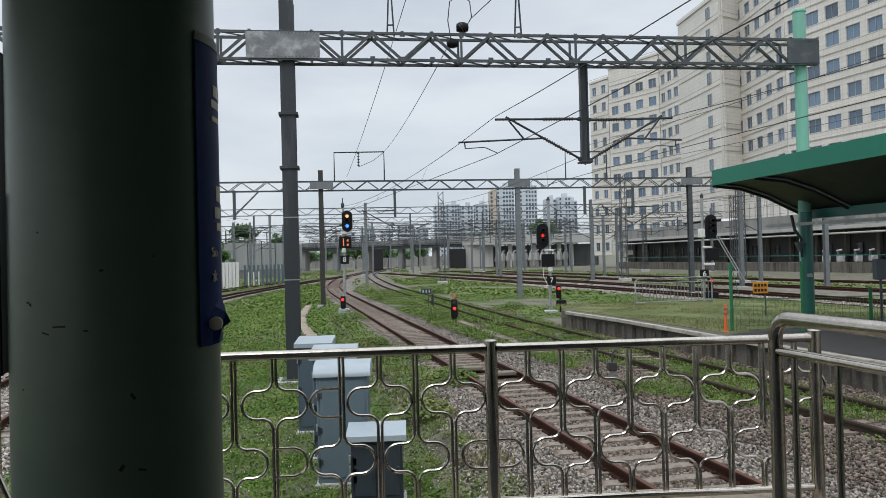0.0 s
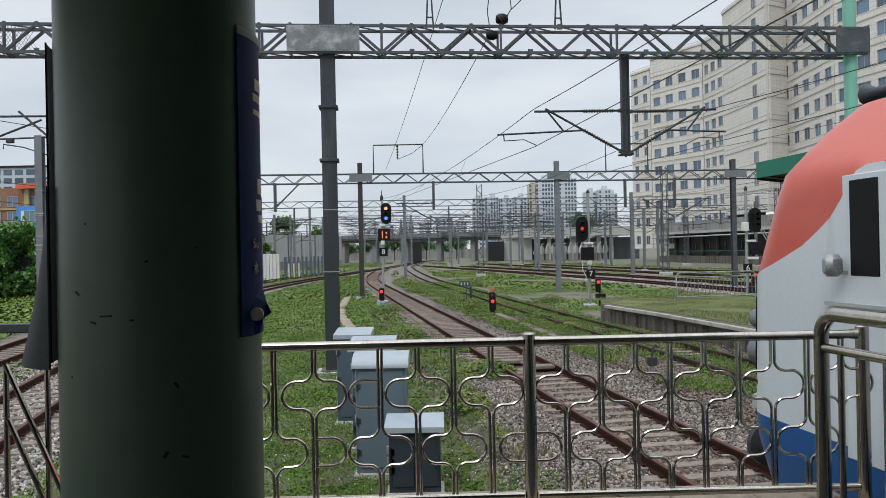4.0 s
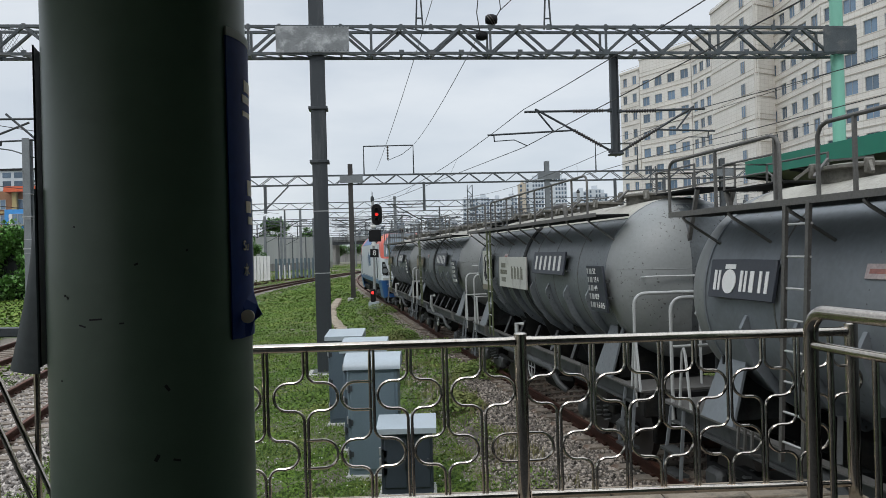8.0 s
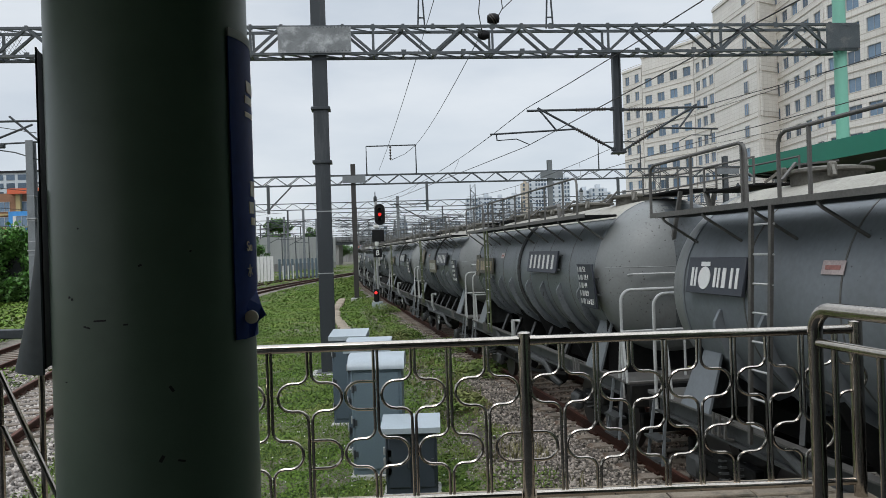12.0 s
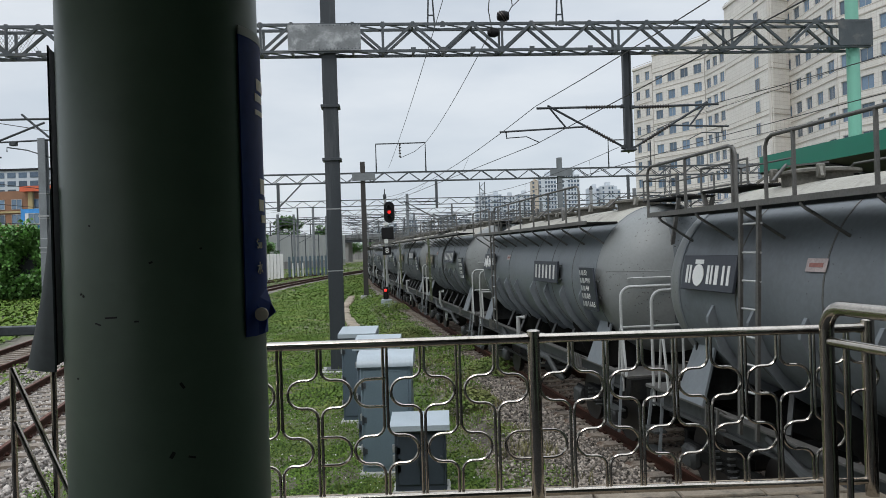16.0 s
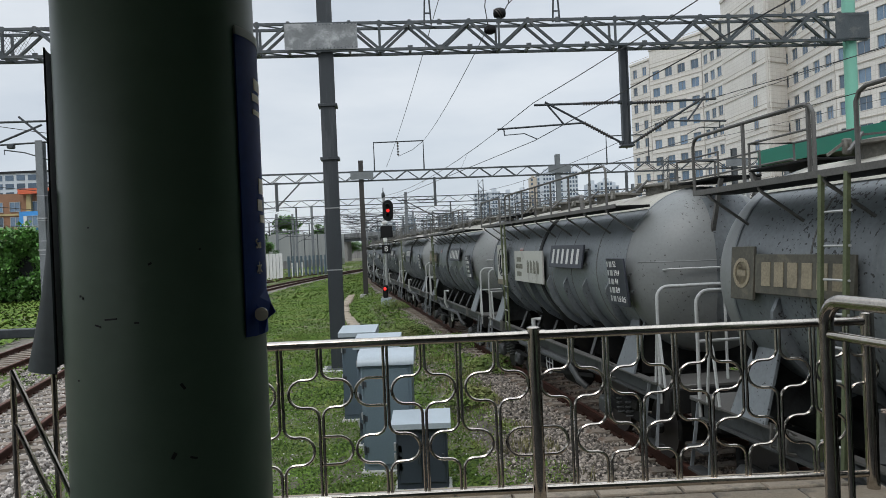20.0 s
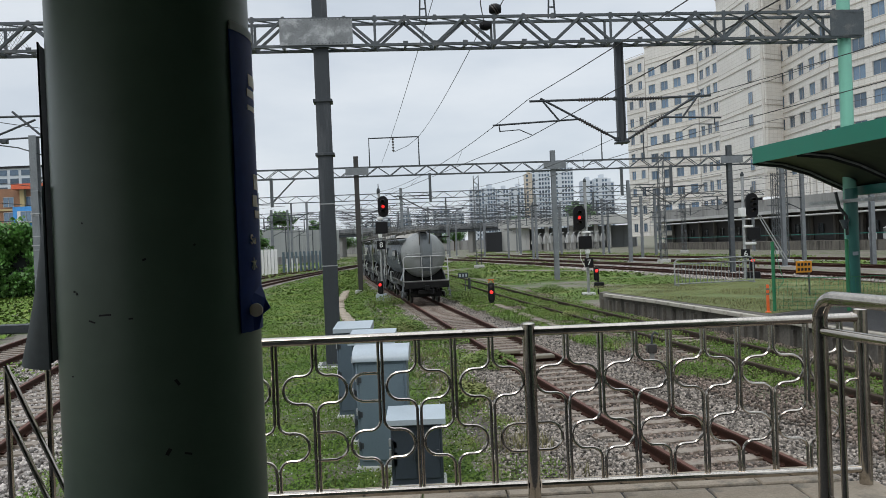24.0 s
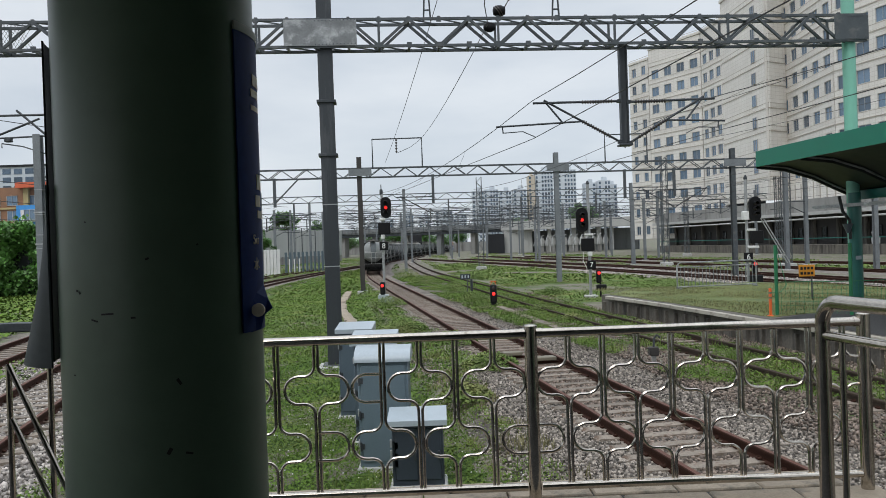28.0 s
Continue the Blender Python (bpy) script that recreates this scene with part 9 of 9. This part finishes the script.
leaf_field("weeds", "green weeds over the siding", lift_z(area(-6, 9, 36, 80, 140000, 27, right_weeds), 0.0), 0.085, M["leaf"], 35, lift=(0.0, 0.05))
blade_field("grass_tufts", "taller grass along the siding", lift_z(area(1, 11, 14, 45, 50000, 28, lambda x, y, e: right_weeds(x, y, e) & (cloud(x, y, 2.2, 5.0) > 0.15)), 0.0), 0.2, M["blade"], 43)


def yard_grass(x, y, e):
    g, r = grass_line.at_y(y), right_lines[0].at_y(y)
    inside = (x > g + 2.0 + 0.4 * cloud(x, y, 0.5)) & (x < r - 3.0 + 0.7 * cloud(x, y, 0.6, 2.0))
    platform = (y < 40.5) & (x > 7.0)
    return inside & ~platform & (cloud(x, y, 0.35, 1.0) + e > -0.3)


leaf_field("weeds", "rough green grass of the yard", lift_z(area(-6, 26, 36, 120, 230000, 29, yard_grass), -0.03), 0.11, M["blade"], 36, lift=(0.0, 0.05))


def far_yard(x, y, e):
    gaps = np.minimum.reduce([np.abs(x - ln.at_y(y)) for ln in (main_line, grass_line, left_line, *right_lines)])
    return (gaps > 2.5) & (x < 48 - 0.16 * (y - 60)) & (cloud(x, y, 0.22, 2.0) + e > 0.0)


leaf_field("weeds", "rough green weeds between the far tracks", area(-34, 48, 60, 235, 120000, 91, far_yard), 0.26, M["blade"], 92, lift=(0.0, 0.12))


def sward(label, x0, x1, y0, y1, keep, step, z, seed, material="sward"):
    """A low uneven mat of grass under the leaves, cell by cell where the plants grow."""
    xs, ys = np.arange(x0, x1, step), np.arange(y0, y1, step)
    X, Y = np.meshgrid(xs, ys)
    ok = keep(X + step / 2, Y + step / 2, 0.15 * np.random.RandomState(seed).uniform(-1, 1, X.shape))[:-1, :-1]
    rg = np.random.RandomState(seed + 1)
    P = np.stack([X + rg.uniform(-0.3, 0.3, X.shape) * step, Y + rg.uniform(-0.3, 0.3, X.shape) * step, z(X, Y) + 0.035 + 0.03 * rg.uniform(-1, 1, X.shape)], -1)
    i = np.arange(X.size).reshape(X.shape)
    F = np.stack([i[:-1, :-1], i[:-1, 1:], i[1:, 1:], i[1:, :-1]], -1)[ok]
    edge = np.bincount(F.ravel(), minlength=X.size).reshape(X.shape) < 4
    P[..., 2] -= 0.14 * edge            # the rim of the mat runs into the soil
    used, F = np.unique(F, return_inverse=True)
    ob = soup("grass_mat", P.reshape(-1, 3)[used], F.reshape(-1, 4), M[material], smooth=True)
    return tagged(ob, label, "grass", kind="stuff")


level = lambda x, y: np.full(x.shape, -0.05)
sward("low green grass of the yard between the tracks", -8, 26, 38, 120, yard_grass, 0.6, level, 101)
sward("low green grass beside the platform end", -14, 4, 5, 42, left_grass, 0.35, lambda x, y: area_z(x, y) - 0.04, 107, "sward_dark")
sward("low green grass where the lines draw together", -34, 0, 40, 150, left_grass, 0.6, ground_z, 103)
sward("thin green grass between the far tracks", -34, 52, 56, 235, far_yard, 1.0, ground_z, 105)
flowers = near[np.random.RandomState(5).uniform(0, 1, len(near)) < 0.007].copy()
flowers[:, 2] += 0.085
fl = scatter_stones("clover_flowers", "tiny white clover flower heads in the grass", flowers, 0.011, 8, "white")
tagged(fl, "", "flowers")


def turf_keep(x, y, e):
    return (x > 9.9 - (y - 23.3) * 0.20) & (x < 20.4 - (y - 27) * 0.15) & (y > 23.4 + 0.3 * (x - 10)) & (cloud(x, y, 0.8, 4.0) + e > -0.55)


leaf_field("turf", "short worn grass on the low platform", lift_z(area(7.5, 20, 23.5, 39, 70000, 30, turf_keep), LOW + 0.01), 0.045, M["turf"], 37, lift=(0.0, 0.02), steep=0.4)
blade_field("dry_grass", "dry yellowed turf on the low platform", lift_z(area(7.5, 20, 23.5, 39, 26000, 44, lambda x, y, e: turf_keep(x, y, e) & (cloud(x, y, 0.9, 7.0) > -0.1)), LOW + 0.01), 0.10, M["dry"], 45)
outer_keep = lambda x, y, e: (x < outer_line.at_y(y) - 2.2) & (cloud(x, y, 0.3) + e > -0.6)
leaf_field("weeds", "green bank beyond the curved tracks", lift_z(area(-60, -16, 26, 70, 60000, 38, outer_keep), -0.05), 0.26, M["leaf"], 39)
between = lambda x, y, e: (np.abs(x - (left_line.at_y(y) + outer_line.at_y(y)) / 2) < 0.9 + e) & (cloud(x, y, 0.7) > -0.2)
leaf_field("weeds", "weeds between the curved tracks", lift_z(area(-24, -8, 20, 110, 40000, 46, between), -0.05), 0.14, M["leaf"], 47)


def bushes(name, label, n_clumps, centre, spread, size, leaf, material, seed, leaves=420):
    """A mass of leaf clumps with an uneven outline."""
    rg = np.random.RandomState(seed)
    P = []
    for _ in range(n_clumps):
        c = np.array(centre) + rg.uniform(-1, 1, 3) * spread
        d = rg.normal(size=(leaves, 3))
        d /= np.linalg.norm(d, axis=1)[:, None]
        P.append(c + d * size * rg.uniform(0.6, 1.1, (leaves, 1)) * rg.uniform(0.7, 1.3))
    P = np.concatenate(P)
    return leaf_field(name, label, P, leaf, material, seed, lift=(-0.05, 0.05), steep=1.45)


hedge = bushes("ivy_hedge", "tall bank of dark green ivy leaves", 210, (-46, 66.5, 2.75), np.array([16, 1.6, 2.8]), 1.05, 0.34, M["ivy"], 51, 360)
tagged(hedge, "", "hedge")
# near-black box inside the ivy, giving the shade between its leaves
core = part("hedge_wall", G().box((-46, 67.4, 2.6), (32, 1.4, 5.4), ch=0.3), M["shade"])
tagged(core, "near-black core box, shade inside the ivy bank", "wall", kind="structure")


def tree(x, y, h, r, seed, material="ivy", conifer=False, label="small leafy tree beyond the noise barrier"):
    th = thing("tree", label, "tree")
    part("trunk", G().path([(x, y, 0), (x + 0.1, y, h * 0.4), (x, y, h * 0.75)], 0.22, 8, r1=0.08), M["bark"], th)
    rg = np.random.RandomState(seed)
    g = G()
    P = []
    for k in range(34):
        if conifer:
            z = rg.uniform(0.12, 1.0)
            rad = r * (1 - z) * 0.9
            a = rg.uniform(0, 6.28)
            c = np.array([x + rad * math.cos(a), y + rad * math.sin(a), h * z])
            sz = 0.16 * h * (1.1 - z)
        else:
            d = rg.normal(size=3)
            d /= np.linalg.norm(d)
            c = np.array([x, y, h * 0.68]) + d * np.array([r, r, h * 0.30]) * rg.uniform(0.4, 1.0)
            sz = r * 0.30
            g.tube((x, y, h * 0.4), tuple(c), 0.05, n=5)
        d = rg.normal(size=(150, 3))
        d /= np.linalg.norm(d, axis=1)[:, None]
        P.append(c + d * sz * rg.uniform(0.4, 1.0, (150, 1)))
    if g.f:
        tagged(part("branching", g, M["bark"], th), kind="stuff")
    P = np.concatenate(P)
    n = len(P)
    a, t = rg.uniform(0, 6.28, n), rg.uniform(-0.4, 1.0, n)
    s = 0.05 * h * rg.uniform(0.6, 1.2, n)
    d = np.stack([np.cos(a) * np.cos(t), np.sin(a) * np.cos(t), np.sin(t)], -1) * s[:, None]
    w = np.stack([-np.sin(a), np.cos(a), np.zeros(n)], -1) * (s * 0.4)[:, None]
    V = np.stack([P, P + d * 0.5 + w, P + d, P + d * 0.5 - w], 1)
    soup("crown", V.reshape(-1, 3), np.arange(4 * n).reshape(n, 4), M[material], th)


tree(-54, 205, 16, 2.6, 61, conifer=True, label="dark narrow conifer beyond the noise barrier")
tree(-44, 215, 14, 4.5, 62)
tree(-35, 222, 11.5, 3.5, 63)
tree(-24.6, 103.5, 5.6, 1.9, 64, label="low leafy shrub by the white fence")
tree(30, 300, 13, 5, 66, label="leafy tree beyond the overpass")
tree(44, 240, 15, 5, 67, label="leafy tree above the abutment")
for k in range(8):
    tree(-34 + k * 5.6, 275 + (k % 3) * 7, 7.5 + 1.5 * (k % 2), 4.4, 70 + k, label="dark green shrub under the overpass")

motions()
